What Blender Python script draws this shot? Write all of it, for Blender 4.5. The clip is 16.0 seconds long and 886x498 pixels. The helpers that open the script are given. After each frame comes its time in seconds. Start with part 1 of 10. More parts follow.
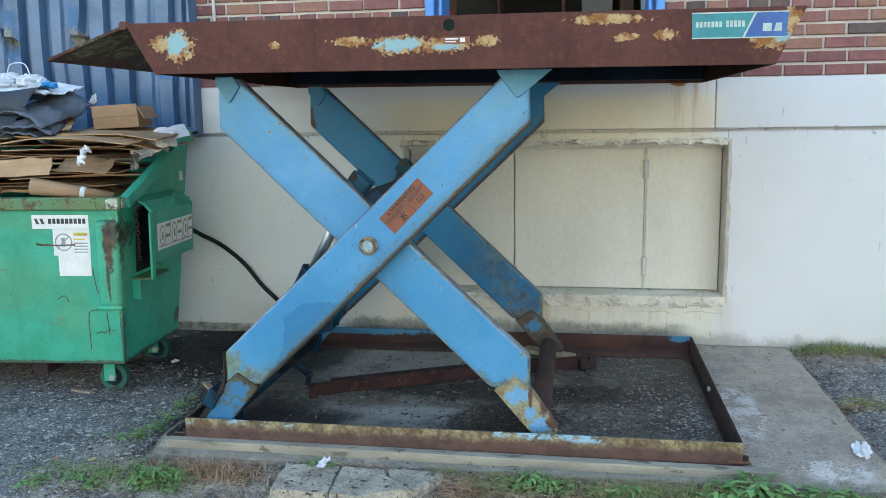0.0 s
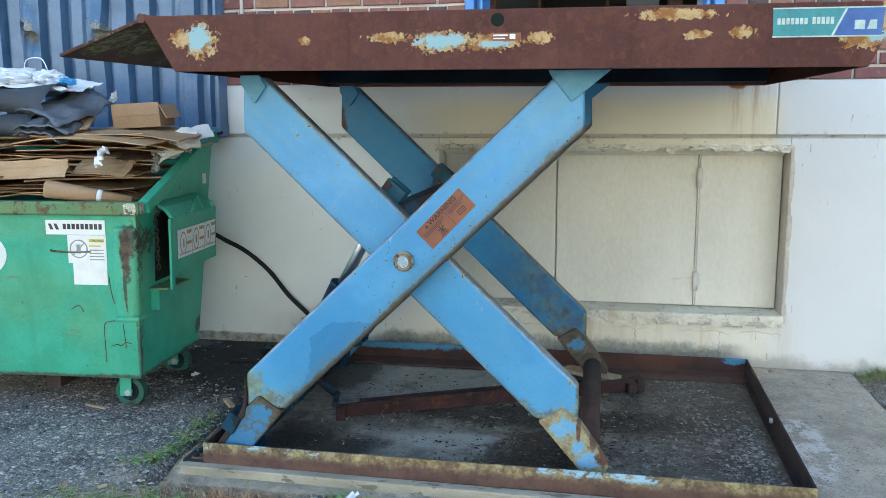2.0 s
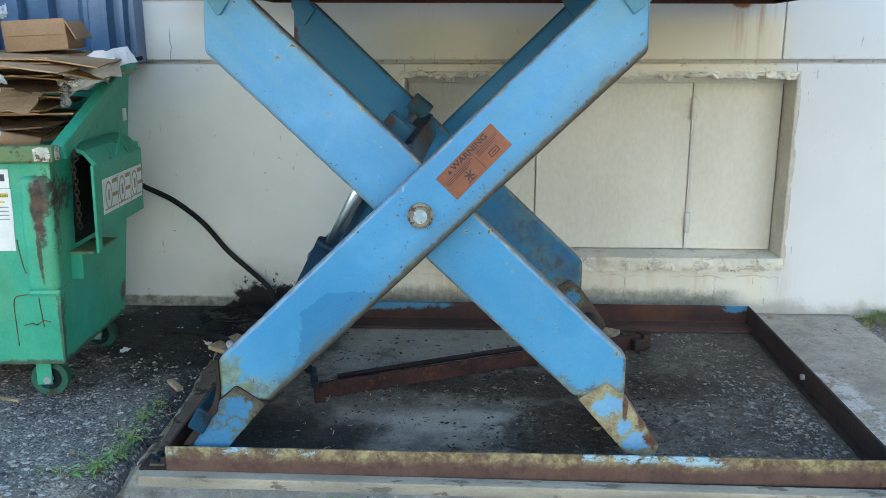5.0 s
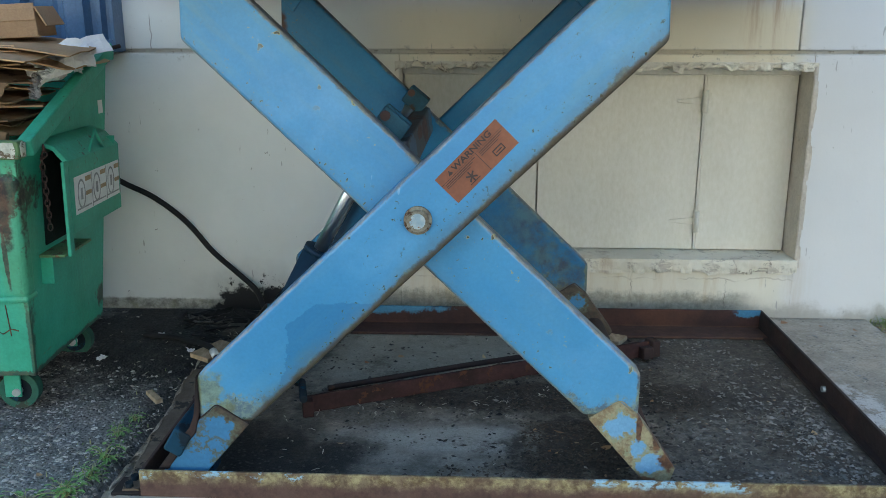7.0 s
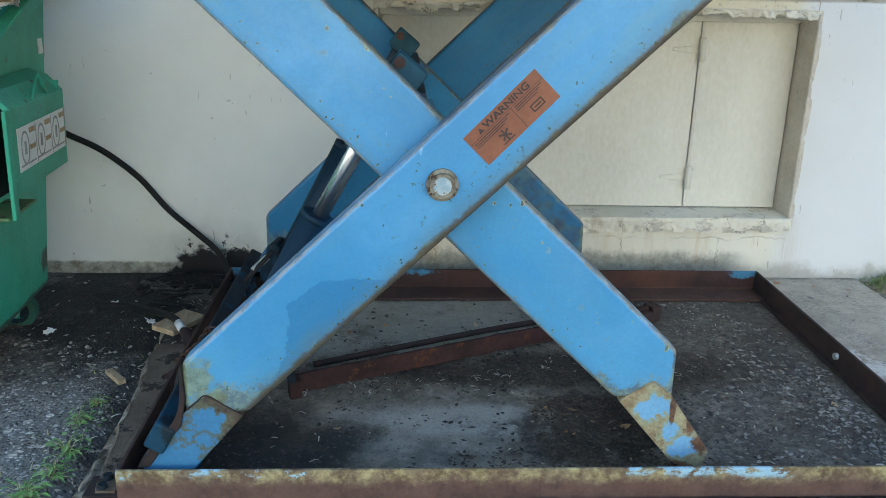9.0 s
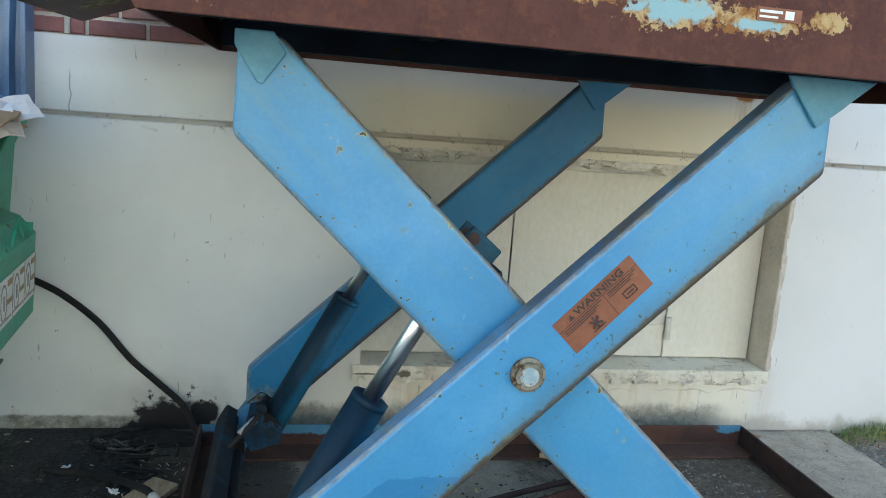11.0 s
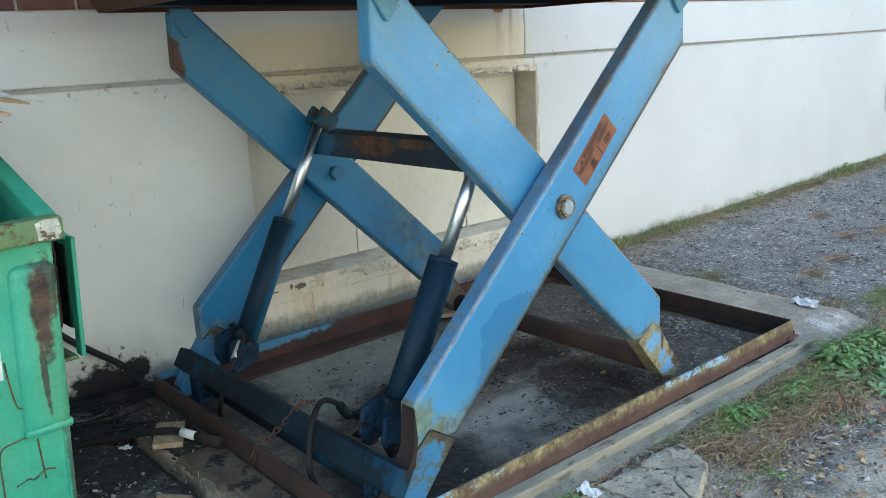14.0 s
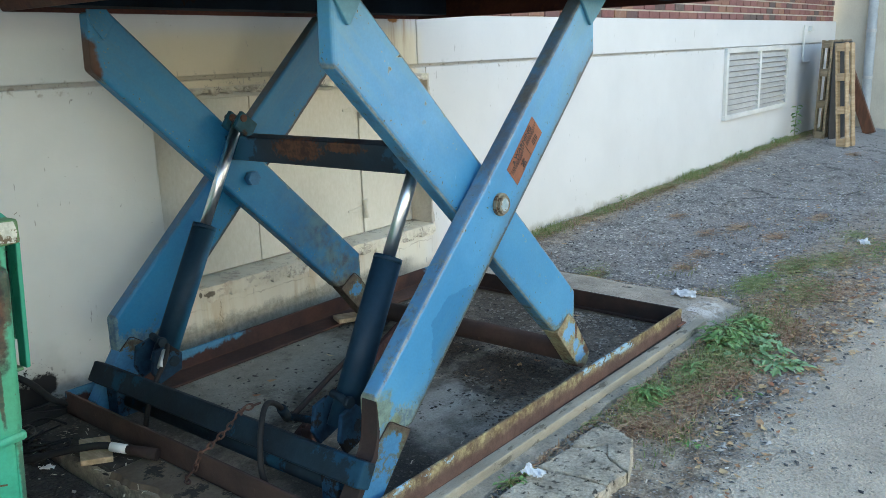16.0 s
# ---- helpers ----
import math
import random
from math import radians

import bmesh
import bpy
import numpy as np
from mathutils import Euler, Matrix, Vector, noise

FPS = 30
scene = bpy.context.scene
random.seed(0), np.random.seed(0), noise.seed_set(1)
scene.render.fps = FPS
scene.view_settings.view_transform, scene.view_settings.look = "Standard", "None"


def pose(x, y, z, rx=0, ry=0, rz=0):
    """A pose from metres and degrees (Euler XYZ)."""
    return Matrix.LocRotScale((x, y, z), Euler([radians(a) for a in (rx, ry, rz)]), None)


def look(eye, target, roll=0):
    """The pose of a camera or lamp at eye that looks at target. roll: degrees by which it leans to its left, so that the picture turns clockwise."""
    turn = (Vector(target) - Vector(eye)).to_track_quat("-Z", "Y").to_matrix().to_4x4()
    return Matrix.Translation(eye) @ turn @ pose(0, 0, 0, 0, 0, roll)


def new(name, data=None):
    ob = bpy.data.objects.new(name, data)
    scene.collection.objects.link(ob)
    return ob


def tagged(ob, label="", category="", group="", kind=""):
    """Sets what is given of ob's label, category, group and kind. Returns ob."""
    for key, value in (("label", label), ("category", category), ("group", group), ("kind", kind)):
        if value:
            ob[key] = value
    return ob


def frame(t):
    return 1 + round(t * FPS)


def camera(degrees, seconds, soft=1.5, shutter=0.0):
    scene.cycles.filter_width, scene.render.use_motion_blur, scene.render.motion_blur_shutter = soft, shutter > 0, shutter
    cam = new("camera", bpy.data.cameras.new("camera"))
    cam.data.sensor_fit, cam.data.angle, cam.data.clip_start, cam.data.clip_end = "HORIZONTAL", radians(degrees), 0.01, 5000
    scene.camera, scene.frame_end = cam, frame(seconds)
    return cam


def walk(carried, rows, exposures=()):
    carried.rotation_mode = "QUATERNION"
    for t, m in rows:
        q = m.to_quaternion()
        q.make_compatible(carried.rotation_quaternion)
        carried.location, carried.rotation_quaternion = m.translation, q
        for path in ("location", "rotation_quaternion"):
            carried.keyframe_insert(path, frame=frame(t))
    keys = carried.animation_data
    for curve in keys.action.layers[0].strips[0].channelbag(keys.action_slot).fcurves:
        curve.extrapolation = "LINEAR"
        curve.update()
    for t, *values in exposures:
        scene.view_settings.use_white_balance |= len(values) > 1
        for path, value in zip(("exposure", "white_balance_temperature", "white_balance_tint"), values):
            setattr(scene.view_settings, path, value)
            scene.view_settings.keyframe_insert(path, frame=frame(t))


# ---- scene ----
cam = camera(55.7, 16.0, soft=0.65)

PATH = [
    (0, (0.405, -4.691, 1.325), (0.089, -2.741, 1.013), -0.8),
    (0.5, (0.509, -4.635, 1.334), (0.072, -2.712, 1.004), -0.7),
    (1, (0.589, -4.586, 1.35), (0.069, -2.685, 1.011), -0.9),
    (1.5, (0.465, -4.484, 1.352), (-0.023, -2.575, 1.01), -0.7),
    (2, (0.302, -4.413, 1.346), (-0.075, -2.474, 1.03), -0.2),
    (2.5, (0.264, -4.355, 1.351), (-0.036, -2.4, 1.058), -0.3),
    (3, (0.218, -4.266, 1.359), (-0.054, -2.304, 1.078), -1.0),
    (3.5, (0.161, -4.174, 1.356), (-0.111, -2.216, 1.052), -1.0),
    (4, (0.036, -4.092, 1.345), (-0.187, -2.135, 0.997), -0.6),
    (4.5, (-0.149, -3.972, 1.324), (-0.315, -2.025, 0.899), -0.6),
    (5, (-0.214, -3.916, 1.306), (-0.306, -1.974, 0.835), -0.1),
    (5.2, (-0.224, -3.894, 1.298), (-0.292, -1.954, 0.817), 0.1),
    (7.3, (-0.248, -3.654, 1.3), (-0.324, -1.718, 0.803), 0.1),
    (7.5, (-0.261, -3.616, 1.309), (-0.33, -1.682, 0.806), 0.1),
    (8, (-0.341, -3.524, 1.303), (-0.374, -1.596, 0.773), -0.0),
    (8.5, (-0.429, -3.457, 1.291), (-0.4, -1.543, 0.712), 0.1),
    (9, (-0.482, -3.429, 1.281), (-0.38, -1.529, 0.667), 1.4),
    (9.5, (-0.572, -3.41, 1.323), (-0.439, -1.503, 0.735), 4.1),
    (10, (-0.63, -3.363, 1.381), (-0.498, -1.423, 0.912), 4.7),
    (10.2, (-0.667, -3.314, 1.391), (-0.531, -1.362, 0.976), 4.7),
    (12.3, (-1.53, -3.156, 1.358), (-0.548, -1.452, 0.994), 1.5),
    (12.5, (-1.648, -3.154, 1.347), (-0.61, -1.488, 0.963), 1.0),
    (13, (-1.927, -3.121, 1.357), (-0.784, -1.535, 0.933), -0.1),
    (13.5, (-2.112, -3.226, 1.342), (-0.925, -1.686, 0.873), -1.7),
    (14, (-2.265, -3.227, 1.335), (-1.009, -1.746, 0.855), -2.9),
    (14.5, (-2.438, -3.068, 1.324), (-1.048, -1.715, 0.839), -3.9),
    (15, (-2.508, -3.052, 1.325), (-1.035, -1.788, 0.846), -3.4),
    (15.5, (-2.537, -3.07, 1.325), (-1.038, -1.834, 0.852), -2.6),
    (16, (-2.548, -3.076, 1.324), (-1.029, -1.86, 0.859), -1.9),
]
LIGHT = [(0, 2.22, 6750, 3), (1, 2.35, 6750, 3), (5, 2.33, 6750, 3), (7.3, 1.95, 6800, 3), (8, 2.16, 6800, 3), (9.0, 2.29, 6800, 3), (9.5, 2.26, 6850, 3), (12.5, 2.27, 7050, 3), (13.5, 2.33, 7150, 3), (14.5, 2.30, 7200, 3), (16, 2.28, 7200, 3)]
walk(cam, [(t, look(eye, target, roll)) for t, eye, target, roll in PATH], LIGHT)

# ================= world and light =================
world = bpy.data.worlds.new("sky")
scene.world = world
world.use_nodes = True
wnt = world.node_tree
wnt.nodes.clear()
sky = wnt.nodes.new("ShaderNodeTexSky")
sky.sky_type = 'NISHITA'
sky.sun_disc = False
sky.sun_elevation = radians(36)
sky.sun_rotation = radians(20)
sky.air_density, sky.dust_density, sky.ozone_density = 1.0, 1.0, 1.0
wbg = wnt.nodes.new("ShaderNodeBackground")
wbg.inputs["Strength"].default_value = 0.15
wout = wnt.nodes.new("ShaderNodeOutputWorld")
wnt.links.new(sky.outputs[0], wbg.inputs[0])
wnt.links.new(wbg.outputs[0], wout.inputs[0])

sun_data = bpy.data.lights.new("sun", 'SUN')
sun_data.energy = 3.6
sun_data.angle = radians(0.6)
sun_data.color = (1.0, 0.95, 0.88)
sun = new("sun", sun_data)
# the sun stands behind the building: the lift and its wall lie in open shade
sun.matrix_world = look((10 * math.sin(radians(20)) * math.cos(radians(36)), 10 * math.cos(radians(20)) * math.cos(radians(36)), 10 * math.sin(radians(36))), (0, 0, 0))

# ================= small helpers =================
RND = random.Random(7)
PLACE = {}


def thing(name, loc, label, category, group="", kind=""):
    """An empty at a thing's base; its parts are built in world metres."""
    ob = new(name)
    ob.empty_display_size = 0.1
    ob.location = loc
    PLACE[ob] = Matrix.Translation(loc)
    return tagged(ob, label, category, group, kind)


def mesh_of(bm, name, material, smooth=False):
    me = bpy.data.meshes.new(name)
    bmesh.ops.recalc_face_normals(bm, faces=bm.faces[:])
    if smooth:
        for f in bm.faces:
            f.smooth = True
    bm.to_mesh(me)
    bm.free()
    for m in (material if isinstance(material, (list, tuple)) else [material]):
        me.materials.append(m)
    return me


def part(name, bm, material, parent=None, label="", smooth=False):
    ob = new(name, mesh_of(bm, name, material, smooth))
    if parent is not None:
        ob.parent = parent
        ob.matrix_parent_inverse = PLACE.get(parent, Matrix.Identity(4)).inverted()
    if label:
        ob["label"] = label
    PLACE[ob] = Matrix.Identity(4)
    return ob


def solo(name, bm, material, label, category, group="", kind="", smooth=False):
    return tagged(part(name, bm, material, None, "", smooth), label, category, group, kind)


def structure(name, bm, material, label, category, smooth=False):
    return solo(name, bm, material, label, category, kind="structure", smooth=smooth)


def B():
    return bmesh.new()


def bevelled(bm, geom_faces, width, seg=2):
    if width > 0:
        es = list({e for f in geom_faces for e in f.edges})
        bmesh.ops.bevel(bm, geom=es, offset=width, offset_type='OFFSET', segments=seg, profile=0.5, affect='EDGES', clamp_overlap=True)


def box(bm, x0, x1, y0, y1, z0, z1, bev=0.0, m=None, seg=2):
    vs = [bm.verts.new((x, y, z)) for x in (x0, x1) for y in (y0, y1) for z in (z0, z1)]
    fs = [bm.faces.new([vs[i] for i in q]) for q in ((0, 1, 3, 2), (4, 6, 7, 5), (0, 4, 5, 1), (2, 3, 7, 6), (0, 2, 6, 4), (1, 5, 7, 3))]
    if m is not None:
        bmesh.ops.transform(bm, matrix=m, verts=vs)
    bevelled(bm, fs, bev, seg)
    return bm


def prism(bm, pts, y0, y1, bev=0.0, m=None, seg=2):
    """A polygon in x and z, drawn out from y0 to y1."""
    a = [bm.verts.new((x, y0, z)) for x, z in pts]
    b = [bm.verts.new((x, y1, z)) for x, z in pts]
    n = len(pts)
    fs = [bm.faces.new(a), bm.faces.new(b[::-1])]
    fs += [bm.faces.new((a[i], b[i], b[(i + 1) % n], a[(i + 1) % n])) for i in range(n)]
    if m is not None:
        bmesh.ops.transform(bm, matrix=m, verts=a + b)
    bevelled(bm, fs, bev, seg)
    return bm


def rod(bm, p0, p1, r, n=16, r1=None, caps=True, bev=0.0):
    p0, p1 = Vector(p0), Vector(p1)
    r1 = r if r1 is None else r1
    q = (p1 - p0).to_track_quat('Z', 'Y')
    rings = []
    for p, rr in ((p0, r), (p1, r1)):
        rings.append([bm.verts.new(p + q @ Vector((rr * math.cos(2 * math.pi * i / n), rr * math.sin(2 * math.pi * i / n), 0))) for i in range(n)])
    for i in range(n):
        f = bm.faces.new((rings[0][i], rings[0][(i + 1) % n], rings[1][(i + 1) % n], rings[1][i]))
        f.smooth = True
    if caps:
        bm.faces.new(rings[0][::-1])
        bm.faces.new(rings[1])
    return bm


def ring(bm, c, axis, r_out, r_in, depth, n=20):
    """A flat ring (washer, tyre) round an axis through c."""
    c, q = Vector(c), Vector(axis).to_track_quat('Z', 'Y')
    loops = []
    for r, h in ((r_in, 0), (r_out, 0), (r_out, depth), (r_in, depth)):
        loops.append([bm.verts.new(c + q @ Vector((r * math.cos(2 * math.pi * i / n), r * math.sin(2 * math.pi * i / n), h))) for i in range(n)])
    for k in range(4):
        for i in range(n):
            bm.faces.new((loops[k][i], loops[k][(i + 1) % n], loops[(k + 1) % 4][(i + 1) % n], loops[(k + 1) % 4][i]))
    return bm


def hose(bm, pts, r, n=8, steps=6):
    """A round tube through points, smoothed as a spline."""
    pts = [Vector(p) for p in pts]
    line = []
    for i in range(len(pts) - 1):
        p0, p1, p2, p3 = pts[max(i - 1, 0)], pts[i], pts[i + 1], pts[min(i + 2, len(pts) - 1)]
        for s in range(steps):
            t = s / steps
            line.append(0.5 * (2 * p1 + (p2 - p0) * t + (2 * p0 - 5 * p1 + 4 * p2 - p3) * t * t + (3 * p1 - p0 - 3 * p2 + p3) * t ** 3))
    line.append(pts[-1])
    rings, up = [], Vector((0.1, 0.2, 1)).normalized()
    for i, p in enumerate(line):
        d = (line[min(i + 1, len(line) - 1)] - line[max(i - 1, 0)]).normalized()
        u = (up - d * up.dot(d)).normalized()
        v = d.cross(u)
        rings.append([bm.verts.new(p + r * (math.cos(2 * math.pi * k / n) * u + math.sin(2 * math.pi * k / n) * v)) for k in range(n)])
    for a, b in zip(rings, rings[1:]):
        for k in range(n):
            f = bm.faces.new((a[k], a[(k + 1) % n], b[(k + 1) % n], b[k]))
            f.smooth = True
    bm.faces.new(rings[0][::-1])
    bm.faces.new(rings[-1])
    return bm


def chain(bm, pts, link=0.028, r=0.003):
    """Oval links along a line, each turned against the one before."""
    pts = [Vector(p) for p in pts]
    total = sum((b - a).length for a, b in zip(pts, pts[1:]))
    count = max(2, int(total / (link * 0.75)))
    for i in range(count):
        s, k = total * (i + 0.5) / count, 0
        while k < len(pts) - 2 and s > (pts[k + 1] - pts[k]).length:
            s -= (pts[k + 1] - pts[k]).length
            k += 1
        d = (pts[k + 1] - pts[k]).normalized()
        c = pts[k] + d * s
        side = d.cross(Vector((0.3, 0.2, 1))).normalized()
        if i % 2:
            side = d.cross(side)
        nrm = d.cross(side)
        m, n = 10, 5
        rings = []
        for j in range(m):
            a = 2 * math.pi * j / m
            o = c + d * (0.5 * link * math.cos(a)) + side * (0.3 * link * math.sin(a))
            rad = (d * math.cos(a) + side * math.sin(a)).normalized()
            rings.append([bm.verts.new(o + r * (rad * math.cos(2 * math.pi * q / n) + nrm * math.sin(2 * math.pi * q / n))) for q in range(n)])
        for j in range(m):
            for q in range(n):
                bm.faces.new((rings[j][q], rings[j][(q + 1) % n], rings[(j + 1) % m][(q + 1) % n], rings[(j + 1) % m][q]))
    return bm


# ================= materials =================
def mat(name):
    m = bpy.data.materials.new(name)
    m.use_nodes = True
    nt = m.node_tree
    return m, nt, nt.nodes["Principled BSDF"]


def put(nt, socket, value):
    if isinstance(value, bpy.types.NodeSocket):
        nt.links.new(value, socket)
    elif isinstance(value, (tuple, list)) and len(value) == 3 and socket.type == 'RGBA':
        socket.default_value = (*value, 1)
    else:
        socket.default_value = value


def coords(nt):
    return nt.nodes.new("ShaderNodeTexCoord").outputs["Object"]


def stretched(nt, vec, sx, sy, sz):
    n = nt.nodes.new("ShaderNodeVectorMath")
    n.operation = 'MULTIPLY'
    put(nt, n.inputs[0], vec)
    n.inputs[1].default_value = (sx, sy, sz)
    return n.outputs[0]


def noisy(nt, vec, scale, detail=4.0, rough=0.6, warp=0.0):
    n = nt.nodes.new("ShaderNodeTexNoise")
    put(nt, n.inputs["Vector"], vec)
    n.inputs["Scale"].default_value, n.inputs["Detail"].default_value = scale, detail
    n.inputs["Roughness"].default_value, n.inputs["Distortion"].default_value = rough, warp
    return n.outputs[0]


def cells(nt, vec, scale, feature='F1', out="Distance"):
    n = nt.nodes.new("ShaderNodeTexVoronoi")
    n.feature = feature
    put(nt, n.inputs["Vector"], vec)
    n.inputs["Scale"].default_value = scale
    return n.outputs[out]


def calc(nt, op, a, b=0.0, c=0.0, clamp=False):
    n = nt.nodes.new("ShaderNodeMath")
    n.operation, n.use_clamp = op, clamp
    for s, v in zip(n.inputs, (a, b, c)):
        put(nt, s, v)
    return n.outputs[0]


def step(nt, value, lo, hi):
    """0 below lo, 1 above hi, smooth between."""
    n = nt.nodes.new("ShaderNodeMapRange")
    n.interpolation_type = 'SMOOTHSTEP'
    put(nt, n.inputs[0], value)
    n.inputs[1].default_value, n.inputs[2].default_value = lo, hi
    return n.outputs[0]


def blend(nt, fac, a, b, kind='MIX'):
    n = nt.nodes.new("ShaderNodeMix")
    n.data_type, n.blend_type = 'RGBA', kind
    put(nt, n.inputs[0], fac)
    put(nt, n.inputs[6], a)
    put(nt, n.inputs[7], b)
    return n.outputs[2]


def relief(nt, bsdf, height, strength=0.3, dist=0.005):
    n = nt.nodes.new("ShaderNodeBump")
    n.inputs["Strength"].default_value, n.inputs["Distance"].default_value = strength, dist
    put(nt, n.inputs["Height"], height)
    nt.links.new(n.outputs[0], bsdf.inputs["Normal"])


def axis_of(nt, vec, k):
    n = nt.nodes.new("ShaderNodeSeparateXYZ")
    put(nt, n.inputs[0], vec)
    return n.outputs[k]


def spot(nt, vec, centre, radii, edge=0.35, wob=0.5, scale=12.0):
    """A blotch round a place, with a ragged rim: 1 inside."""
    n = nt.nodes.new("ShaderNodeVectorMath")
    n.operation = 'SUBTRACT'
    put(nt, n.inputs[0], vec)
    n.inputs[1].default_value = centre
    s = stretched(nt, n.outputs[0], *(1.0 / r for r in radii))
    ln = nt.nodes.new("ShaderNodeVectorMath")
    ln.operation = 'LENGTH'
    put(nt, ln.inputs[0], s)
    d = calc(nt, 'ADD', ln.outputs["Value"], calc(nt, 'MULTIPLY', calc(nt, 'SUBTRACT', noisy(nt, vec, scale, 5, 0.65), 0.5), 2 * wob))
    return step(nt, d, 1.0 + edge / 2, 1.0 - edge / 2)


def surface(name, dark, light, scale=3.0, grain=60.0, rough=0.7, metal=0.0, bump=0.2, bump_scale=80.0, dist=0.004,
            wear=None, wear_at=0.62, wear_scale=9.0, grain_amount=0.25, stretch=None, random_tint=0.0, spec=0.5):
    """Two tones in broad clouds, a fine grain, and ragged patches of wear."""
    m, nt, b = mat(name)
    b.inputs["Specular IOR Level"].default_value = spec
    v = coords(nt)
    if random_tint:
        info = nt.nodes.new("ShaderNodeObjectInfo")
        sh = nt.nodes.new("ShaderNodeVectorMath")
        sh.operation = 'ADD'
        put(nt, sh.inputs[0], v)
        put(nt, sh.inputs[1], calc(nt, 'MULTIPLY', info.outputs["Random"], 57.0))
        v = sh.outputs[0]
    if stretch:
        v = stretched(nt, v, *stretch)
    c = blend(nt, step(nt, noisy(nt, v, scale, 5, 0.6), 0.3, 0.7), dark, light)
    g = noisy(nt, v, grain, 3, 0.7)
    c = blend(nt, grain_amount, c, blend(nt, g, (0.0, 0.0, 0.0), (1.0, 1.0, 1.0)), 'OVERLAY')
    h = noisy(nt, v, bump_scale, 5, 0.65)
    r = calc(nt, 'ADD', calc(nt, 'MULTIPLY', noisy(nt, v, scale * 2.3, 4), 0.25), rough - 0.12, clamp=True)
    if wear:
        w = step(nt, noisy(nt, v, wear_scale, 8, 0.7), wear_at, wear_at + 0.05)
        c = blend(nt, w, c, blend(nt, noisy(nt, v, wear_scale * 4, 4), [q * 0.5 for q in wear], wear))
        r = blend(nt, w, r, (0.9, 0.9, 0.9))
        put(nt, b.inputs["Metallic"], calc(nt, 'MULTIPLY', calc(nt, 'SUBTRACT', 1.0, w), metal))
        h = calc(nt, 'ADD', h, calc(nt, 'MULTIPLY', w, -0.6))
    else:
        b.inputs["Metallic"].default_value = metal
    if random_tint:
        hs = nt.nodes.new("ShaderNodeHueSaturation")
        put(nt, hs.inputs["Value"], calc(nt, 'ADD', calc(nt, 'MULTIPLY', info.outputs["Random"], 2 * random_tint), 1 - random_tint))
        put(nt, hs.inputs["Color"], c)
        c = hs.outputs[0]
    put(nt, b.inputs["Base Color"], c)
    put(nt, b.inputs["Roughness"], r)
    relief(nt, b, h, bump, dist)
    return m


def chipped_paint(name, paint, paint2, spots, chip_dark, chip_light, core=None, grain_wear=0.66, rough=0.6, runs=0.0, flakes=(), flake=None, ragged=1.25, speckle=None, cores=None, spec=0.5):
    """Old paint with chips at given places and small ones strewn about; runs: upright streaks."""
    m, nt, b = mat(name)
    b.inputs["Specular IOR Level"].default_value = spec
    v = coords(nt)
    c = blend(nt, step(nt, noisy(nt, v, 4.0, 6, 0.65), 0.3, 0.7), paint, paint2)
    if runs:
        s = noisy(nt, stretched(nt, v, 14, 14, 0.9), 1.0, 5, 0.7)
        c = blend(nt, calc(nt, 'MULTIPLY', step(nt, s, 0.5, 0.8), runs), c, [q * 0.35 for q in paint])
    c = blend(nt, 0.25, c, blend(nt, noisy(nt, v, 90, 3, 0.7), (0, 0, 0), (1, 1, 1)), 'OVERLAY')
    if speckle:
        c = blend(nt, calc(nt, 'MULTIPLY', step(nt, noisy(nt, v, 38, 7, 0.75), 0.50, 0.62), 0.65), c, speckle)
    w = None
    for centre, radii in spots:
        k = spot(nt, v, centre, radii, 0.16, ragged, 66.0)
        w = k if w is None else calc(nt, 'MAXIMUM', w, k)
    strewn = step(nt, noisy(nt, v, 16, 9, 0.75), grain_wear, grain_wear + 0.04)
    w = strewn if w is None else calc(nt, 'MAXIMUM', w, strewn)
    tone = blend(nt, step(nt, noisy(nt, v, 30, 5, 0.7), 0.4, 0.6), chip_dark, chip_light)
    if core:
        cw = None
        for centre, radii in (cores or spots):
            k = spot(nt, v, centre, [q * (1.0 if cores else 0.8) for q in radii], 0.5, ragged, 48.0)
            cw = k if cw is None else calc(nt, 'MAXIMUM', cw, k)
        if cw is not None:
            tone = blend(nt, cw, tone, core)
    c = blend(nt, w, c, tone)
    for centre, radii in flakes:
        c = blend(nt, spot(nt, v, centre, radii, 0.25, 1.1, 26.0), c, flake)
    put(nt, b.inputs["Base Color"], c)
    put(nt, b.inputs["Roughness"], calc(nt, 'ADD', rough, calc(nt, 'MULTIPLY', w, 0.2), clamp=True))
    relief(nt, b, calc(nt, 'ADD', noisy(nt, v, 60, 5, 0.7), calc(nt, 'MULTIPLY', w, 0.7)), 0.35, 0.003)
    return m
BLUE_A, BLUE_B = (0.037, 0.222, 0.430), (0.066, 0.292, 0.520)
m_rust = surface("rust", (0.075, 0.030, 0.022), (0.15, 0.062, 0.036), 5, 70, 0.85, 0.0, 0.5, 60, wear=(0.24, 0.11, 0.05), wear_at=0.6)
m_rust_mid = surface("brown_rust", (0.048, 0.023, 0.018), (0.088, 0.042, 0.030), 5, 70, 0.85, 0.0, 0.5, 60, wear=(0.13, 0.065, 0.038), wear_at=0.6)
# same rust, toned down: shade low under the lift is in the colour
m_rust_side = surface("shaded_brown_rust", (0.030, 0.017, 0.0145), (0.058, 0.031, 0.024), 5, 70, 0.85, 0.0, 0.5, 60, wear=(0.10, 0.055, 0.034), wear_at=0.62)
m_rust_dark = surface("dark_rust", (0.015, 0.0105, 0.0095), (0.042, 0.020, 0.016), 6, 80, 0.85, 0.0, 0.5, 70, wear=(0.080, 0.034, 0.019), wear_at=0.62)
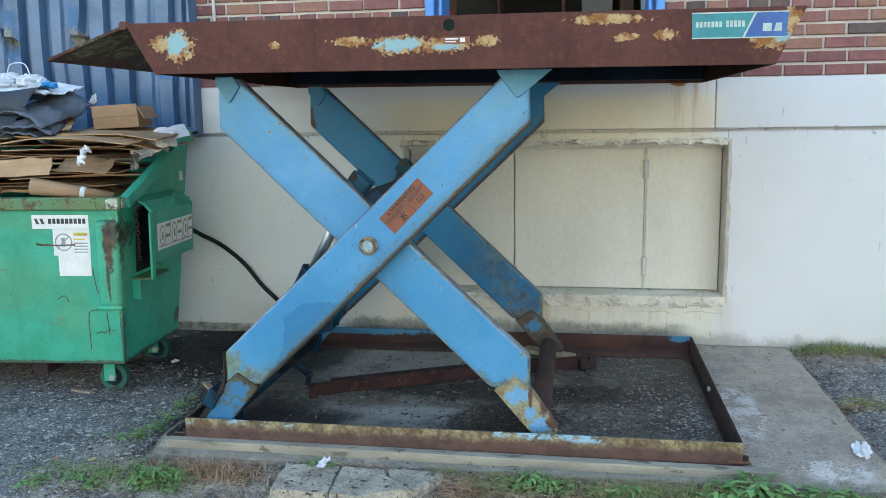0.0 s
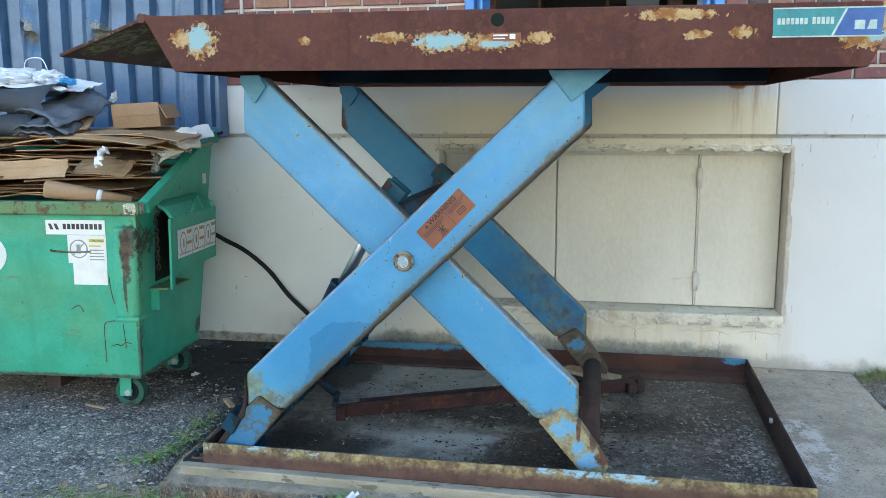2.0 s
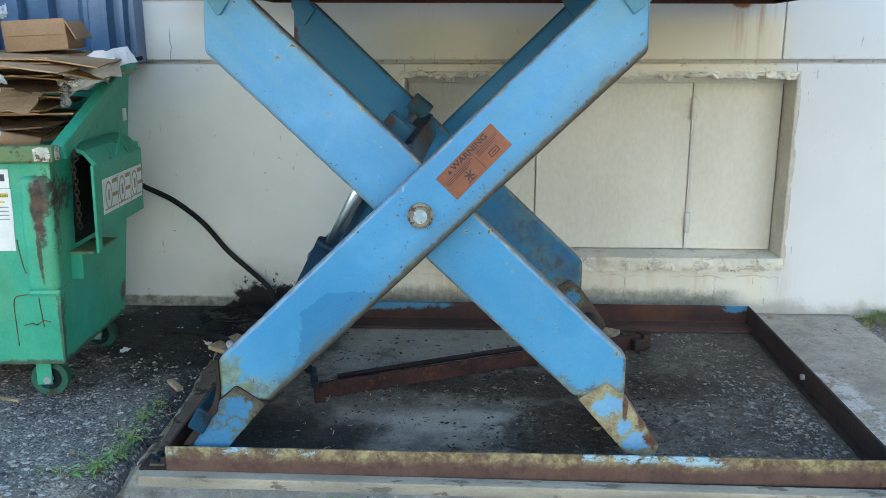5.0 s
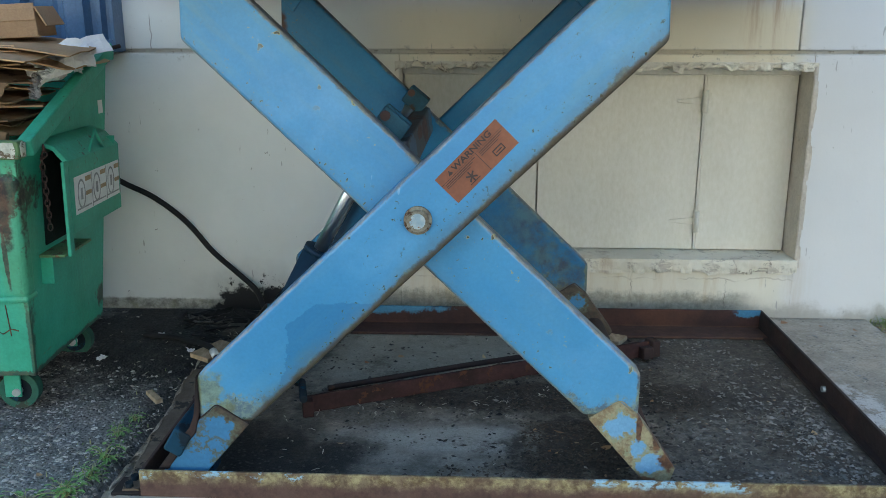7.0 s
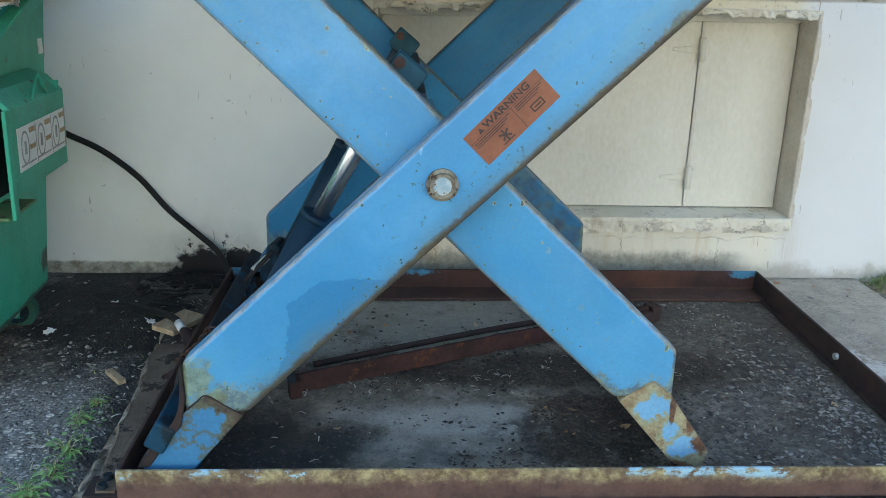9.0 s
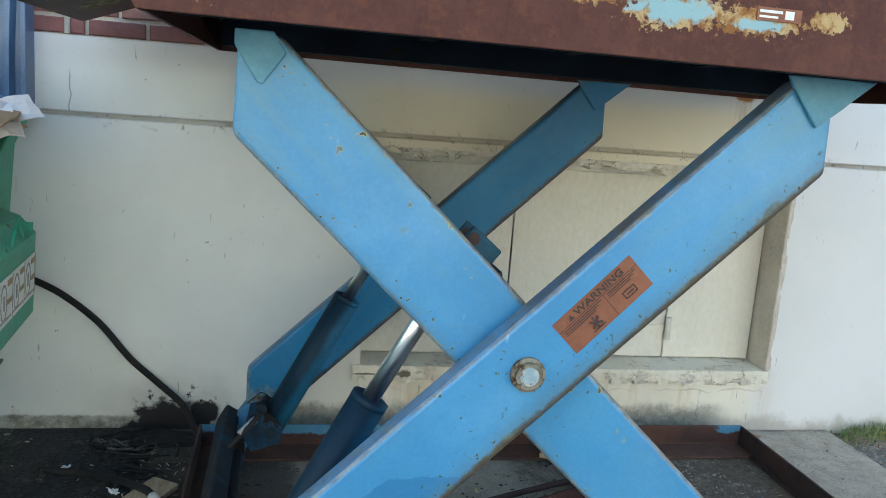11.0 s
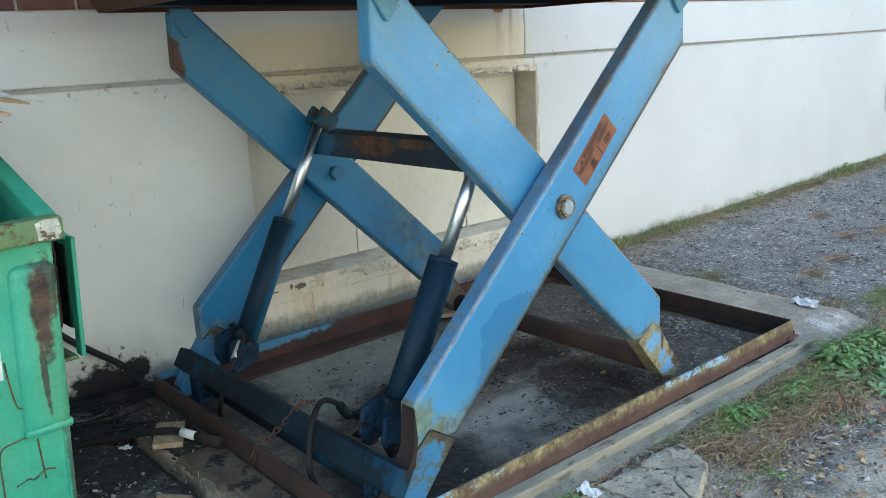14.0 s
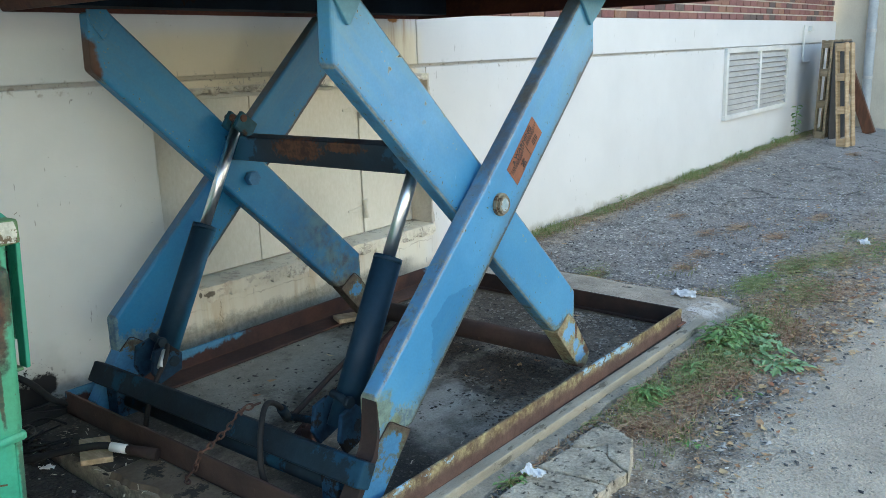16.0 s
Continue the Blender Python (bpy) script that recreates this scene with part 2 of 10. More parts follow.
m_black_steel = surface("oily_black_steel", (0.006, 0.010, 0.014), (0.010, 0.024, 0.036), 5, 60, 0.72, 0.0, 0.4, 70, wear=(0.012, 0.060, 0.105), wear_at=0.56, wear_scale=7, spec=0.22)
# near-black for hollows: stands in for the shade inside them
m_hollow_shade = surface("shade_of_hollows", (0.006, 0.013, 0.011), (0.014, 0.024, 0.019), 9, 60, 0.85, 0.0, 0.5, 70, spec=0.15)
m_rubber = surface("black_rubber", (0.009, 0.009, 0.010), (0.019, 0.019, 0.019), 6, 120, 0.75, 0.0, 0.3, 120, spec=0.3)
# navy paint sunk almost to black, with the deck's own shade in the colour
m_deck_under = surface("shaded_deck_underside", (0.004, 0.007, 0.012), (0.008, 0.018, 0.032), 3, 60, 0.8, 0.0, 0.3, 60, wear=(0.018, 0.010, 0.008), wear_at=0.6, spec=0.15)
# rear pin's blue, deepened for shade as on the arms it joins
m_back_blue = surface("shaded_pin_blue", (0.025, 0.11, 0.22), (0.05, 0.18, 0.31), 3, 70, 0.55, 0.0, 0.15, 90, wear=(0.09, 0.055, 0.03), wear_at=0.70, spec=0.3)
m_crease = surface("rusted_crease", (0.045, 0.026, 0.018), (0.20, 0.105, 0.050), 40, 90, 0.9, 0.0, 0.4, 60, wear=(0.03, 0.19, 0.11), wear_at=0.56, wear_scale=45)
m_old_board = surface("grey_brown_board", (0.13, 0.125, 0.115), (0.24, 0.225, 0.20), 6, 80, 0.9, 0.0, 0.3, 50)
m_lug = surface("oily_dark_blue_paint", (0.006, 0.016, 0.030), (0.012, 0.070, 0.140), 9, 70, 0.7, 0.0, 0.2, 90, wear=(0.016, 0.013, 0.012), wear_at=0.50, spec=0.2)
m_upper_lug = surface("dark_teal_lug_paint", (0.010, 0.050, 0.072), (0.020, 0.092, 0.135), 8, 70, 0.6, 0.0, 0.3, 80, wear=(0.06, 0.035, 0.02), wear_at=0.62, spec=0.25)
m_teal = surface("teal_gusset_paint", (0.050, 0.215, 0.335), (0.085, 0.27, 0.375), 6, 70, 0.5, 0.0, 0.2, 80, wear=(0.15, 0.13, 0.06), wear_at=0.62, wear_scale=12)

m_collar = surface("rusty_gold_collar", (0.10, 0.070, 0.040), (0.27, 0.26, 0.20), 34, 60, 0.7, 0.0, 0.4, 60, wear=(0.09, 0.045, 0.02), wear_at=0.58, wear_scale=30)
m_old_bar = surface("old_maroon_paint", (0.030, 0.017, 0.016), (0.070, 0.031, 0.029), 9, 80, 0.9, 0.0, 0.8, 45, wear=(0.125, 0.052, 0.026), wear_at=0.57, wear_scale=14, grain_amount=0.4, spec=0.3)
m_pin = surface("flaking_pin_paint", (0.26, 0.37, 0.42), (0.46, 0.50, 0.47), 40, 60, 0.6, wear=(0.23, 0.13, 0.06), wear_at=0.52, wear_scale=30)
m_white_wall_inside = surface("dim_plaster", (0.30, 0.30, 0.27), (0.38, 0.37, 0.33), 2, 60, 0.9)
m_dark_room = surface("dark_room_paint", (0.06, 0.055, 0.045), (0.09, 0.085, 0.07), 2, 60, 0.9)
m_wood = surface("bare_pine", (0.36, 0.25, 0.14), (0.55, 0.41, 0.26), 2.5, 60, 0.8, 0.0, 0.4, 50, stretch=(1.2, 1.2, 14), random_tint=0.12)
m_old_wood = surface("grey_brown_pine", (0.20, 0.155, 0.10), (0.34, 0.27, 0.18), 2.5, 60, 0.85, 0.0, 0.4, 50, stretch=(1.2, 1.2, 14), random_tint=0.15)
m_timber = surface("weathered_timber", (0.265, 0.24, 0.185), (0.40, 0.365, 0.285), 3, 70, 0.9, 0.0, 0.6, 40, stretch=(1, 3, 3), wear=(0.21, 0.19, 0.145), wear_at=0.56, wear_scale=9)
m_dirty_board = surface("dirty_board", (0.080, 0.060, 0.043), (0.155, 0.120, 0.086), 7, 70, 0.95, 0.0, 0.9, 40, wear=(0.032, 0.027, 0.022), wear_at=0.54, wear_scale=14)
m_sooty_board = surface("sooty_board", (0.018, 0.016, 0.014), (0.060, 0.049, 0.038), 6, 70, 0.95, 0.0, 0.8, 40, stretch=(3, 1.0, 3), wear=(0.12, 0.095, 0.07), wear_at=0.66)
m_chip_wood = surface("split_wood", (0.30, 0.22, 0.13), (0.47, 0.36, 0.24), 8, 70, 0.9, 0.0, 0.5, 50, stretch=(8, 2, 8), random_tint=0.15)
m_brown_wood = surface("dark_stained_wood", (0.09, 0.035, 0.018), (0.15, 0.06, 0.03), 3, 60, 0.6, stretch=(8, 8, 1))
m_card = surface("cardboard", (0.27, 0.165, 0.085), (0.47, 0.315, 0.18), 3, 120, 0.95, 0.0, 0.2, 60, random_tint=0.48, wear=(0.16, 0.09, 0.045), wear_at=0.60, wear_scale=5)
m_card_light = surface("clean_cardboard", (0.33, 0.21, 0.115), (0.44, 0.30, 0.17), 3, 120, 0.95, 0.0, 0.2, 60, random_tint=0.25)
m_kraft = surface("kraft_paper", (0.31, 0.195, 0.11), (0.38, 0.245, 0.14), 4, 120, 0.9, 0.0, 0.15, 60)
m_mat_grey = surface("grey_foam_sheet", (0.055, 0.070, 0.088), (0.105, 0.125, 0.150), 2, 90, 0.6, 0.0, 0.3, 60)
m_bag = surface("white_plastic_film", (0.62, 0.66, 0.70), (0.80, 0.82, 0.83), 8, 40, 0.35, 0.0, 0.4, 30, dist=0.01)
m_blue_bag = surface("bright_blue_film", (0.05, 0.32, 0.62), (0.09, 0.42, 0.70), 8, 40, 0.4, 0.0, 0.4, 30)
m_paper = surface("white_paper", (0.66, 0.68, 0.70), (0.80, 0.81, 0.82), 9, 80, 0.8, 0.0, 0.3, 50)
m_scuff = surface("scuffed_pale_paint", (0.36, 0.37, 0.30), (0.60, 0.60, 0.52), 30, 60, 0.8, wear=(0.16, 0.12, 0.07), wear_at=0.52, wear_scale=40)
m_sticker = surface("white_sticker", (0.66, 0.68, 0.66), (0.78, 0.79, 0.77), 10, 60, 0.5, 0.0, 0.1, 60, wear=(0.35, 0.38, 0.33), wear_at=0.66)
m_ink = surface("faded_black_ink", (0.03, 0.03, 0.035), (0.07, 0.07, 0.075), 20, 80, 0.6)
m_ink_soft = surface("grey_print", (0.22, 0.23, 0.23), (0.36, 0.37, 0.36), 20, 80, 0.6)
m_head = surface("faded_brown_print", (0.30, 0.20, 0.10), (0.40, 0.28, 0.15), 20, 80, 0.6)
m_ink_green = surface("dark_green_ink", (0.01, 0.06, 0.035), (0.02, 0.10, 0.055), 20, 80, 0.6)
m_ink_yellow = surface("yellow_print", (0.62, 0.48, 0.06), (0.70, 0.55, 0.10), 20, 80, 0.6)
m_warn = surface("faded_orange_label", (0.19, 0.062, 0.030), (0.25, 0.088, 0.042), 9, 80, 0.55, 0.0, 0.15, 80)
m_warn_ink = surface("label_ink", (0.03, 0.02, 0.018), (0.06, 0.035, 0.03), 20, 80, 0.6)
m_dec_teal = surface("teal_decal", (0.012, 0.19, 0.215), (0.028, 0.255, 0.27), 8, 60, 0.45, wear=(0.15, 0.13, 0.07), wear_at=0.60, wear_scale=18)
m_dec_blue = surface("blue_decal", (0.014, 0.075, 0.27), (0.024, 0.11, 0.34), 8, 60, 0.45, wear=(0.16, 0.15, 0.1), wear_at=0.62, wear_scale=18)
m_dec_pale = surface("pale_decal_print", (0.33, 0.45, 0.42), (0.45, 0.56, 0.52), 15, 60, 0.5)
m_door_blue = surface("sky_blue_frame_paint", (0.075, 0.255, 0.60), (0.10, 0.31, 0.66), 3, 60, 0.45, 0.0, 0.15, 60, wear=(0.22, 0.28, 0.33), wear_at=0.68)
m_galv = surface("galvanised_steel", (0.42, 0.44, 0.45), (0.56, 0.58, 0.58), 6, 80, 0.5, 0.6, 0.1, 80)
m_vent = surface("pale_louvre_paint", (0.60, 0.60, 0.57), (0.72, 0.72, 0.69), 4, 70, 0.6, wear=(0.4, 0.38, 0.33), wear_at=0.7)
m_vent_slat = surface("grey_louvre_paint", (0.40, 0.40, 0.385), (0.50, 0.50, 0.48), 4, 70, 0.7)
m_grey_paint = surface("grey_pipe_paint", (0.33, 0.38, 0.42), (0.42, 0.47, 0.50), 5, 60, 0.6)
m_beige = surface("beige_siding", (0.50, 0.47, 0.40), (0.60, 0.57, 0.49), 2, 60, 0.8)
m_grey_block = surface("grey_concrete_wall", (0.26, 0.27, 0.27), (0.36, 0.37, 0.37), 2, 40, 0.9, 0.0, 0.5, 40)
m_soot_rag = surface("burnt_rag", (0.005, 0.005, 0.0055), (0.013, 0.0125, 0.012), 9, 60, 0.95, 0.0, 0.8, 50)
m_tar = surface("black_tarpaulin", (0.010, 0.012, 0.016), (0.022, 0.025, 0.03), 5, 60, 0.5)
m_red = surface("red_paint", (0.30, 0.02, 0.02), (0.38, 0.03, 0.03), 6, 60, 0.4)
m_appliance = surface("grey_enamel", (0.42, 0.43, 0.42), (0.5, 0.51, 0.5), 5, 60, 0.4)
m_cream_cab = surface("beige_cabinet_paint", (0.34, 0.34, 0.28), (0.42, 0.41, 0.34), 3, 60, 0.6)
m_stone = surface("broken_concrete", (0.30, 0.265, 0.205), (0.54, 0.48, 0.375), 9, 90, 0.95, 0.0, 1.0, 45, dist=0.014, wear=(0.13, 0.115, 0.088), wear_at=0.57, wear_scale=30, grain_amount=0.75)
m_ash = surface("grey_ash", (0.035, 0.034, 0.032), (0.115, 0.11, 0.10), 20, 80, 0.95)
m_gravel = surface("loose_gravel", (0.13, 0.135, 0.145), (0.36, 0.36, 0.35), 45, 90, 0.95, 0.0, 0.4, 90)

chrome, cnt, cb = mat("polished_rod")
cb.inputs["Metallic"].default_value = 1.0
cb.inputs["Base Color"].default_value = (0.90, 0.91, 0.92, 1)
put(cnt, cb.inputs["Roughness"], calc(cnt, 'ADD', 0.27, calc(cnt, 'MULTIPLY', noisy(cnt, coords(cnt), 30), 0.08)))


def leaf_material(name, a, b):
    m, nt, bs = mat(name)
    geo = nt.nodes.new("ShaderNodeNewGeometry")
    c = blend(nt, geo.outputs["Random Per Island"], a, b)
    c = blend(nt, 0.3, c, blend(nt, noisy(nt, coords(nt), 40), (0, 0, 0), (1, 1, 1)), 'OVERLAY')
    put(nt, bs.inputs["Base Color"], c)
    bs.inputs["Roughness"].default_value = 0.6
    bs.inputs["Subsurface Weight"].default_value = 0.0
    return m


m_green_leaf = leaf_material("green_leaf", (0.085, 0.20, 0.048), (0.22, 0.39, 0.13))
m_sage_leaf = leaf_material("pale_green_leaf", (0.13, 0.26, 0.10), (0.26, 0.42, 0.20))
m_grass = leaf_material("short_grass", (0.12, 0.195, 0.045), (0.34, 0.335, 0.15))
m_straw = leaf_material("dry_grass", (0.25, 0.115, 0.066), (0.50, 0.37, 0.22))
m_dead = leaf_material("fallen_leaf", (0.26, 0.10, 0.045), (0.56, 0.41, 0.21))
m_pale_straw = leaf_material("pale_straw", (0.22, 0.19, 0.14), (0.62, 0.57, 0.47))
m_litter = leaf_material("leaf_litter", (0.11, 0.06, 0.035), (0.46, 0.33, 0.20))
m_wormwood = leaf_material("reddish_weed", (0.022, 0.017, 0.013), (0.12, 0.085, 0.058))
m_yellow = leaf_material("yellow_petal", (0.70, 0.42, 0.02), (0.78, 0.52, 0.04))


def barrel_paint():
    """Black cylinder paint, bluer along one flank."""
    m, nt, b = mat("black_cylinder_paint")
    v = coords(nt)
    x, z = axis_of(nt, v, 0), axis_of(nt, v, 2)
    off = calc(nt, 'SUBTRACT', x, calc(nt, 'ADD', -0.905, calc(nt, 'MULTIPLY', calc(nt, 'SUBTRACT', z, 0.245), 0.518)))
    off = calc(nt, 'ADD', off, calc(nt, 'MULTIPLY', calc(nt, 'SUBTRACT', noisy(nt, v, 6, 6, 0.65), 0.5), 0.05))
    c = blend(nt, noisy(nt, v, 5, 5), (0.005, 0.015, 0.028), (0.008, 0.034, 0.060))
    c = blend(nt, calc(nt, 'MULTIPLY', step(nt, off, -0.020, 0.026), 0.9), c, (0.012, 0.115, 0.215))
    c = blend(nt, 0.3, c, blend(nt, noisy(nt, v, 70, 4, 0.7), (0, 0, 0), (1, 1, 1)), 'OVERLAY')
    put(nt, b.inputs["Base Color"], c)
    put(nt, b.inputs["Roughness"], calc(nt, 'ADD', 0.42, calc(nt, 'MULTIPLY', noisy(nt, v, 9, 5), 0.3)))
    b.inputs["Specular IOR Level"].default_value = 0.22
    relief(nt, b, noisy(nt, v, 60, 4), 0.12, 0.003)
    return m


m_black_barrel = barrel_paint()


def foot_paint(name, base_a, base_b, patches, blue, fringe=(0.27, 0.29, 0.18), rusty=()):
    """Foot of an arm: rust and old primer, with blue paint left in patches."""
    m, nt, b = mat(name)
    v = coords(nt)
    c = blend(nt, step(nt, noisy(nt, v, 24, 8, 0.75), 0.36, 0.64), base_a, base_b)
    c = blend(nt, calc(nt, 'MULTIPLY', step(nt, noisy(nt, v, 15, 8, 0.75), 0.54, 0.62), 0.8), c, (0.085, 0.042, 0.026))
    for centre, radii in patches:
        k = spot(nt, v, centre, radii, 0.25, 1.3, 34.0)
        c = blend(nt, spot(nt, v, centre, [q * 1.25 for q in radii], 0.3, 1.3, 34.0), c, fringe)
        c = blend(nt, k, c, blend(nt, noisy(nt, v, 9, 5), [q * 0.8 for q in blue], blue))
    for centre, radii in rusty:
        c = blend(nt, spot(nt, v, centre, radii, 0.4, 1.0, 26.0), c, blend(nt, step(nt, noisy(nt, v, 30, 6, 0.75), 0.35, 0.65), (0.055, 0.026, 0.018), (0.165, 0.082, 0.042)))
    c = blend(nt, 0.3, c, blend(nt, noisy(nt, v, 90, 3, 0.7), (0, 0, 0), (1, 1, 1)), 'OVERLAY')
    put(nt, b.inputs["Base Color"], c)
    b.inputs["Roughness"].default_value = 0.6
    relief(nt, b, noisy(nt, v, 45, 6, 0.75), 0.4, 0.004)
    return m


m_foot = foot_paint("weathered_foot_paint", (0.034, 0.024, 0.018), (0.085, 0.066, 0.044),
                    [((-0.990, -1.58, 0.195), (0.062, 0.06, 0.075)), ((-0.950, -1.58, 0.238), (0.042, 0.06, 0.034)), ((-1.045, -1.58, 0.125), (0.085, 0.06, 0.055)), ((0.185, -0.30, 0.225), (0.045, 0.08, 0.035)), ((-1.05, -0.25, 0.16), (0.16, 0.08, 0.16))], (0.036, 0.19, 0.37), (0.085, 0.095, 0.060))
m_foot_pale = foot_paint("flaking_foot_paint", (0.20, 0.135, 0.070), (0.36, 0.325, 0.195),
                         [((0.180, -1.47, 0.232), (0.045, 0.09, 0.034)), ((0.225, -1.47, 0.160), (0.024, 0.09, 0.034)),
                          ((0.268, -1.47, 0.115), (0.036, 0.09, 0.034)), ((0.20, -0.32, 0.19), (0.05, 0.06, 0.05))], (0.165, 0.39, 0.62), rusty=[((0.318, -1.5, 0.125), (0.028, 0.1, 0.034)), ((0.283, -1.5, 0.185), (0.014, 0.1, 0.03)), ((0.245, -1.5, 0.062), (0.05, 0.1, 0.014)), ((0.23, -1.5, 0.235), (0.008, 0.1, 0.05))])


def blue_arm_paint(name, side, tone_a, tone_b, wear=1.0, spec=0.5):
    """Arm paint; side 1 climbs to the right, -1 to the left. Edges are worn to rust and moss."""
    m, nt, b = mat(name)
    v = coords(nt)
    x, z = axis_of(nt, v, 0), axis_of(nt, v, 2)
    c = blend(nt, step(nt, noisy(nt, v, 2.2, 5, 0.6), 0.3, 0.7), tone_a, tone_b)
    if side > 0 and wear >= 1:
        # the glossier repainted patch low on the outer arm
        wav = calc(nt, 'MULTIPLY', calc(nt, 'SUBTRACT', noisy(nt, v, 8, 7, 0.7), 0.5), 0.17)
        tail = calc(nt, 'MULTIPLY', calc(nt, 'MAXIMUM', calc(nt, 'SUBTRACT', 0.43, z), 0.0), 0.6)
        patch = calc(nt, 'MULTIPLY', step(nt, calc(nt, 'ADD', calc(nt, 'ADD', x, wav), tail), -0.757, -0.751), step(nt, calc(nt, 'ADD', calc(nt, 'ADD', z, calc(nt, 'MULTIPLY', calc(nt, 'MAXIMUM', calc(nt, 'SUBTRACT', -0.66, x), 0.0), 0.7)), calc(nt, 'MULTIPLY', wav, 0.28)), 0.606, 0.601))
        patch = calc(nt, 'MULTIPLY', patch, step(nt, x, -0.40, -0.45))
        c = blend(nt, calc(nt, 'MULTIPLY', patch, 0.95), c, (0.020, 0.170, 0.350))
    chalk = step(nt, noisy(nt, v, 2.6, 7, 0.66), 0.46, 0.74)
    c = blend(nt, calc(nt, 'MULTIPLY', chalk, 0.26 if wear >= 1 else 0.06), c, (0.22, 0.45, 0.66))
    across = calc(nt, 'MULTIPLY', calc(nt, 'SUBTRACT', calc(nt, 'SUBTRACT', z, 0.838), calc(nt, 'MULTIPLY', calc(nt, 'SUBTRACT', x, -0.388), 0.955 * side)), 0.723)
    frayed = calc(nt, 'ADD', across, calc(nt, 'MULTIPLY', calc(nt, 'SUBTRACT', noisy(nt, v, 10, 10, 0.8), 0.5), 0.085))
    lo, hi = (-0.082, 0.100) if side > 0 else (-0.102, 0.090)
    low_edge = step(nt, frayed, lo, lo - 0.010)
    hi_edge = calc(nt, 'MULTIPLY', step(nt, frayed, hi, hi + 0.010), 0.75)
    worn = calc(nt, 'MAXIMUM', low_edge, hi_edge)
    foot = step(nt, calc(nt, 'ADD', z, calc(nt, 'MULTIPLY', calc(nt, 'SUBTRACT', noisy(nt, v, 11, 9, 0.78), 0.5), 0.34)), 0.335, 0.295)
    worn = calc(nt, 'MAXIMUM', worn, calc(nt, 'MULTIPLY', foot, 0.85))
    end = calc(nt, 'ADD', calc(nt, 'MULTIPLY', calc(nt, 'SUBTRACT', x, -0.388), side), 0.615)
    rim = step(nt, calc(nt, 'ADD', end, calc(nt, 'MULTIPLY', calc(nt, 'SUBTRACT', noisy(nt, v, 18, 8, 0.78), 0.5), 0.035)), 0.014, 0.008)
    worn = calc(nt, 'MAXIMUM', worn, calc(nt, 'MULTIPLY', rim, 0.9))
    moss = blend(nt, step(nt, noisy(nt, v, 30, 6, 0.75), 0.40, 0.60), (0.085, 0.055, 0.026), (0.26, 0.275, 0.125))
    c = blend(nt, calc(nt, 'MULTIPLY', worn, 0.85 * wear), c, moss)
    if wear >= 1:
        # grime along the lower edge
        grime = calc(nt, 'MULTIPLY', step(nt, calc(nt, 'ADD', across, calc(nt, 'MULTIPLY', calc(nt, 'SUBTRACT', noisy(nt, v, 5, 8, 0.75), 0.5), 0.11)), lo + 0.045, lo - 0.01), 0.55 if side > 0 else 0.3)
        c = blend(nt, grime, c, (0.085, 0.145, 0.155))
    if wear >= 1 and side > 0:
        wide = calc(nt, 'ADD', across, calc(nt, 'MULTIPLY', calc(nt, 'SUBTRACT', noisy(nt, v, 4.5, 9, 0.74), 0.5), 0.15))
        band = calc(nt, 'MULTIPLY', step(nt, wide, lo + 0.004, lo - 0.010), step(nt, across, -0.035, -0.055))
        c = blend(nt, calc(nt, 'MULTIPLY', band, 0.72), c, blend(nt, step(nt, noisy(nt, v, 24, 8, 0.78), 0.36, 0.64), (0.045, 0.042, 0.024), (0.125, 0.145, 0.072)))
    # small rust pits with green rims, gathered along the lower edge
    gather = calc(nt, 'MAXIMUM', step(nt, noisy(nt, v, 4.3, 4, 0.6), 0.57, 0.66), calc(nt, 'MULTIPLY', step(nt, across, *((-0.01, -0.09) if side < 0 else (0.0, -0.08))), step(nt, noisy(nt, v, 3.1, 4, 0.6), 0.34, 0.46)))
    pn = noisy(nt, v, 85, 2, 0.5)
    rims = calc(nt, 'MULTIPLY', step(nt, pn, 0.662, 0.675), gather)
    pits = calc(nt, 'MULTIPLY', step(nt, pn, 0.70, 0.72), gather)
    c = blend(nt, calc(nt, 'MULTIPLY', rims, 0.75), c, (0.075, 0.165, 0.115) if side > 0 else (0.19, 0.24, 0.12))
    c = blend(nt, pits, c, (0.026, 0.034, 0.020))
    scratch = calc(nt, 'MULTIPLY', step(nt, noisy(nt, stretched(nt, v, 30, 30, 9), 1.0, 3, 0.6), 0.70, 0.73), step(nt, noisy(nt, v, 3.7, 3), 0.54, 0.62))
    c = blend(nt, calc(nt, 'MULTIPLY', scratch, 0.35), c, (0.36, 0.56, 0.70))
    c = blend(nt, 0.14, c, blend(nt, noisy(nt, v, 110, 3), (0, 0, 0), (1, 1, 1)), 'OVERLAY')
    # washes of greenish grey and a painted teal-grey sheen, drawn out along the arm
    along = nt.nodes.new("ShaderNodeCombineXYZ")
    put(nt, along.inputs[0], calc(nt, 'MULTIPLY', calc(nt, 'ADD', x, calc(nt, 'MULTIPLY', z, float(side))), 1.2))
    put(nt, along.inputs[1], calc(nt, 'MULTIPLY', across, 9.0))
    put(nt, along.inputs[2], axis_of(nt, v, 1))
    wash = step(nt, noisy(nt, along.outputs[0], 2.0, 7, 0.68), 0.44, 0.70)
    high = calc(nt, 'ADD', 0.16, calc(nt, 'MULTIPLY', step(nt, z, 0.85, 1.40), 0.34))
    c = blend(nt, calc(nt, 'MULTIPLY', wash, high), c, (0.115, 0.285, 0.345) if wear >= 1 else (0.075, 0.17, 0.21))
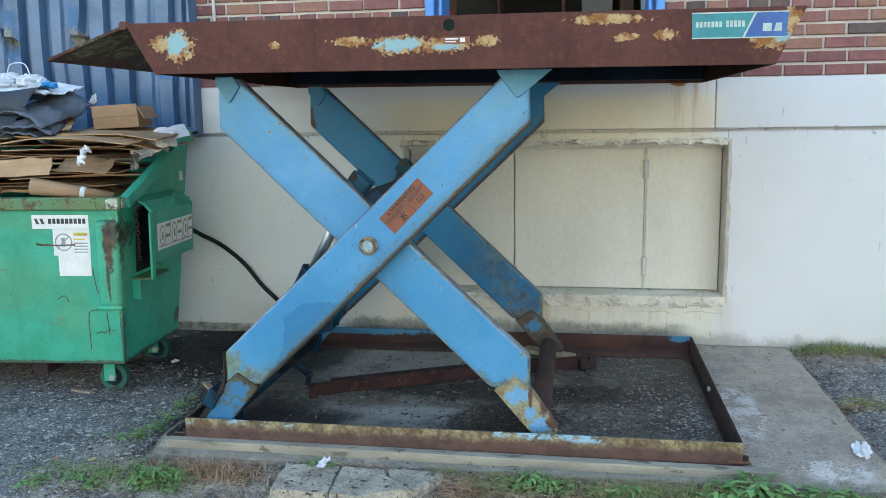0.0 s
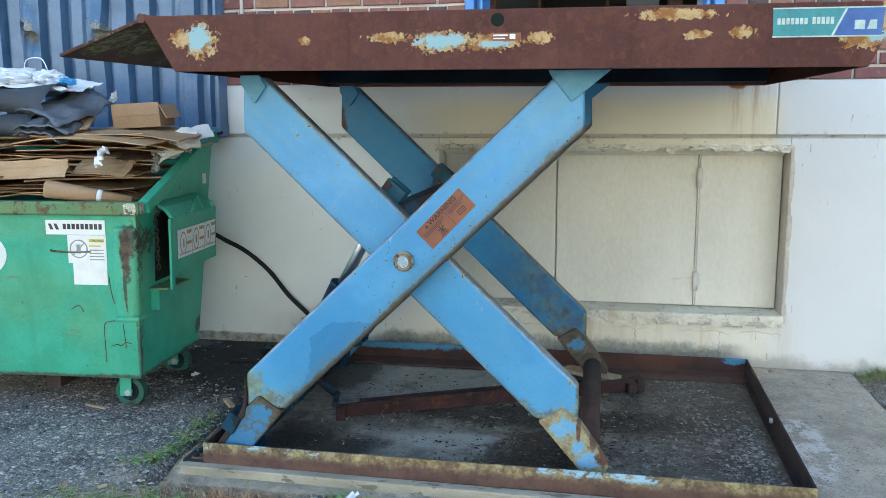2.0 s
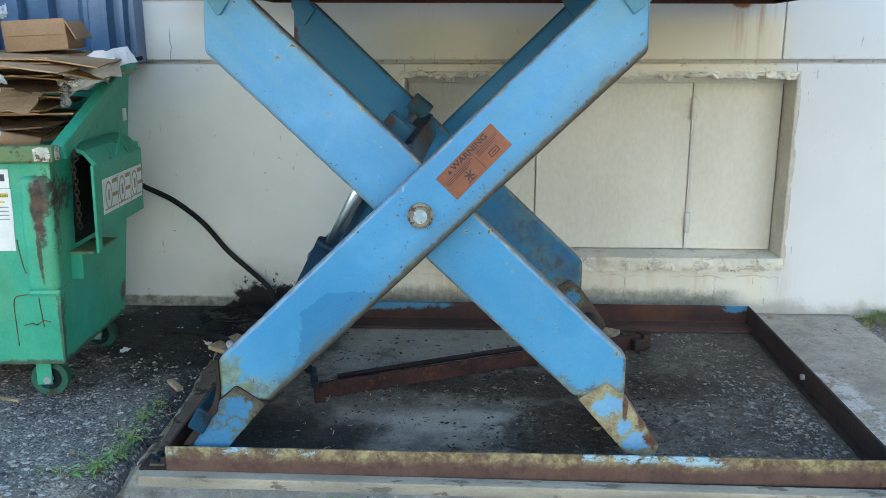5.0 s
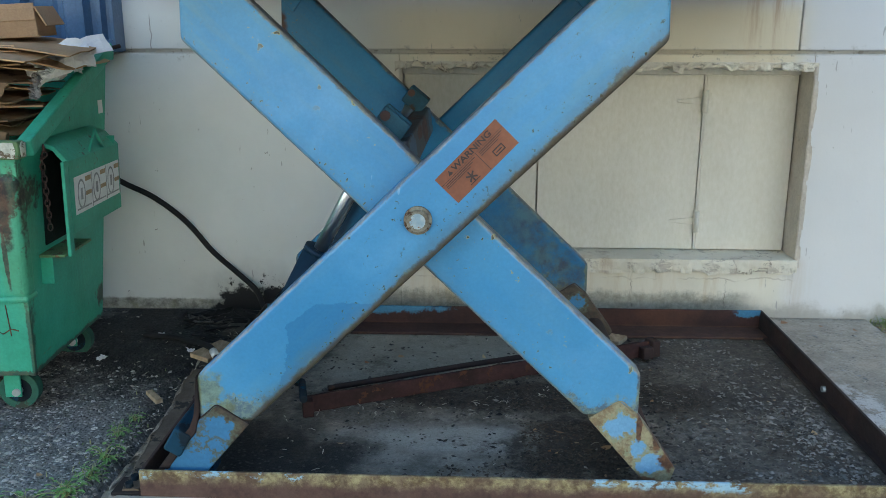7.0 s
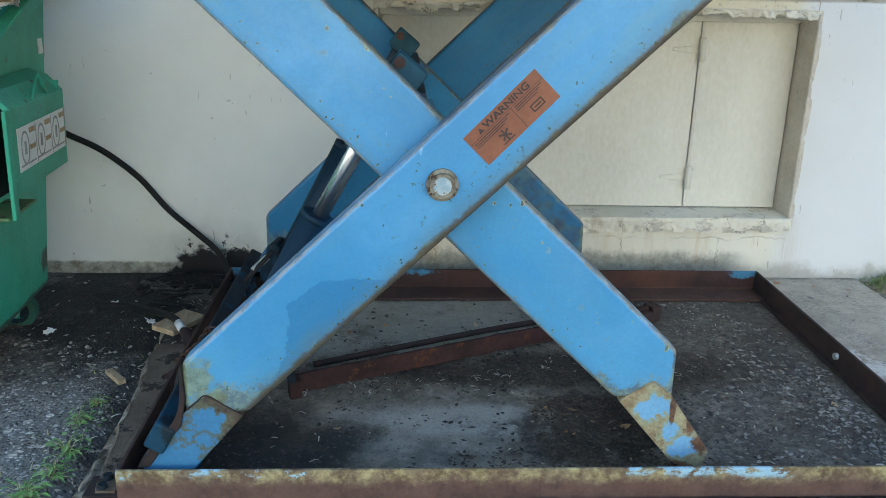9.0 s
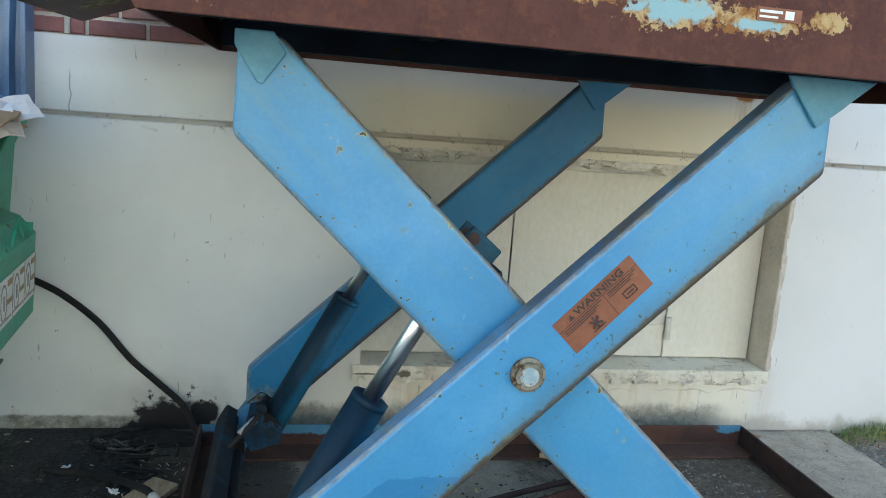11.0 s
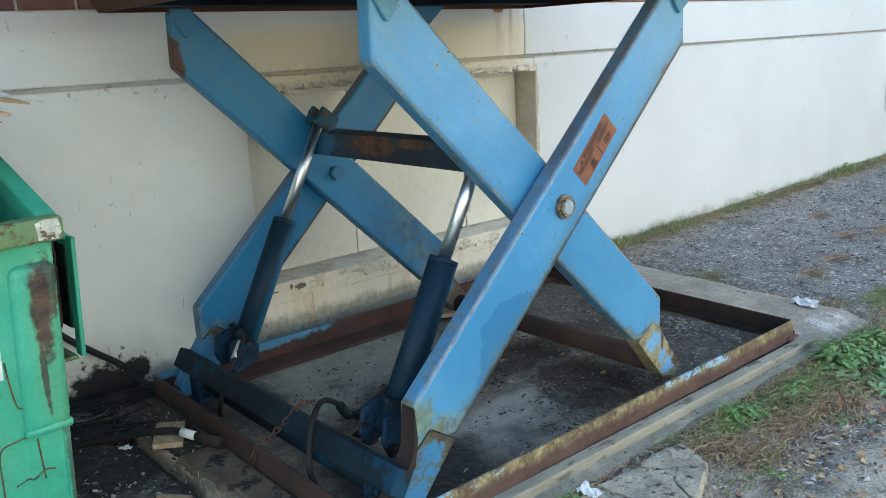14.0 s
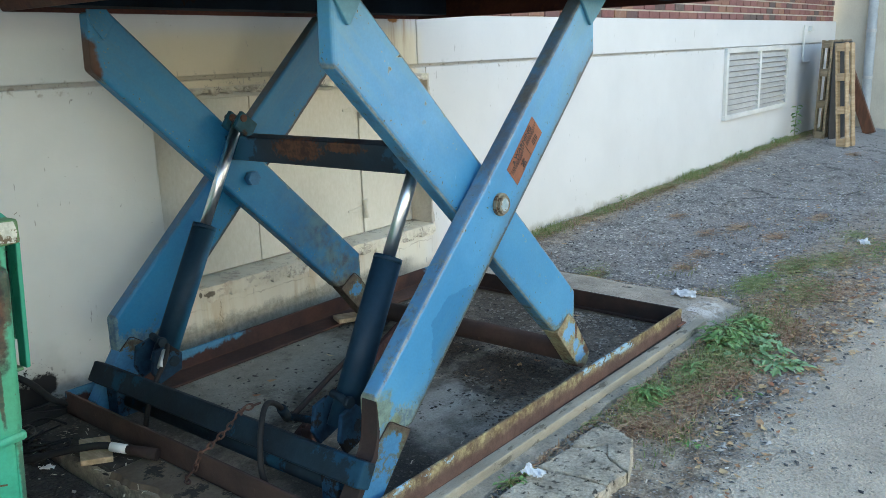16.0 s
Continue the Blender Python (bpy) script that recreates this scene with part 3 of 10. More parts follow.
    # a line of dark rust right on the lower edge
    line = step(nt, calc(nt, 'ADD', across, calc(nt, 'MULTIPLY', calc(nt, 'SUBTRACT', noisy(nt, v, 22, 8, 0.78), 0.5), 0.030)), lo + 0.004, lo - 0.006)
    c = blend(nt, calc(nt, 'MULTIPLY', line, 0.7), c, blend(nt, noisy(nt, v, 34, 5, 0.7), (0.022, 0.016, 0.012), (0.11, 0.062, 0.030)))
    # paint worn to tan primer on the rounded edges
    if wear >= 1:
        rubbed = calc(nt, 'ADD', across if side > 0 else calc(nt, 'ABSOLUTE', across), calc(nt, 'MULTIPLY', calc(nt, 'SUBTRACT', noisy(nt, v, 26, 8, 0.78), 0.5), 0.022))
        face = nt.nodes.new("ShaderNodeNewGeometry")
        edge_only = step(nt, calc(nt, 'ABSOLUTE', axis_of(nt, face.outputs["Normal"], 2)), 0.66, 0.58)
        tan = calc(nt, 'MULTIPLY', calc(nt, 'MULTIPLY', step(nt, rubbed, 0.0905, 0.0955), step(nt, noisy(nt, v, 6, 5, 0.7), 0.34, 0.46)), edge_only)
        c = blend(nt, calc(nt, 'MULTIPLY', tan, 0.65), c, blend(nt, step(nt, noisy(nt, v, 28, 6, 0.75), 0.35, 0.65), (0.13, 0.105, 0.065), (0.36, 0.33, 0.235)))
    if wear >= 1 and side < 0:
        big = noisy(nt, v, 38, 2, 0.5)
        where = calc(nt, 'MULTIPLY', step(nt, across, -0.02, 0.06), step(nt, noisy(nt, v, 4.1, 3, 0.6), 0.42, 0.52))
        c = blend(nt, calc(nt, 'MULTIPLY', calc(nt, 'MULTIPLY', step(nt, big, 0.665, 0.685), where), 0.9), c, (0.36, 0.35, 0.13))
        c = blend(nt, calc(nt, 'MULTIPLY', step(nt, big, 0.700, 0.715), where), c, (0.055, 0.050, 0.030))
    # moss at the lower end, and a grey-green, rusty end on the inner arms
    if wear >= 1 and side > 0:
        for centre, radii in (((-0.975, -1.58, 0.345), (0.040, 0.2, 0.055)), ((-0.93, -1.58, 0.30), (0.03, 0.2, 0.025))):
            c = blend(nt, calc(nt, 'MULTIPLY', spot(nt, v, centre, radii, 0.5, 1.3, 22.0), 0.8), c, blend(nt, step(nt, noisy(nt, v, 40, 6, 0.75), 0.35, 0.65), (0.12, 0.130, 0.060), (0.23, 0.30, 0.185)))
    if side < 0 and wear < 1:
        worn_end = calc(nt, 'MULTIPLY', step(nt, x, -0.36, 0.10), step(nt, noisy(nt, v, 7, 8, 0.75), 0.36, 0.62))
        c = blend(nt, calc(nt, 'MULTIPLY', worn_end, 0.75), c, blend(nt, step(nt, noisy(nt, v, 16, 7, 0.75), 0.35, 0.65), (0.075, 0.045, 0.028), (0.115, 0.175, 0.155)))
        rusty = spot(nt, v, (-1.005, -0.3, 1.29), (0.032, 0.3, 0.10), 0.5, 1.1, 12.0)
        c = blend(nt, rusty, c, blend(nt, noisy(nt, v, 24, 5, 0.7), (0.045, 0.024, 0.018), (0.105, 0.050, 0.030)))
    # settled dust and rust on the faces that look up
    geo = nt.nodes.new("ShaderNodeNewGeometry")
    up = step(nt, axis_of(nt, geo.outputs["True Normal"], 2), 0.45, 0.62)
    much = calc(nt, 'ADD', 0.30, calc(nt, 'MULTIPLY', step(nt, calc(nt, 'ADD', z, calc(nt, 'MULTIPLY', noisy(nt, v, 3, 5), 0.5)), 0.75, 1.30), 0.45))
    dust = calc(nt, 'MULTIPLY', calc(nt, 'MULTIPLY', up, much), calc(nt, 'ADD', 0.5, calc(nt, 'MULTIPLY', step(nt, noisy(nt, v, 9, 8, 0.75), 0.35, 0.60), 0.5)))
    c = blend(nt, dust, c, blend(nt, noisy(nt, v, 30, 5, 0.7), (0.085, 0.060, 0.046), (0.19, 0.155, 0.125)))
    b.inputs["Specular IOR Level"].default_value = spec
    put(nt, b.inputs["Base Color"], c)
    put(nt, b.inputs["Roughness"], calc(nt, 'ADD', 0.20, calc(nt, 'MULTIPLY', calc(nt, 'MAXIMUM', worn, noisy(nt, v, 5, 6)), 0.32)))
    relief(nt, b, calc(nt, 'ADD', noisy(nt, v, 8, 4), calc(nt, 'MULTIPLY', calc(nt, 'MAXIMUM', pits, worn), -0.4)), 0.16, 0.006)
    return m


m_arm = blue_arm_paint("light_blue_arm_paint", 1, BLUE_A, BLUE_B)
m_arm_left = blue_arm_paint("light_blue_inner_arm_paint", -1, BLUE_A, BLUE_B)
# rear arms: same blue, deepened copies holding the shade behind the front pair
m_back = blue_arm_paint("shaded_blue_arm_paint", 1, (0.012, 0.135, 0.285), (0.022, 0.185, 0.36), 0.6, 0.22)
m_back_left = blue_arm_paint("shaded_blue_inner_arm_paint", -1, (0.012, 0.125, 0.268), (0.024, 0.182, 0.345), 0.95, 0.22)
FZ = 1.487
m_fascia = chipped_paint("brown_deck_paint", (0.066, 0.023, 0.019), (0.105, 0.040, 0.031),
                         [((-1.05, -1.72, FZ + 0.105), (0.055, 0.2, 0.055)), ((-1.12, -1.72, FZ + 0.115), (0.035, 0.2, 0.03)),
                          ((-0.68, -1.72, FZ + 0.10), (0.022, 0.2, 0.012)), ((-0.40, -1.72, FZ + 0.105), (0.07, 0.2, 0.016)),
                          ((-0.22, -1.72, FZ + 0.09), (0.10, 0.2, 0.032)), ((-0.06, -1.72, FZ + 0.085), (0.10, 0.2, 0.024)),
                          ((0.09, -1.72, FZ + 0.095), (0.04, 0.2, 0.018)), ((0.50, -1.72, FZ + 0.155), (0.12, 0.2, 0.016)),
                          ((0.56, -1.72, FZ + 0.095), (0.035, 0.2, 0.014)), ((0.69, -1.72, FZ + 0.10), (0.04, 0.2, 0.016)),
                          ((1.03, -1.72, FZ + 0.075), (0.06, 0.2, 0.03)), ((1.09, -1.72, FZ + 0.13), (0.03, 0.2, 0.05))],
                         (0.25, 0.110, 0.036), (0.47, 0.335, 0.165), core=(0.27, 0.43, 0.46), grain_wear=0.72, runs=0.6, speckle=(0.125, 0.046, 0.026), spec=0.2,
                         cores=[((-1.06, -1.72, FZ + 0.115), (0.038, 0.2, 0.040)), ((-0.225, -1.72, FZ + 0.092), (0.075, 0.2, 0.020)),
                                ((-0.05, -1.72, FZ + 0.080), (0.05, 0.2, 0.010)), ((1.06, -1.72, FZ + 0.085), (0.025, 0.2, 0.022))])
m_lip = chipped_paint("peeling_lip_paint", (0.060, 0.024, 0.020), (0.095, 0.040, 0.031), [((-1.42, y, 1.62), (0.12, 0.09, 0.2)) for y in (-1.62, -1.40, -1.10, -0.7, -0.4)],
                      (0.085, 0.070, 0.035), (0.24, 0.22, 0.13), grain_wear=0.60, spec=0.2)


def base_rail_paint():
    """Rust brown steel; along the upper half of the front rail old yellow paint and flakes of light blue are left."""
    m, nt, b = mat("rusty_base_paint")
    v = coords(nt)
    x, y, z = (axis_of(nt, v, k) for k in range(3))
    c = blend(nt, step(nt, noisy(nt, v, 7, 7, 0.7), 0.3, 0.7), (0.026, 0.0135, 0.0125), (0.062, 0.026, 0.021))
    c = blend(nt, calc(nt, 'MULTIPLY', step(nt, noisy(nt, v, 2.3, 5, 0.6), 0.54, 0.70), 0.55), c, (0.105, 0.042, 0.023))
    front = step(nt, y, -1.55, -1.60)
    c = blend(nt, calc(nt, 'MULTIPLY', front, 0.6), c, blend(nt, step(nt, noisy(nt, v, 11, 7, 0.7), 0.3, 0.7), (0.092, 0.050, 0.040), (0.18, 0.105, 0.080)))
    wob = calc(nt, 'MULTIPLY', calc(nt, 'SUBTRACT', noisy(nt, v, 8, 9, 0.78), 0.5), 0.075)
    zz = calc(nt, 'ADD', z, calc(nt, 'MULTIPLY', wob, 1.0))
    band = calc(nt, 'MULTIPLY', step(nt, zz, 0.070, 0.108), front)
    yellow = blend(nt, step(nt, noisy(nt, v, 28, 6, 0.75), 0.38, 0.62), (0.155, 0.110, 0.048), (0.40, 0.345, 0.18))
    c = blend(nt, calc(nt, 'MULTIPLY', band, calc(nt, 'ADD', 0.35, calc(nt, 'MULTIPLY', step(nt, noisy(nt, v, 13, 8, 0.75), 0.42, 0.58), 0.6))), c, yellow)
    where = calc(nt, 'MAXIMUM', calc(nt, 'MULTIPLY', step(nt, x, -0.45, -0.75), 0.85), calc(nt, 'MULTIPLY', step(nt, x, 0.02, 0.14), step(nt, x, 0.66, 0.50)))
    patchy = calc(nt, 'ADD', noisy(nt, stretched(nt, v, 1, 1, 1.8), 14, 10, 0.8), calc(nt, 'MULTIPLY', calc(nt, 'SUBTRACT', where, 1.0), 0.25))
    blue = calc(nt, 'MULTIPLY', calc(nt, 'MULTIPLY', step(nt, patchy, 0.485, 0.52), step(nt, zz, 0.094, 0.112)), front)
    c = blend(nt, blue, c, blend(nt, noisy(nt, v, 20, 4), (0.20, 0.42, 0.58), (0.38, 0.54, 0.60)))
    # rear flange in lighter rust: the light on its flat is put in
    flange = calc(nt, 'MULTIPLY', step(nt, z, 0.072, 0.066), step(nt, y, -0.36, -0.33))
    c = blend(nt, calc(nt, 'MULTIPLY', flange, calc(nt, 'ADD', 0.25, calc(nt, 'MULTIPLY', step(nt, x, -0.1, 0.4), 0.5))), c, blend(nt, step(nt, noisy(nt, v, 9, 7, 0.7), 0.3, 0.7), (0.055, 0.027, 0.020), (0.125, 0.062, 0.040)))
    far = calc(nt, 'MULTIPLY', step(nt, y, -0.25, -0.18), calc(nt, 'MAXIMUM', spot(nt, v, (0.95, -0.165, 0.132), (0.055, 0.2, 0.022), 0.4, 1.1, 30), spot(nt, v, (-0.78, -0.165, 0.132), (0.40, 0.2, 0.026), 0.4, 1.0, 14)))
    c = blend(nt, far, c, blend(nt, noisy(nt, v, 16, 5), (0.030, 0.135, 0.24), (0.07, 0.24, 0.38)))
    c = blend(nt, 0.35, c, blend(nt, noisy(nt, v, 90, 4, 0.7), (0, 0, 0), (1, 1, 1)), 'OVERLAY')
    put(nt, b.inputs["Base Color"], c)
    b.inputs["Roughness"].default_value = 0.85
    relief(nt, b, calc(nt, 'ADD', noisy(nt, v, 55, 6, 0.75), calc(nt, 'MULTIPLY', band, 0.5)), 0.5, 0.004)
    return m


m_beam = base_rail_paint()
m_cross_beam = chipped_paint("blue_black_beam_paint", (0.010, 0.014, 0.020), (0.014, 0.030, 0.050), [((-0.45, -0.76, 0.985), (0.2, 0.13, 0.042)), ((-0.45, -1.00, 1.0), (0.2, 0.10, 0.020))],
                             (0.050, 0.022, 0.015), (0.135, 0.058, 0.030), grain_wear=0.70, rough=0.55, ragged=0.9,
                             flakes=[((-0.45, -0.42, 0.98), (0.2, 0.10, 0.06)), ((-0.45, -1.32, 0.98), (0.2, 0.12, 0.05))], flake=(0.020, 0.090, 0.155))


def dumpster_paint():
    """Weathered green enamel: olive stains, paler rubbed clouds, runs, rust specks and a rusted corner."""
    m, nt, b = mat("green_dumpster_paint")
    v = coords(nt)
    c = blend(nt, step(nt, noisy(nt, v, 4, 6, 0.65), 0.3, 0.7), (0.024, 0.300, 0.182), (0.044, 0.395, 0.265))
    c = blend(nt, calc(nt, 'MULTIPLY', step(nt, noisy(nt, v, 2.2, 7, 0.7), 0.50, 0.68), 0.45), c, (0.080, 0.43, 0.27))
    c = blend(nt, calc(nt, 'MULTIPLY', step(nt, noisy(nt, stretched(nt, v, 14, 14, 0.9), 1.0, 5, 0.7), 0.5, 0.8), 0.25), c, (0.012, 0.12, 0.07))
    for centre, radii in (((-2.28, -1.08, 0.56), (0.30, 0.3, 0.13)), ((-2.25, -1.08, 0.86), (0.40, 0.3, 0.05)), ((-1.98, -1.08, 0.42), (0.10, 0.3, 0.10))):
        c = blend(nt, calc(nt, 'MULTIPLY', spot(nt, v, centre, radii, 1.2, 0.9, 7), 0.24), c, (0.15, 0.29, 0.12))
    rust = blend(nt, step(nt, noisy(nt, v, 30, 6, 0.75), 0.35, 0.65), (0.022, 0.015, 0.015), (0.105, 0.048, 0.030))
    corner = spot(nt, v, (-1.72, -1.09, 0.66), (0.08, 0.10, 0.26), 0.6, 0.6, 9)
    c = blend(nt, calc(nt, 'MULTIPLY', corner, 0.35), c, (0.13, 0.34, 0.15))
    speck = calc(nt, 'MULTIPLY', step(nt, noisy(nt, v, 26, 8, 0.75), 0.61, 0.645), calc(nt, 'MAXIMUM', corner, step(nt, noisy(nt, v, 2.7, 5, 0.7), 0.50, 0.60)))
    c = blend(nt, calc(nt, 'MULTIPLY', speck, 0.8), c, rust)
    for centre, radii, edge, wob, much in (((-1.756, -1.09, 0.755), (0.024, 0.14, 0.125), 0.55, 0.7, 0.95), ((-1.732, -1.09, 0.80), (0.026, 0.14, 0.085), 0.35, 1.1, 0.85), ((-1.770, -1.09, 0.61), (0.008, 0.12, 0.12), 0.4, 0.8, 0.85),
                                           ((-1.700, -1.08, 0.62), (0.014, 0.05, 0.30), 0.5, 0.9, 0.85), ((-1.735, -1.085, 0.20), (0.010, 0.05, 0.26), 0.5, 0.9, 0.7), ((-1.78, -0.42, 0.26), (0.02, 0.06, 0.05), 0.4, 0.9, 0.85)):
        c = blend(nt, calc(nt, 'MULTIPLY', spot(nt, v, centre, radii, edge, wob, 30), much), c, rust)
    z = axis_of(nt, v, 2)
    rim_z = calc(nt, 'ADD', z, calc(nt, 'MULTIPLY', calc(nt, 'SUBTRACT', noisy(nt, v, 14, 8, 0.78), 0.5), 0.05))
    rim = calc(nt, 'MULTIPLY', step(nt, rim_z, 0.186, 0.176), step(nt, z, 0.155, 0.160))
    c = blend(nt, calc(nt, 'MULTIPLY', rim, 0.8), c, rust)
    scrape = calc(nt, 'MULTIPLY', step(nt, noisy(nt, stretched(nt, v, 5, 5, 40), 1.0, 4, 0.6), 0.655, 0.675), step(nt, noisy(nt, v, 3.1, 4), 0.46, 0.56))
    c = blend(nt, calc(nt, 'MULTIPLY', scrape, 0.7), c, blend(nt, noisy(nt, v, 40, 3), (0.11, 0.075, 0.035), (0.20, 0.24, 0.12)))
    c = blend(nt, 0.22, c, blend(nt, noisy(nt, v, 90, 3, 0.7), (0, 0, 0), (1, 1, 1)), 'OVERLAY')
    put(nt, b.inputs["Base Color"], c)
    put(nt, b.inputs["Roughness"], calc(nt, 'ADD', 0.40, calc(nt, 'MULTIPLY', noisy(nt, v, 6, 5), 0.25)))
    relief(nt, b, calc(nt, 'ADD', noisy(nt, v, 5, 5), calc(nt, 'MULTIPLY', noisy(nt, v, 60, 5, 0.7), 0.3)), 0.3, 0.006)
    return m


m_green = dumpster_paint()
m_green_rim = chipped_paint("worn_green_rim_paint", (0.125, 0.185, 0.075), (0.065, 0.25, 0.115), [], (0.075, 0.050, 0.03), (0.17, 0.14, 0.07), grain_wear=0.525, rough=0.6)
m_green_tyre = surface("green_wheel_paint", (0.012, 0.075, 0.052), (0.022, 0.125, 0.085), 9, 60, 0.7, wear=(0.05, 0.06, 0.045), wear_at=0.58)
m_siding = chipped_paint("blue_metal_siding", (0.048, 0.108, 0.200), (0.092, 0.175, 0.290),
                         [((-2.90, -0.1, 1.82), (0.045, 0.2, 0.06)), ((-2.47, -0.1, 1.80), (0.045, 0.2, 0.055)), ((-1.95, -0.1, 1.68), (0.045, 0.2, 0.045))],
                         (0.17, 0.16, 0.125), (0.27, 0.255, 0.205), grain_wear=0.80, rough=0.30, runs=0.4)


def wall_paint():
    m, nt, b = mat("old_cream_and_white_wall_paint")
    v = coords(nt)
    x, z = axis_of(nt, v, 0), axis_of(nt, v, 2)
    wob = calc(nt, 'MULTIPLY', calc(nt, 'SUBTRACT', noisy(nt, v, 2.2, 6, 0.6), 0.5), 0.5)
    xs = calc(nt, 'ADD', x, calc(nt, 'MULTIPLY', wob, 0.25))
    cream = blend(nt, step(nt, noisy(nt, v, 1.7, 5, 0.6), 0.3, 0.7), (0.66, 0.62, 0.51), (0.74, 0.71, 0.61))
    left = blend(nt, step(nt, noisy(nt, v, 1.3, 5, 0.6), 0.3, 0.7), (0.695, 0.725, 0.715), (0.785, 0.815, 0.80))
    white = blend(nt, step(nt, noisy(nt, v, 1.1, 5, 0.6), 0.3, 0.7), (0.635, 0.64, 0.635), (0.695, 0.70, 0.695))
    c = blend(nt, step(nt, xs, -0.95, -0.3), left, cream)
    c = blend(nt, step(nt, xs, 1.10, 1.22), c, white)
    up = step(nt, z, 1.38, 1.46)
    c = blend(nt, up, c, white)
    # deck's bounced light painted yellow over the hatch joint; yellowed paint low beside it
    old = calc(nt, 'MULTIPLY', calc(nt, 'MULTIPLY', step(nt, xs, -0.80, -0.52), step(nt, x, 1.13, 1.09)), calc(nt, 'MULTIPLY', step(nt, z, 1.10, 1.20), step(nt, calc(nt, 'ADD', z, calc(nt, 'MULTIPLY', wob, 0.12)), 1.47, 1.36)))
    c = blend(nt, calc(nt, 'MULTIPLY', old, 0.6), c, (0.72, 0.635, 0.45))
    low = calc(nt, 'MULTIPLY', calc(nt, 'MULTIPLY', step(nt, calc(nt, 'ADD', z, calc(nt, 'MULTIPLY', wob, 0.7)), 0.50, 0.12), step(nt, x, -0.4, -0.7)), step(nt, x, -2.0, -1.5))
    c = blend(nt, calc(nt, 'MULTIPLY', low, 0.22), c, (0.66, 0.60, 0.44))
    # rust runs from the sill corner, near x = 0.95
    runs = step(nt, noisy(nt, stretched(nt, v, 16, 16, 1.3), 1.0, 6, 0.7), 0.42, 0.72)
    band = calc(nt, 'MULTIPLY', step(nt, x, 0.82, 0.93), step(nt, x, 1.16, 1.02))
    band = calc(nt, 'MULTIPLY', band, step(nt, z, 1.08, 1.5))
    c = blend(nt, calc(nt, 'MULTIPLY', calc(nt, 'MULTIPLY', runs, band), 0.8), c, (0.36, 0.19, 0.075))
    sp = spot(nt, v, (0.93, 0, 1.49), (0.045, 0.3, 0.022), 0.5, 0.8, 30)
    c = blend(nt, sp, c, (0.33, 0.13, 0.035))
    under = calc(nt, 'MULTIPLY', calc(nt, 'MULTIPLY', step(nt, z, 0.36, 0.30), calc(nt, 'MULTIPLY', step(nt, x, -0.6, -0.4), step(nt, x, 1.35, 1.1))), step(nt, noisy(nt, stretched(nt, v, 7, 7, 0.8), 1.0, 6, 0.7), 0.46, 0.7))
    c = blend(nt, calc(nt, 'MULTIPLY', under, 0.55), c, (0.44, 0.30, 0.13))
    # scuffs, specks and bare patches low down
    foot = step(nt, calc(nt, 'ADD', z, calc(nt, 'MULTIPLY', noisy(nt, v, 6, 8, 0.7), 0.22)), 0.24, 0.17)
    c = blend(nt, calc(nt, 'MULTIPLY', foot, 0.75), c, blend(nt, noisy(nt, v, 25, 4), (0.26, 0.24, 0.20), (0.46, 0.44, 0.38)))
    speck = calc(nt, 'MULTIPLY', step(nt, noisy(nt, v, 46, 3, 0.6), 0.70, 0.72), step(nt, noisy(nt, v, 2.3, 3), 0.47, 0.58))
    c = blend(nt, calc(nt, 'MULTIPLY', speck, 0.7), c, (0.22, 0.20, 0.17))
    knock = calc(nt, 'MULTIPLY', calc(nt, 'MULTIPLY', step(nt, noisy(nt, v, 26, 4, 0.65), 0.685, 0.70), step(nt, noisy(nt, v, 3.3, 4, 0.6), 0.45, 0.55)), step(nt, x, -0.3, -0.6))
    c = blend(nt, calc(nt, 'MULTIPLY', knock, 0.75), c, (0.13, 0.125, 0.11))
    scr = calc(nt, 'MULTIPLY', step(nt, noisy(nt, stretched(nt, v, 40, 40, 7), 1.0, 3, 0.6), 0.665, 0.70), step(nt, noisy(nt, v, 2.9, 3), 0.50, 0.58))
    c = blend(nt, calc(nt, 'MULTIPLY', scr, 0.6), c, (0.27, 0.265, 0.25))
    for x0, z0, z1, k in ((0.475, 0.04, 0.29, 1.0), (0.90, 0.02, 0.24, 3.0), (-0.33, 0.02, 0.26, 5.0), (0.19, 0.05, 0.20, 7.0)):
        wig = calc(nt, 'MULTIPLY', calc(nt, 'SUBTRACT', noisy(nt, stretched(nt, v, 0.01, 0.01, 1), 14 + k, 5, 0.7), 0.5), 0.09)
        d = calc(nt, 'ABSOLUTE', calc(nt, 'SUBTRACT', calc(nt, 'ADD', x, wig), x0))
        line = calc(nt, 'MULTIPLY', step(nt, d, 0.003, 0.001), calc(nt, 'MULTIPLY', step(nt, z, z0, z0 + 0.02), step(nt, z, z1, z1 - 0.02)))
        c = blend(nt, calc(nt, 'MULTIPLY', line, calc(nt, 'ADD', 0.15, calc(nt, 'MULTIPLY', step(nt, noisy(nt, v, 16, 4), 0.42, 0.60), 0.5))), c, (0.12, 0.10, 0.075))
    # long crack under the ledge, and a thin one up the band over the joint
    wig = calc(nt, 'MULTIPLY', calc(nt, 'SUBTRACT', noisy(nt, stretched(nt, v, 1, 0.01, 0.01), 6, 4, 0.6), 0.5), 0.09)
    d = calc(nt, 'ABSOLUTE', calc(nt, 'SUBTRACT', calc(nt, 'ADD', z, wig), 0.232))
    line = calc(nt, 'MULTIPLY', step(nt, d, 0.005, 0.001), calc(nt, 'MULTIPLY', step(nt, x, -0.58, -0.50), step(nt, x, 1.22, 1.16)))
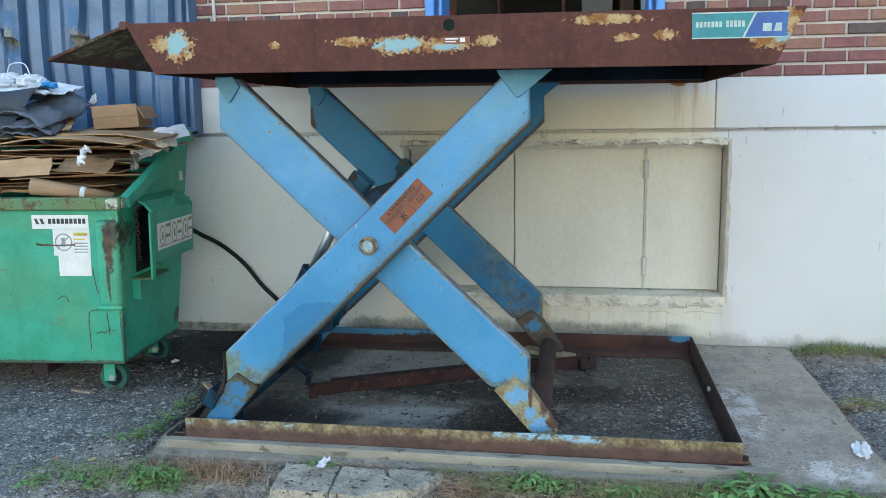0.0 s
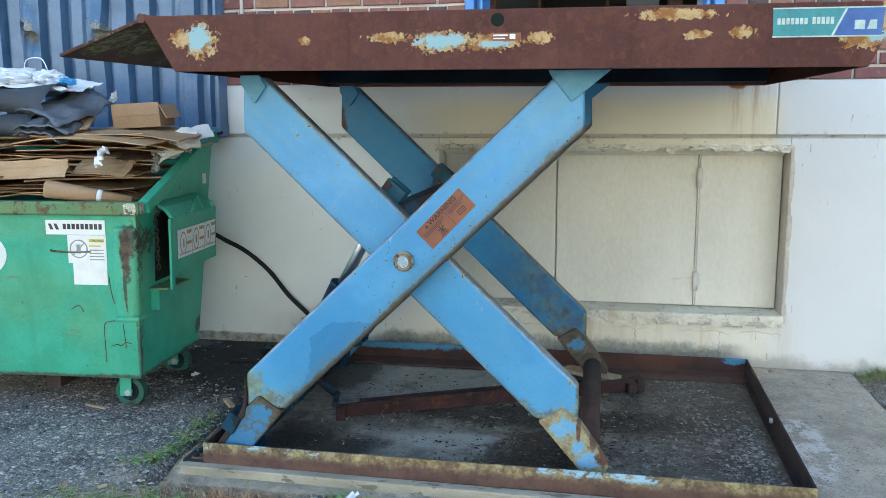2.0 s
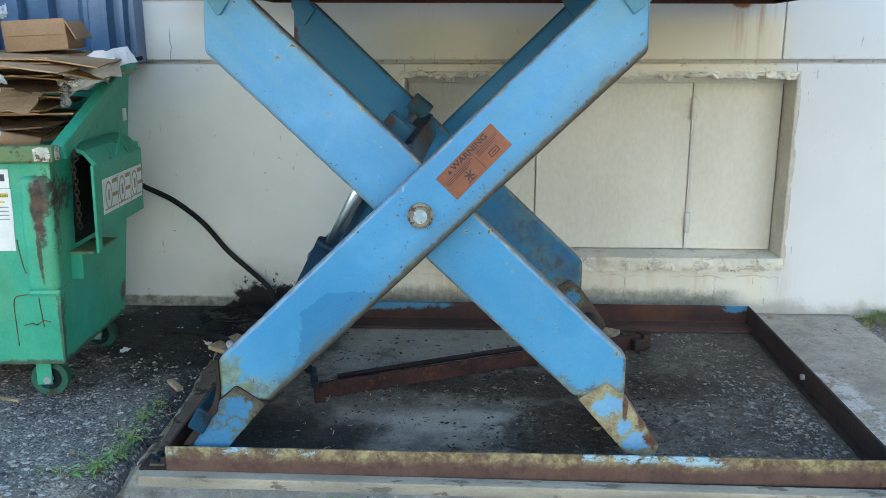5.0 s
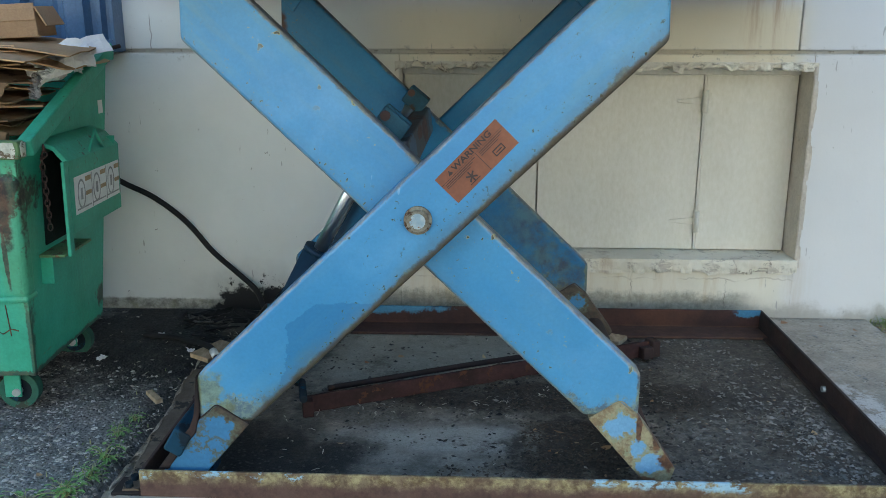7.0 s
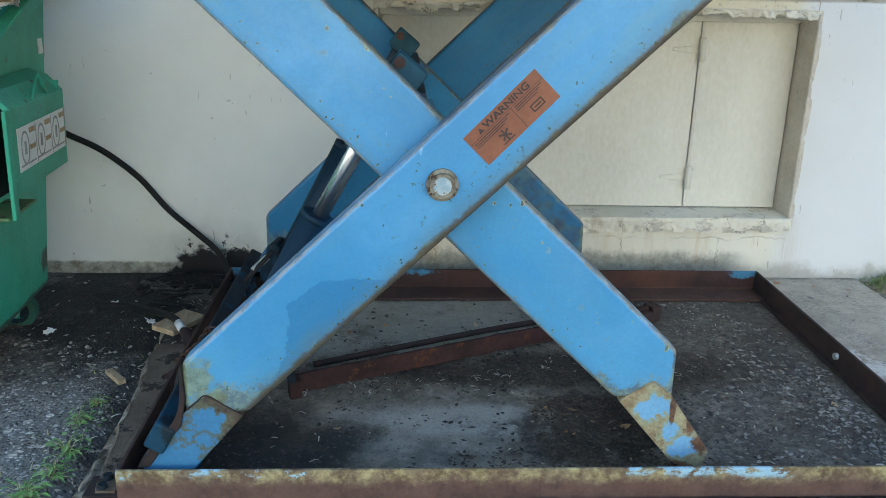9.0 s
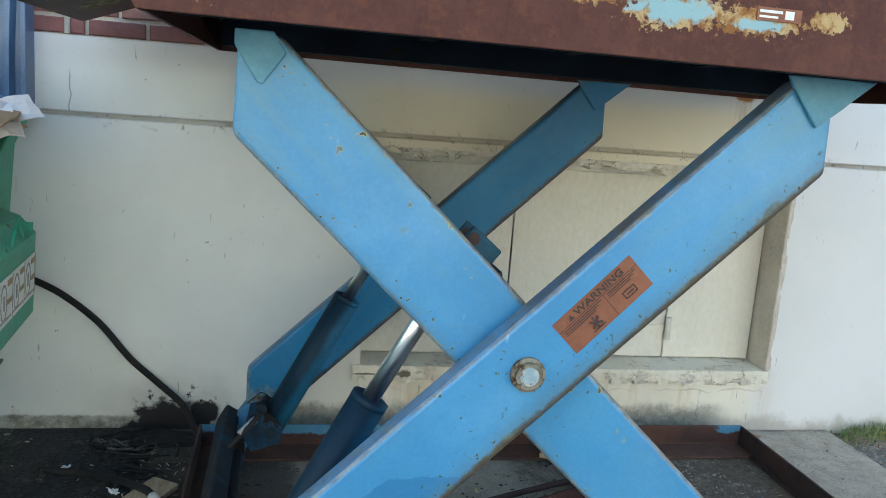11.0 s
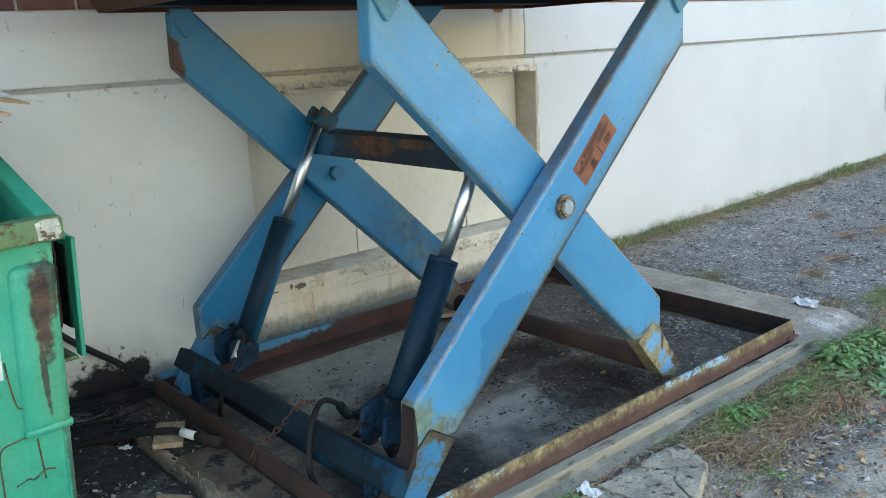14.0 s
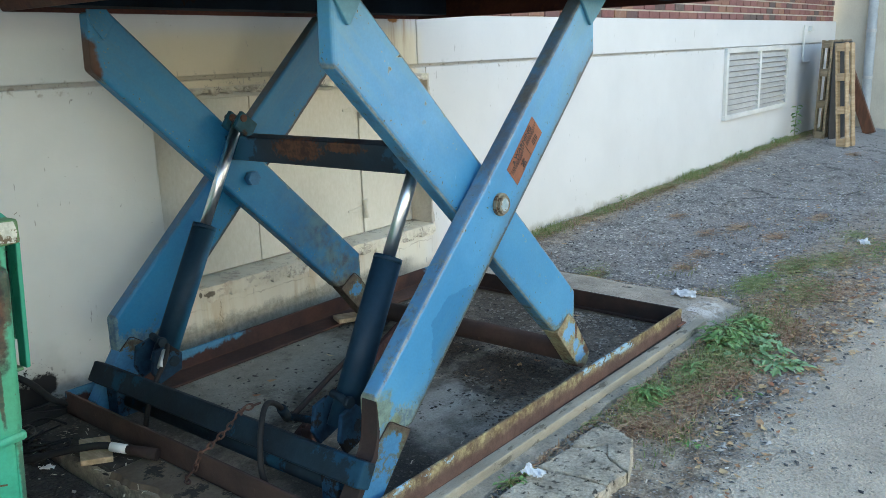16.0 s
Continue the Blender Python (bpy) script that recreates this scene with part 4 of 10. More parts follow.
    c = blend(nt, calc(nt, 'MULTIPLY', line, calc(nt, 'MULTIPLY', step(nt, noisy(nt, v, 4, 4), 0.44, 0.60), 0.42)), c, (0.17, 0.12, 0.07))
    wig = calc(nt, 'MULTIPLY', calc(nt, 'SUBTRACT', noisy(nt, stretched(nt, v, 0.01, 0.01, 1), 11, 5, 0.7), 0.5), 0.05)
    line = calc(nt, 'MULTIPLY', step(nt, calc(nt, 'ABSOLUTE', calc(nt, 'SUBTRACT', calc(nt, 'ADD', x, wig), -1.656)), 0.003, 0.001), calc(nt, 'MULTIPLY', step(nt, z, 1.24, 1.25), step(nt, z, 1.40, 1.36)))
    c = blend(nt, calc(nt, 'MULTIPLY', line, 0.7), c, (0.16, 0.15, 0.13))
    marks = calc(nt, 'MULTIPLY', step(nt, noisy(nt, v, 17, 9, 0.8), 0.655, 0.68), step(nt, noisy(nt, v, 1.9, 4, 0.6), 0.46, 0.60))
    c = blend(nt, calc(nt, 'MULTIPLY', marks, 0.55), c, blend(nt, noisy(nt, v, 8, 3), (0.20, 0.17, 0.13), (0.46, 0.43, 0.37)))
    damp = step(nt, noisy(nt, stretched(nt, v, 2.2, 2.2, 0.8), 1.0, 7, 0.7), 0.52, 0.75)
    c = blend(nt, calc(nt, 'MULTIPLY', calc(nt, 'MULTIPLY', damp, calc(nt, 'MULTIPLY', step(nt, x, 1.3, 0.9), step(nt, x, -0.9, -0.5))), 0.28), c, (0.47, 0.42, 0.30))
    chip = calc(nt, 'MULTIPLY', step(nt, calc(nt, 'ABSOLUTE', calc(nt, 'SUBTRACT', z, 1.225)), 0.05, 0.01), step(nt, noisy(nt, v, 21, 8, 0.8), 0.57, 0.60))
    c = blend(nt, calc(nt, 'MULTIPLY', chip, 0.7), c, (0.27, 0.25, 0.21))
    joint_dirt = step(nt, calc(nt, 'ABSOLUTE', calc(nt, 'SUBTRACT', z, 1.236)), 0.016, 0.006)
    c = blend(nt, calc(nt, 'MULTIPLY', joint_dirt, calc(nt, 'MULTIPLY', noisy(nt, v, 5, 6, 0.7), 0.75)), c, (0.20, 0.19, 0.17))
    # mould and splashed dirt over the rear rail
    mould_z = calc(nt, 'ADD', z, calc(nt, 'MULTIPLY', calc(nt, 'SUBTRACT', noisy(nt, v, 8, 9, 0.78), 0.5), 0.16))
    mould = calc(nt, 'MULTIPLY', step(nt, mould_z, 0.185, 0.135), calc(nt, 'MULTIPLY', step(nt, x, -1.0, -0.85), step(nt, x, 1.10, 0.9)))
    c = blend(nt, calc(nt, 'MULTIPLY', mould, 0.72), c, blend(nt, step(nt, noisy(nt, v, 30, 7, 0.78), 0.35, 0.65), (0.075, 0.075, 0.058), (0.27, 0.265, 0.215)))
    # burnt oil on the wall where the cable comes down
    soot = calc(nt, 'MAXIMUM', spot(nt, v, (-1.29, 0, 0.06), (0.165, 0.4, 0.105), 0.22, 0.7, 13), spot(nt, v, (-1.17, 0, 0.12), (0.06, 0.4, 0.05), 0.3, 0.7, 16))
    flecks = calc(nt, 'MULTIPLY', step(nt, noisy(nt, v, 34, 8, 0.75), 0.55, 0.58), spot(nt, v, (-1.27, 0, 0.12), (0.16, 0.4, 0.10), 0.5, 0.6, 8))
    grey = spot(nt, v, (-1.27, 0, 0.10), (0.24, 0.4, 0.14), 1.2, 0.7, 6)
    # a rough grey strip of old mortar at the foot, mossy in places
    strip = calc(nt, 'MULTIPLY', calc(nt, 'MULTIPLY', step(nt, calc(nt, 'ADD', z, calc(nt, 'MULTIPLY', calc(nt, 'SUBTRACT', noisy(nt, v, 9, 8, 0.75), 0.5), 0.05)), 0.112, 0.100), step(nt, x, -1.36, -1.46)), 0.85)
    mortar = blend(nt, step(nt, noisy(nt, v, 24, 9, 0.8), 0.36, 0.64), (0.10, 0.098, 0.085), (0.42, 0.41, 0.365))
    c = blend(nt, strip, c, blend(nt, calc(nt, 'MULTIPLY', step(nt, noisy(nt, v, 8, 6, 0.7), 0.52, 0.66), 0.6), mortar, (0.16, 0.17, 0.075)))
    c = blend(nt, calc(nt, 'MULTIPLY', grey, 0.30), c, (0.09, 0.085, 0.07))
    c = blend(nt, calc(nt, 'MAXIMUM', soot, flecks), c, (0.008, 0.008, 0.009))
    smudge = spot(nt, v, (-0.28, 0.15, 1.07), (0.10, 0.3, 0.05), 1.3, 0.6, 9)
    c = blend(nt, calc(nt, 'MULTIPLY', smudge, 0.45), c, (0.25, 0.22, 0.15))
    put(nt, b.inputs["Base Color"], c)
    b.inputs["Roughness"].default_value = 0.75
    h = calc(nt, 'ADD', noisy(nt, v, 7, 6, 0.6), calc(nt, 'MULTIPLY', noisy(nt, v, 70, 3), 0.15))
    relief(nt, b, calc(nt, 'ADD', h, calc(nt, 'MULTIPLY', foot, -0.5)), 0.25, 0.008)
    return m


m_wall = wall_paint()


def brick_material():
    m, nt, b = mat("red_brick")
    info = nt.nodes.new("ShaderNodeObjectInfo")
    geo = nt.nodes.new("ShaderNodeNewGeometry")
    rnd = calc(nt, 'FRACT', calc(nt, 'ADD', info.outputs["Random"], geo.outputs["Random Per Island"]))
    v = nt.nodes.new("ShaderNodeVectorMath")
    v.operation = 'ADD'
    put(nt, v.inputs[0], coords(nt))
    put(nt, v.inputs[1], calc(nt, 'MULTIPLY', rnd, 31.0))
    v = v.outputs[0]
    rp = nt.nodes.new("ShaderNodeValToRGB")
    stops = rp.color_ramp.elements
    stops[0].position, stops[0].color = 0.0, (0.100, 0.066, 0.060, 1)
    stops[1].position, stops[1].color = 1.0, (0.275, 0.125, 0.112, 1)
    for p, q in ((0.12, (0.125, 0.092, 0.082, 1)), (0.20, (0.195, 0.084, 0.076, 1)), (0.55, (0.245, 0.105, 0.096, 1)), (0.94, (0.29, 0.155, 0.105, 1))):
        stops.new(p).color = q
    put(nt, rp.inputs[0], rnd)
    c = blend(nt, 0.5, rp.outputs[0], blend(nt, noisy(nt, v, 26, 6, 0.7), (0.05, 0.05, 0.05), (0.95, 0.95, 0.95)), 'OVERLAY')
    bloom = step(nt, noisy(nt, v, 13, 8, 0.75), 0.60, 0.72)
    c = blend(nt, calc(nt, 'MULTIPLY', bloom, 0.4), c, (0.46, 0.40, 0.37))
    put(nt, b.inputs["Base Color"], c)
    b.inputs["Roughness"].default_value = 0.9
    relief(nt, b, noisy(nt, v, 70, 5, 0.7), 0.5, 0.003)
    return m


m_brick = brick_material()
m_mortar = surface("pale_mortar", (0.50, 0.45, 0.40), (0.62, 0.57, 0.51), 5, 80, 0.95, 0.0, 0.6, 70)


def ground_material():
    m, nt, b = mat("asphalt_with_grit")
    v = coords(nt)
    x, y = axis_of(nt, v, 0), axis_of(nt, v, 1)
    tone = blend(nt, step(nt, noisy(nt, v, 1.3, 6, 0.6), 0.3, 0.7), (0.118, 0.117, 0.114), (0.245, 0.240, 0.228))
    right = step(nt, x, 1.2, 2.2)
    tone = blend(nt, calc(nt, 'MULTIPLY', right, 0.55), tone, blend(nt, step(nt, noisy(nt, v, 0.9, 6, 0.65), 0.35, 0.65), (0.235, 0.233, 0.226), (0.37, 0.362, 0.340)))
    st = cells(nt, v, 75, 'F1', "Color")
    stone_tone = blend(nt, calc(nt, 'POWER', axis_of(nt, st, 0), 1.6), (0.028, 0.028, 0.028), (0.76, 0.74, 0.69))
    dist = cells(nt, v, 75)
    tone = blend(nt, calc(nt, 'MULTIPLY', step(nt, noisy(nt, v, 5.5, 8, 0.75), 0.45, 0.75), 0.5), tone, (0.31, 0.285, 0.24))
    c = blend(nt, calc(nt, 'MULTIPLY', step(nt, dist, 0.55, 0.30), calc(nt, 'SUBTRACT', 0.70, calc(nt, 'MULTIPLY', right, 0.12))), tone, stone_tone)
    mid = cells(nt, v, 26, 'F1', "Color")
    c = blend(nt, calc(nt, 'MULTIPLY', step(nt, axis_of(nt, mid, 0), 0.62, 0.66), step(nt, cells(nt, v, 26), 0.40, 0.28)), c, blend(nt, axis_of(nt, mid, 2), (0.085, 0.080, 0.072), (0.62, 0.585, 0.51)))
    big = cells(nt, v, 41, 'F1', "Color")
    c = blend(nt, calc(nt, 'MULTIPLY', step(nt, axis_of(nt, big, 1), 0.78, 0.82), step(nt, cells(nt, v, 41), 0.40, 0.30)), c, blend(nt, axis_of(nt, big, 0), (0.12, 0.11, 0.095), (0.42, 0.39, 0.34)))
    # worn patches: bare dark binder here, dusty fines there
    patchy = noisy(nt, v, 6.5, 10, 0.8)
    c = blend(nt, calc(nt, 'MULTIPLY', step(nt, patchy, 0.50, 0.40), 0.55), c, (0.045, 0.043, 0.041))
    c = blend(nt, calc(nt, 'MULTIPLY', step(nt, patchy, 0.56, 0.66), 0.45), c, (0.44, 0.405, 0.34))
    lone = cells(nt, v, 17, 'F1', "Color")
    c = blend(nt, calc(nt, 'MULTIPLY', step(nt, axis_of(nt, lone, 1), 0.86, 0.88), step(nt, cells(nt, v, 17), 0.24, 0.16)), c, blend(nt, axis_of(nt, lone, 2), (0.25, 0.235, 0.20), (0.72, 0.69, 0.62)))
    # smoother, paler drive in front
    yw = calc(nt, 'ADD', y, calc(nt, 'MULTIPLY', calc(nt, 'SUBTRACT', noisy(nt, v, 3.0, 8, 0.7), 0.5), 0.30))
    edge = yw
    drive = blend(nt, step(nt, noisy(nt, v, 2.5, 8, 0.7), 0.3, 0.7), (0.38, 0.33, 0.26), (0.54, 0.475, 0.375))
    drive = blend(nt, 0.55, drive, blend(nt, noisy(nt, v, 130, 4, 0.75), (0, 0, 0), (1, 1, 1)), 'OVERLAY')
    crumbs = calc(nt, 'MULTIPLY', step(nt, cells(nt, v, 58), 0.26, 0.16), step(nt, noisy(nt, v, 3.3, 6, 0.7), 0.44, 0.6))
    drive = blend(nt, calc(nt, 'MULTIPLY', crumbs, 0.8), drive, blend(nt, axis_of(nt, cells(nt, v, 58, 'F1', "Color"), 0), (0.09, 0.085, 0.08), (0.5, 0.48, 0.44)))
    old = step(nt, calc(nt, 'ADD', y, calc(nt, 'MULTIPLY', noisy(nt, v, 1.6, 6, 0.7), 0.5)), -2.62, -2.72)
    drive = blend(nt, old, drive, blend(nt, 0.35, c, (0.10, 0.10, 0.10)))
    is_drive = step(nt, edge, -2.15, -2.26)
    # bare soil with litter between slab and drive
    soil = blend(nt, step(nt, noisy(nt, v, 9, 8, 0.75), 0.35, 0.65), (0.13, 0.095, 0.065), (0.48, 0.405, 0.305))
    soil = blend(nt, calc(nt, 'MULTIPLY', step(nt, dist, 0.45, 0.25), 0.45), soil, stone_tone)
    s1 = calc(nt, 'MULTIPLY', step(nt, edge, -1.58, -1.72), step(nt, x, -1.75, -1.35))
    s1 = calc(nt, 'MULTIPLY', s1, step(nt, x, 5.5, 2.5))
    s1 = calc(nt, 'MULTIPLY', s1, step(nt, noisy(nt, v, 4.5, 6, 0.7), 0.28, 0.44))
    worn_dark = calc(nt, 'MULTIPLY', calc(nt, 'MULTIPLY', step(nt, noisy(nt, v, 1.9, 9, 0.75), 0.50, 0.64), right), 0.55)
    c = blend(nt, worn_dark, c, blend(nt, axis_of(nt, st, 1), (0.05, 0.049, 0.047), (0.24, 0.232, 0.215)))
    coarse = cells(nt, v, 44, 'F1', "Color")
    pale = calc(nt, 'MULTIPLY', calc(nt, 'MULTIPLY', step(nt, axis_of(nt, coarse, 0), 0.58, 0.62), step(nt, cells(nt, v, 44), 0.42, 0.30)), right)
    c = blend(nt, pale, c, blend(nt, axis_of(nt, coarse, 2), (0.22, 0.22, 0.215), (0.74, 0.73, 0.70)))
    c = blend(nt, calc(nt, 'MULTIPLY', step(nt, calc(nt, 'ADD', x, calc(nt, 'MULTIPLY', noisy(nt, v, 1.2, 6, 0.7), 1.5)), 7.6, 8.8), 0.65), c, (0.42, 0.41, 0.385))
    # wandering cracks further along
    bent = nt.nodes.new("ShaderNodeVectorMath")
    bent.operation = 'ADD'
    put(nt, bent.inputs[0], v)
    put(nt, bent.inputs[1], calc(nt, 'MULTIPLY', noisy(nt, v, 3.0, 7, 0.7), 0.7))
    crack = calc(nt, 'MULTIPLY', calc(nt, 'MULTIPLY', step(nt, cells(nt, bent.outputs[0], 1.7, 'DISTANCE_TO_EDGE'), 0.020, 0.006), step(nt, x, 3.2, 4.4)), step(nt, noisy(nt, v, 1.1, 4), 0.40, 0.52))
    c = blend(nt, calc(nt, 'MULTIPLY', crack, 0.8), c, (0.030, 0.029, 0.028))
    along = calc(nt, 'MULTIPLY', calc(nt, 'MULTIPLY', step(nt, calc(nt, 'ADD', yw, calc(nt, 'MULTIPLY', calc(nt, 'SUBTRACT', noisy(nt, v, 1.4, 6, 0.7), 0.5), 0.35)), -0.34, -0.20), step(nt, x, 1.5, 1.7)), 0.9)
    c = blend(nt, is_drive, c, drive)
    c = blend(nt, calc(nt, 'MAXIMUM', calc(nt, 'MULTIPLY', s1, calc(nt, 'SUBTRACT', 1.0, is_drive)), along), c, soil)
    # oil and soot by the wall
    oil = calc(nt, 'MAXIMUM', spot(nt, v, (-1.42, -0.22, 0.05), (0.66, 0.62, 0.5), 0.6, 0.9, 6), calc(nt, 'MULTIPLY', spot(nt, v, (-1.32, -0.75, 0.05), (0.14, 0.50, 0.5), 0.9, 0.8, 6), 0.8))
    oil = calc(nt, 'MAXIMUM', oil, calc(nt, 'MULTIPLY', spot(nt, v, (-1.7, -0.35, 0.05), (0.7, 0.45, 0.5), 1.2, 0.8, 4), 0.55))
    c = blend(nt, calc(nt, 'MULTIPLY', oil, 0.92), c, (0.009, 0.009, 0.010))
    put(nt, b.inputs["Base Color"], c)
    b.inputs["Roughness"].default_value = 0.9
    h = calc(nt, 'ADD', calc(nt, 'MULTIPLY', step(nt, dist, 0.6, 0.1), 0.7), calc(nt, 'MULTIPLY', noisy(nt, v, 28, 6, 0.75), 1.6))
    relief(nt, b, h, 0.9, 0.009)
    return m


m_ground = ground_material()


def slab_material():
    m, nt, b = mat("stained_concrete_slab")
    v = coords(nt)
    x, y = axis_of(nt, v, 0), axis_of(nt, v, 1)
    c = blend(nt, step(nt, noisy(nt, v, 3, 7, 0.65), 0.3, 0.7), (0.39, 0.335, 0.26), (0.55, 0.48, 0.38))
    inside = calc(nt, 'MULTIPLY', calc(nt, 'MULTIPLY', step(nt, x, 1.06, 0.98), step(nt, x, -1.25, -1.15)), step(nt, y, -1.655, -1.62))
    dirt = step(nt, noisy(nt, v, 2.6, 10, 0.75, 0.6), 0.30, 0.50)
    oily = blend(nt, step(nt, noisy(nt, v, 14, 10, 0.8), 0.32, 0.68), (0.034, 0.030, 0.026), (0.235, 0.210, 0.172))
    c = blend(nt, calc(nt, 'MULTIPLY', calc(nt, 'MULTIPLY', dirt, inside), 0.93), c, oily)
    fine = noisy(nt, v, 36, 8, 0.8)
    # crushed stone towards the sliding feet
    gravel = calc(nt, 'MULTIPLY', step(nt, x, 0.28, 0.45), inside)
    c = blend(nt, calc(nt, 'MULTIPLY', gravel, 0.8), c, blend(nt, step(nt, fine, 0.38, 0.66), (0.060, 0.053, 0.044), (0.31, 0.275, 0.225)))
    brown = calc(nt, 'MULTIPLY', step(nt, noisy(nt, v, 3.1, 8, 0.72), 0.40, 0.58), gravel)
    c = blend(nt, calc(nt, 'MULTIPLY', brown, 0.85), c, blend(nt, fine, (0.030, 0.024, 0.018), (0.150, 0.122, 0.090)))
    # washed concrete in the middle, with tar specks
    pale = spot(nt, v, (-0.20, -1.35, 0.04), (0.44, 0.22, 0.4), 0.9, 1.0, 5)
    c = blend(nt, calc(nt, 'MULTIPLY', pale, 0.9), c, blend(nt, step(nt, noisy(nt, v, 6, 9, 0.75), 0.32, 0.68), (0.115, 0.110, 0.094), (0.40, 0.385, 0.34)))
    tan = spot(nt, v, (-0.02, -1.42, 0.04), (0.26, 0.10, 0.4), 0.9, 1.2, 7)
    c = blend(nt, calc(nt, 'MULTIPLY', tan, 0.55), c, (0.15, 0.115, 0.075))
    wash = spot(nt, v, (-0.30, -1.22, 0.04), (0.36, 0.08, 0.4), 0.8, 1.1, 6)
    c = blend(nt, calc(nt, 'MULTIPLY', wash, 0.7), c, (0.44, 0.44, 0.41))
    specks = calc(nt, 'MULTIPLY', step(nt, noisy(nt, v, 40, 3, 0.6), 0.66, 0.70), step(nt, noisy(nt, v, 6, 4), 0.42, 0.55))
    c = blend(nt, calc(nt, 'MULTIPLY', calc(nt, 'MULTIPLY', specks, inside), 0.85), c, (0.015, 0.014, 0.012))
    # debris along the loose bar and by the foot
    band = spot(nt, v, (0.05, -0.90, 0.04), (0.75, 0.11, 0.4), 0.7, 1.1, 6)
    clump = spot(nt, v, (0.10, -1.26, 0.04), (0.22, 0.20, 0.4), 0.6, 1.2, 9)
    c = blend(nt, calc(nt, 'MULTIPLY', calc(nt, 'MAXIMUM', band, clump), 0.9), c, blend(nt, step(nt, fine, 0.35, 0.70), (0.012, 0.010, 0.009), (0.085, 0.068, 0.050)))
    soaked = calc(nt, 'MAXIMUM', spot(nt, v, (-1.20, -0.22, 0.04), (0.20, 0.36, 0.4), 0.6, 0.9, 7), calc(nt, 'MULTIPLY', spot(nt, v, (-0.98, -0.45, 0.04), (0.15, 0.26, 0.4), 0.7, 1.0, 8), 0.85))
    dark_l = spot(nt, v, (-0.88, -1.42, 0.04), (0.34, 0.26, 0.4), 0.7, 0.9, 5)
    c = blend(nt, calc(nt, 'MULTIPLY', dark_l, 0.93), c, (0.011, 0.011, 0.011))
    back = spot(nt, v, (-0.45, -0.48, 0.04), (0.58, 0.30, 0.4), 0.7, 0.9, 5)
    c = blend(nt, calc(nt, 'MULTIPLY', back, 0.75), c, blend(nt, noisy(nt, v, 12, 6, 0.7), (0.17, 0.162, 0.132), (0.42, 0.405, 0.345)))
    c = blend(nt, calc(nt, 'MULTIPLY', soaked, 0.92), c, blend(nt, fine, (0.006, 0.006, 0.006), (0.026, 0.024, 0.021)))
    front_dirt = calc(nt, 'MULTIPLY', step(nt, y, -1.655, -1.68), step(nt, noisy(nt, v, 7, 8, 0.75), 0.30, 0.52))
    c = blend(nt, calc(nt, 'MULTIPLY', front_dirt, 0.9), c, blend(nt, noisy(nt, v, 26, 6, 0.75), (0.10, 0.085, 0.064), (0.42, 0.38, 0.30)))
    side_dirt = calc(nt, 'MULTIPLY', step(nt, x, -1.05, -1.22), step(nt, noisy(nt, v, 6, 7, 0.7), 0.36, 0.56))
    c = blend(nt, calc(nt, 'MULTIPLY', calc(nt, 'MULTIPLY', side_dirt, 0.8), calc(nt, 'SUBTRACT', 1.0, soaked)), c, blend(nt, noisy(nt, v, 22, 5, 0.7), (0.03, 0.027, 0.022), (0.12, 0.105, 0.085)))
    muck = calc(nt, 'MULTIPLY', calc(nt, 'MULTIPLY', step(nt, noisy(nt, v, 4.2, 11, 0.8), 0.50, 0.62), inside), 0.62)
    c = blend(nt, muck, c, blend(nt, fine, (0.022, 0.018, 0.014), (0.115, 0.094, 0.070)))
    grit = calc(nt, 'MULTIPLY', step(nt, cells(nt, v, 60), 0.36, 0.2), step(nt, noisy(nt, v, 3.7, 6, 0.7), 0.40, 0.58))
    c = blend(nt, calc(nt, 'MULTIPLY', grit, 0.18), c, (0.36, 0.335, 0.29))
    open_top = step(nt, x, 1.02, 1.05)
    blot = blend(nt, step(nt, noisy(nt, v, 11, 10, 0.78), 0.36, 0.64), (0.20, 0.18, 0.145), (0.50, 0.455, 0.375))
    c = blend(nt, calc(nt, 'MULTIPLY', open_top, 0.5), c, blot)
    lime = calc(nt, 'MULTIPLY', step(nt, noisy(nt, v, 13, 9, 0.78), 0.46, 0.53), calc(nt, 'MAXIMUM', spot(nt, v, (1.12, -1.05, 0.05), (0.09, 0.35, 0.4), 0.6, 0.8, 7), spot(nt, v, (1.36, -1.6, 0.05), (0.12, 0.08, 0.4), 0.6, 0.8, 9)))
    c = blend(nt, calc(nt, 'MULTIPLY', lime, 0.85), c, (0.68, 0.67, 0.63))
    aggregate = calc(nt, 'MULTIPLY', calc(nt, 'MULTIPLY', step(nt, cells(nt, v, 85), 0.40, 0.28), step(nt, noisy(nt, v, 8, 6, 0.7), 0.42, 0.55)), open_top)
    c = blend(nt, calc(nt, 'MULTIPLY', aggregate, 0.75), c, blend(nt, axis_of(nt, cells(nt, v, 85, 'F1', "Color"), 0), (0.06, 0.055, 0.05), (0.55, 0.52, 0.46)))
    holes = calc(nt, 'MULTIPLY', step(nt, noisy(nt, v, 45, 4, 0.7), 0.62, 0.68), step(nt, noisy(nt, v, 5, 5, 0.7), 0.45, 0.58))
    c = blend(nt, calc(nt, 'MULTIPLY', holes, 0.7), c, (0.05, 0.045, 0.04))
    c = blend(nt, 0.45, c, blend(nt, noisy(nt, v, 120, 3, 0.7), (0, 0, 0), (1, 1, 1)), 'OVERLAY')
    put(nt, b.inputs["Base Color"], c)
    put(nt, b.inputs["Roughness"], calc(nt, 'ADD', 0.6, calc(nt, 'MULTIPLY', noisy(nt, v, 5), 0.4), clamp=True))
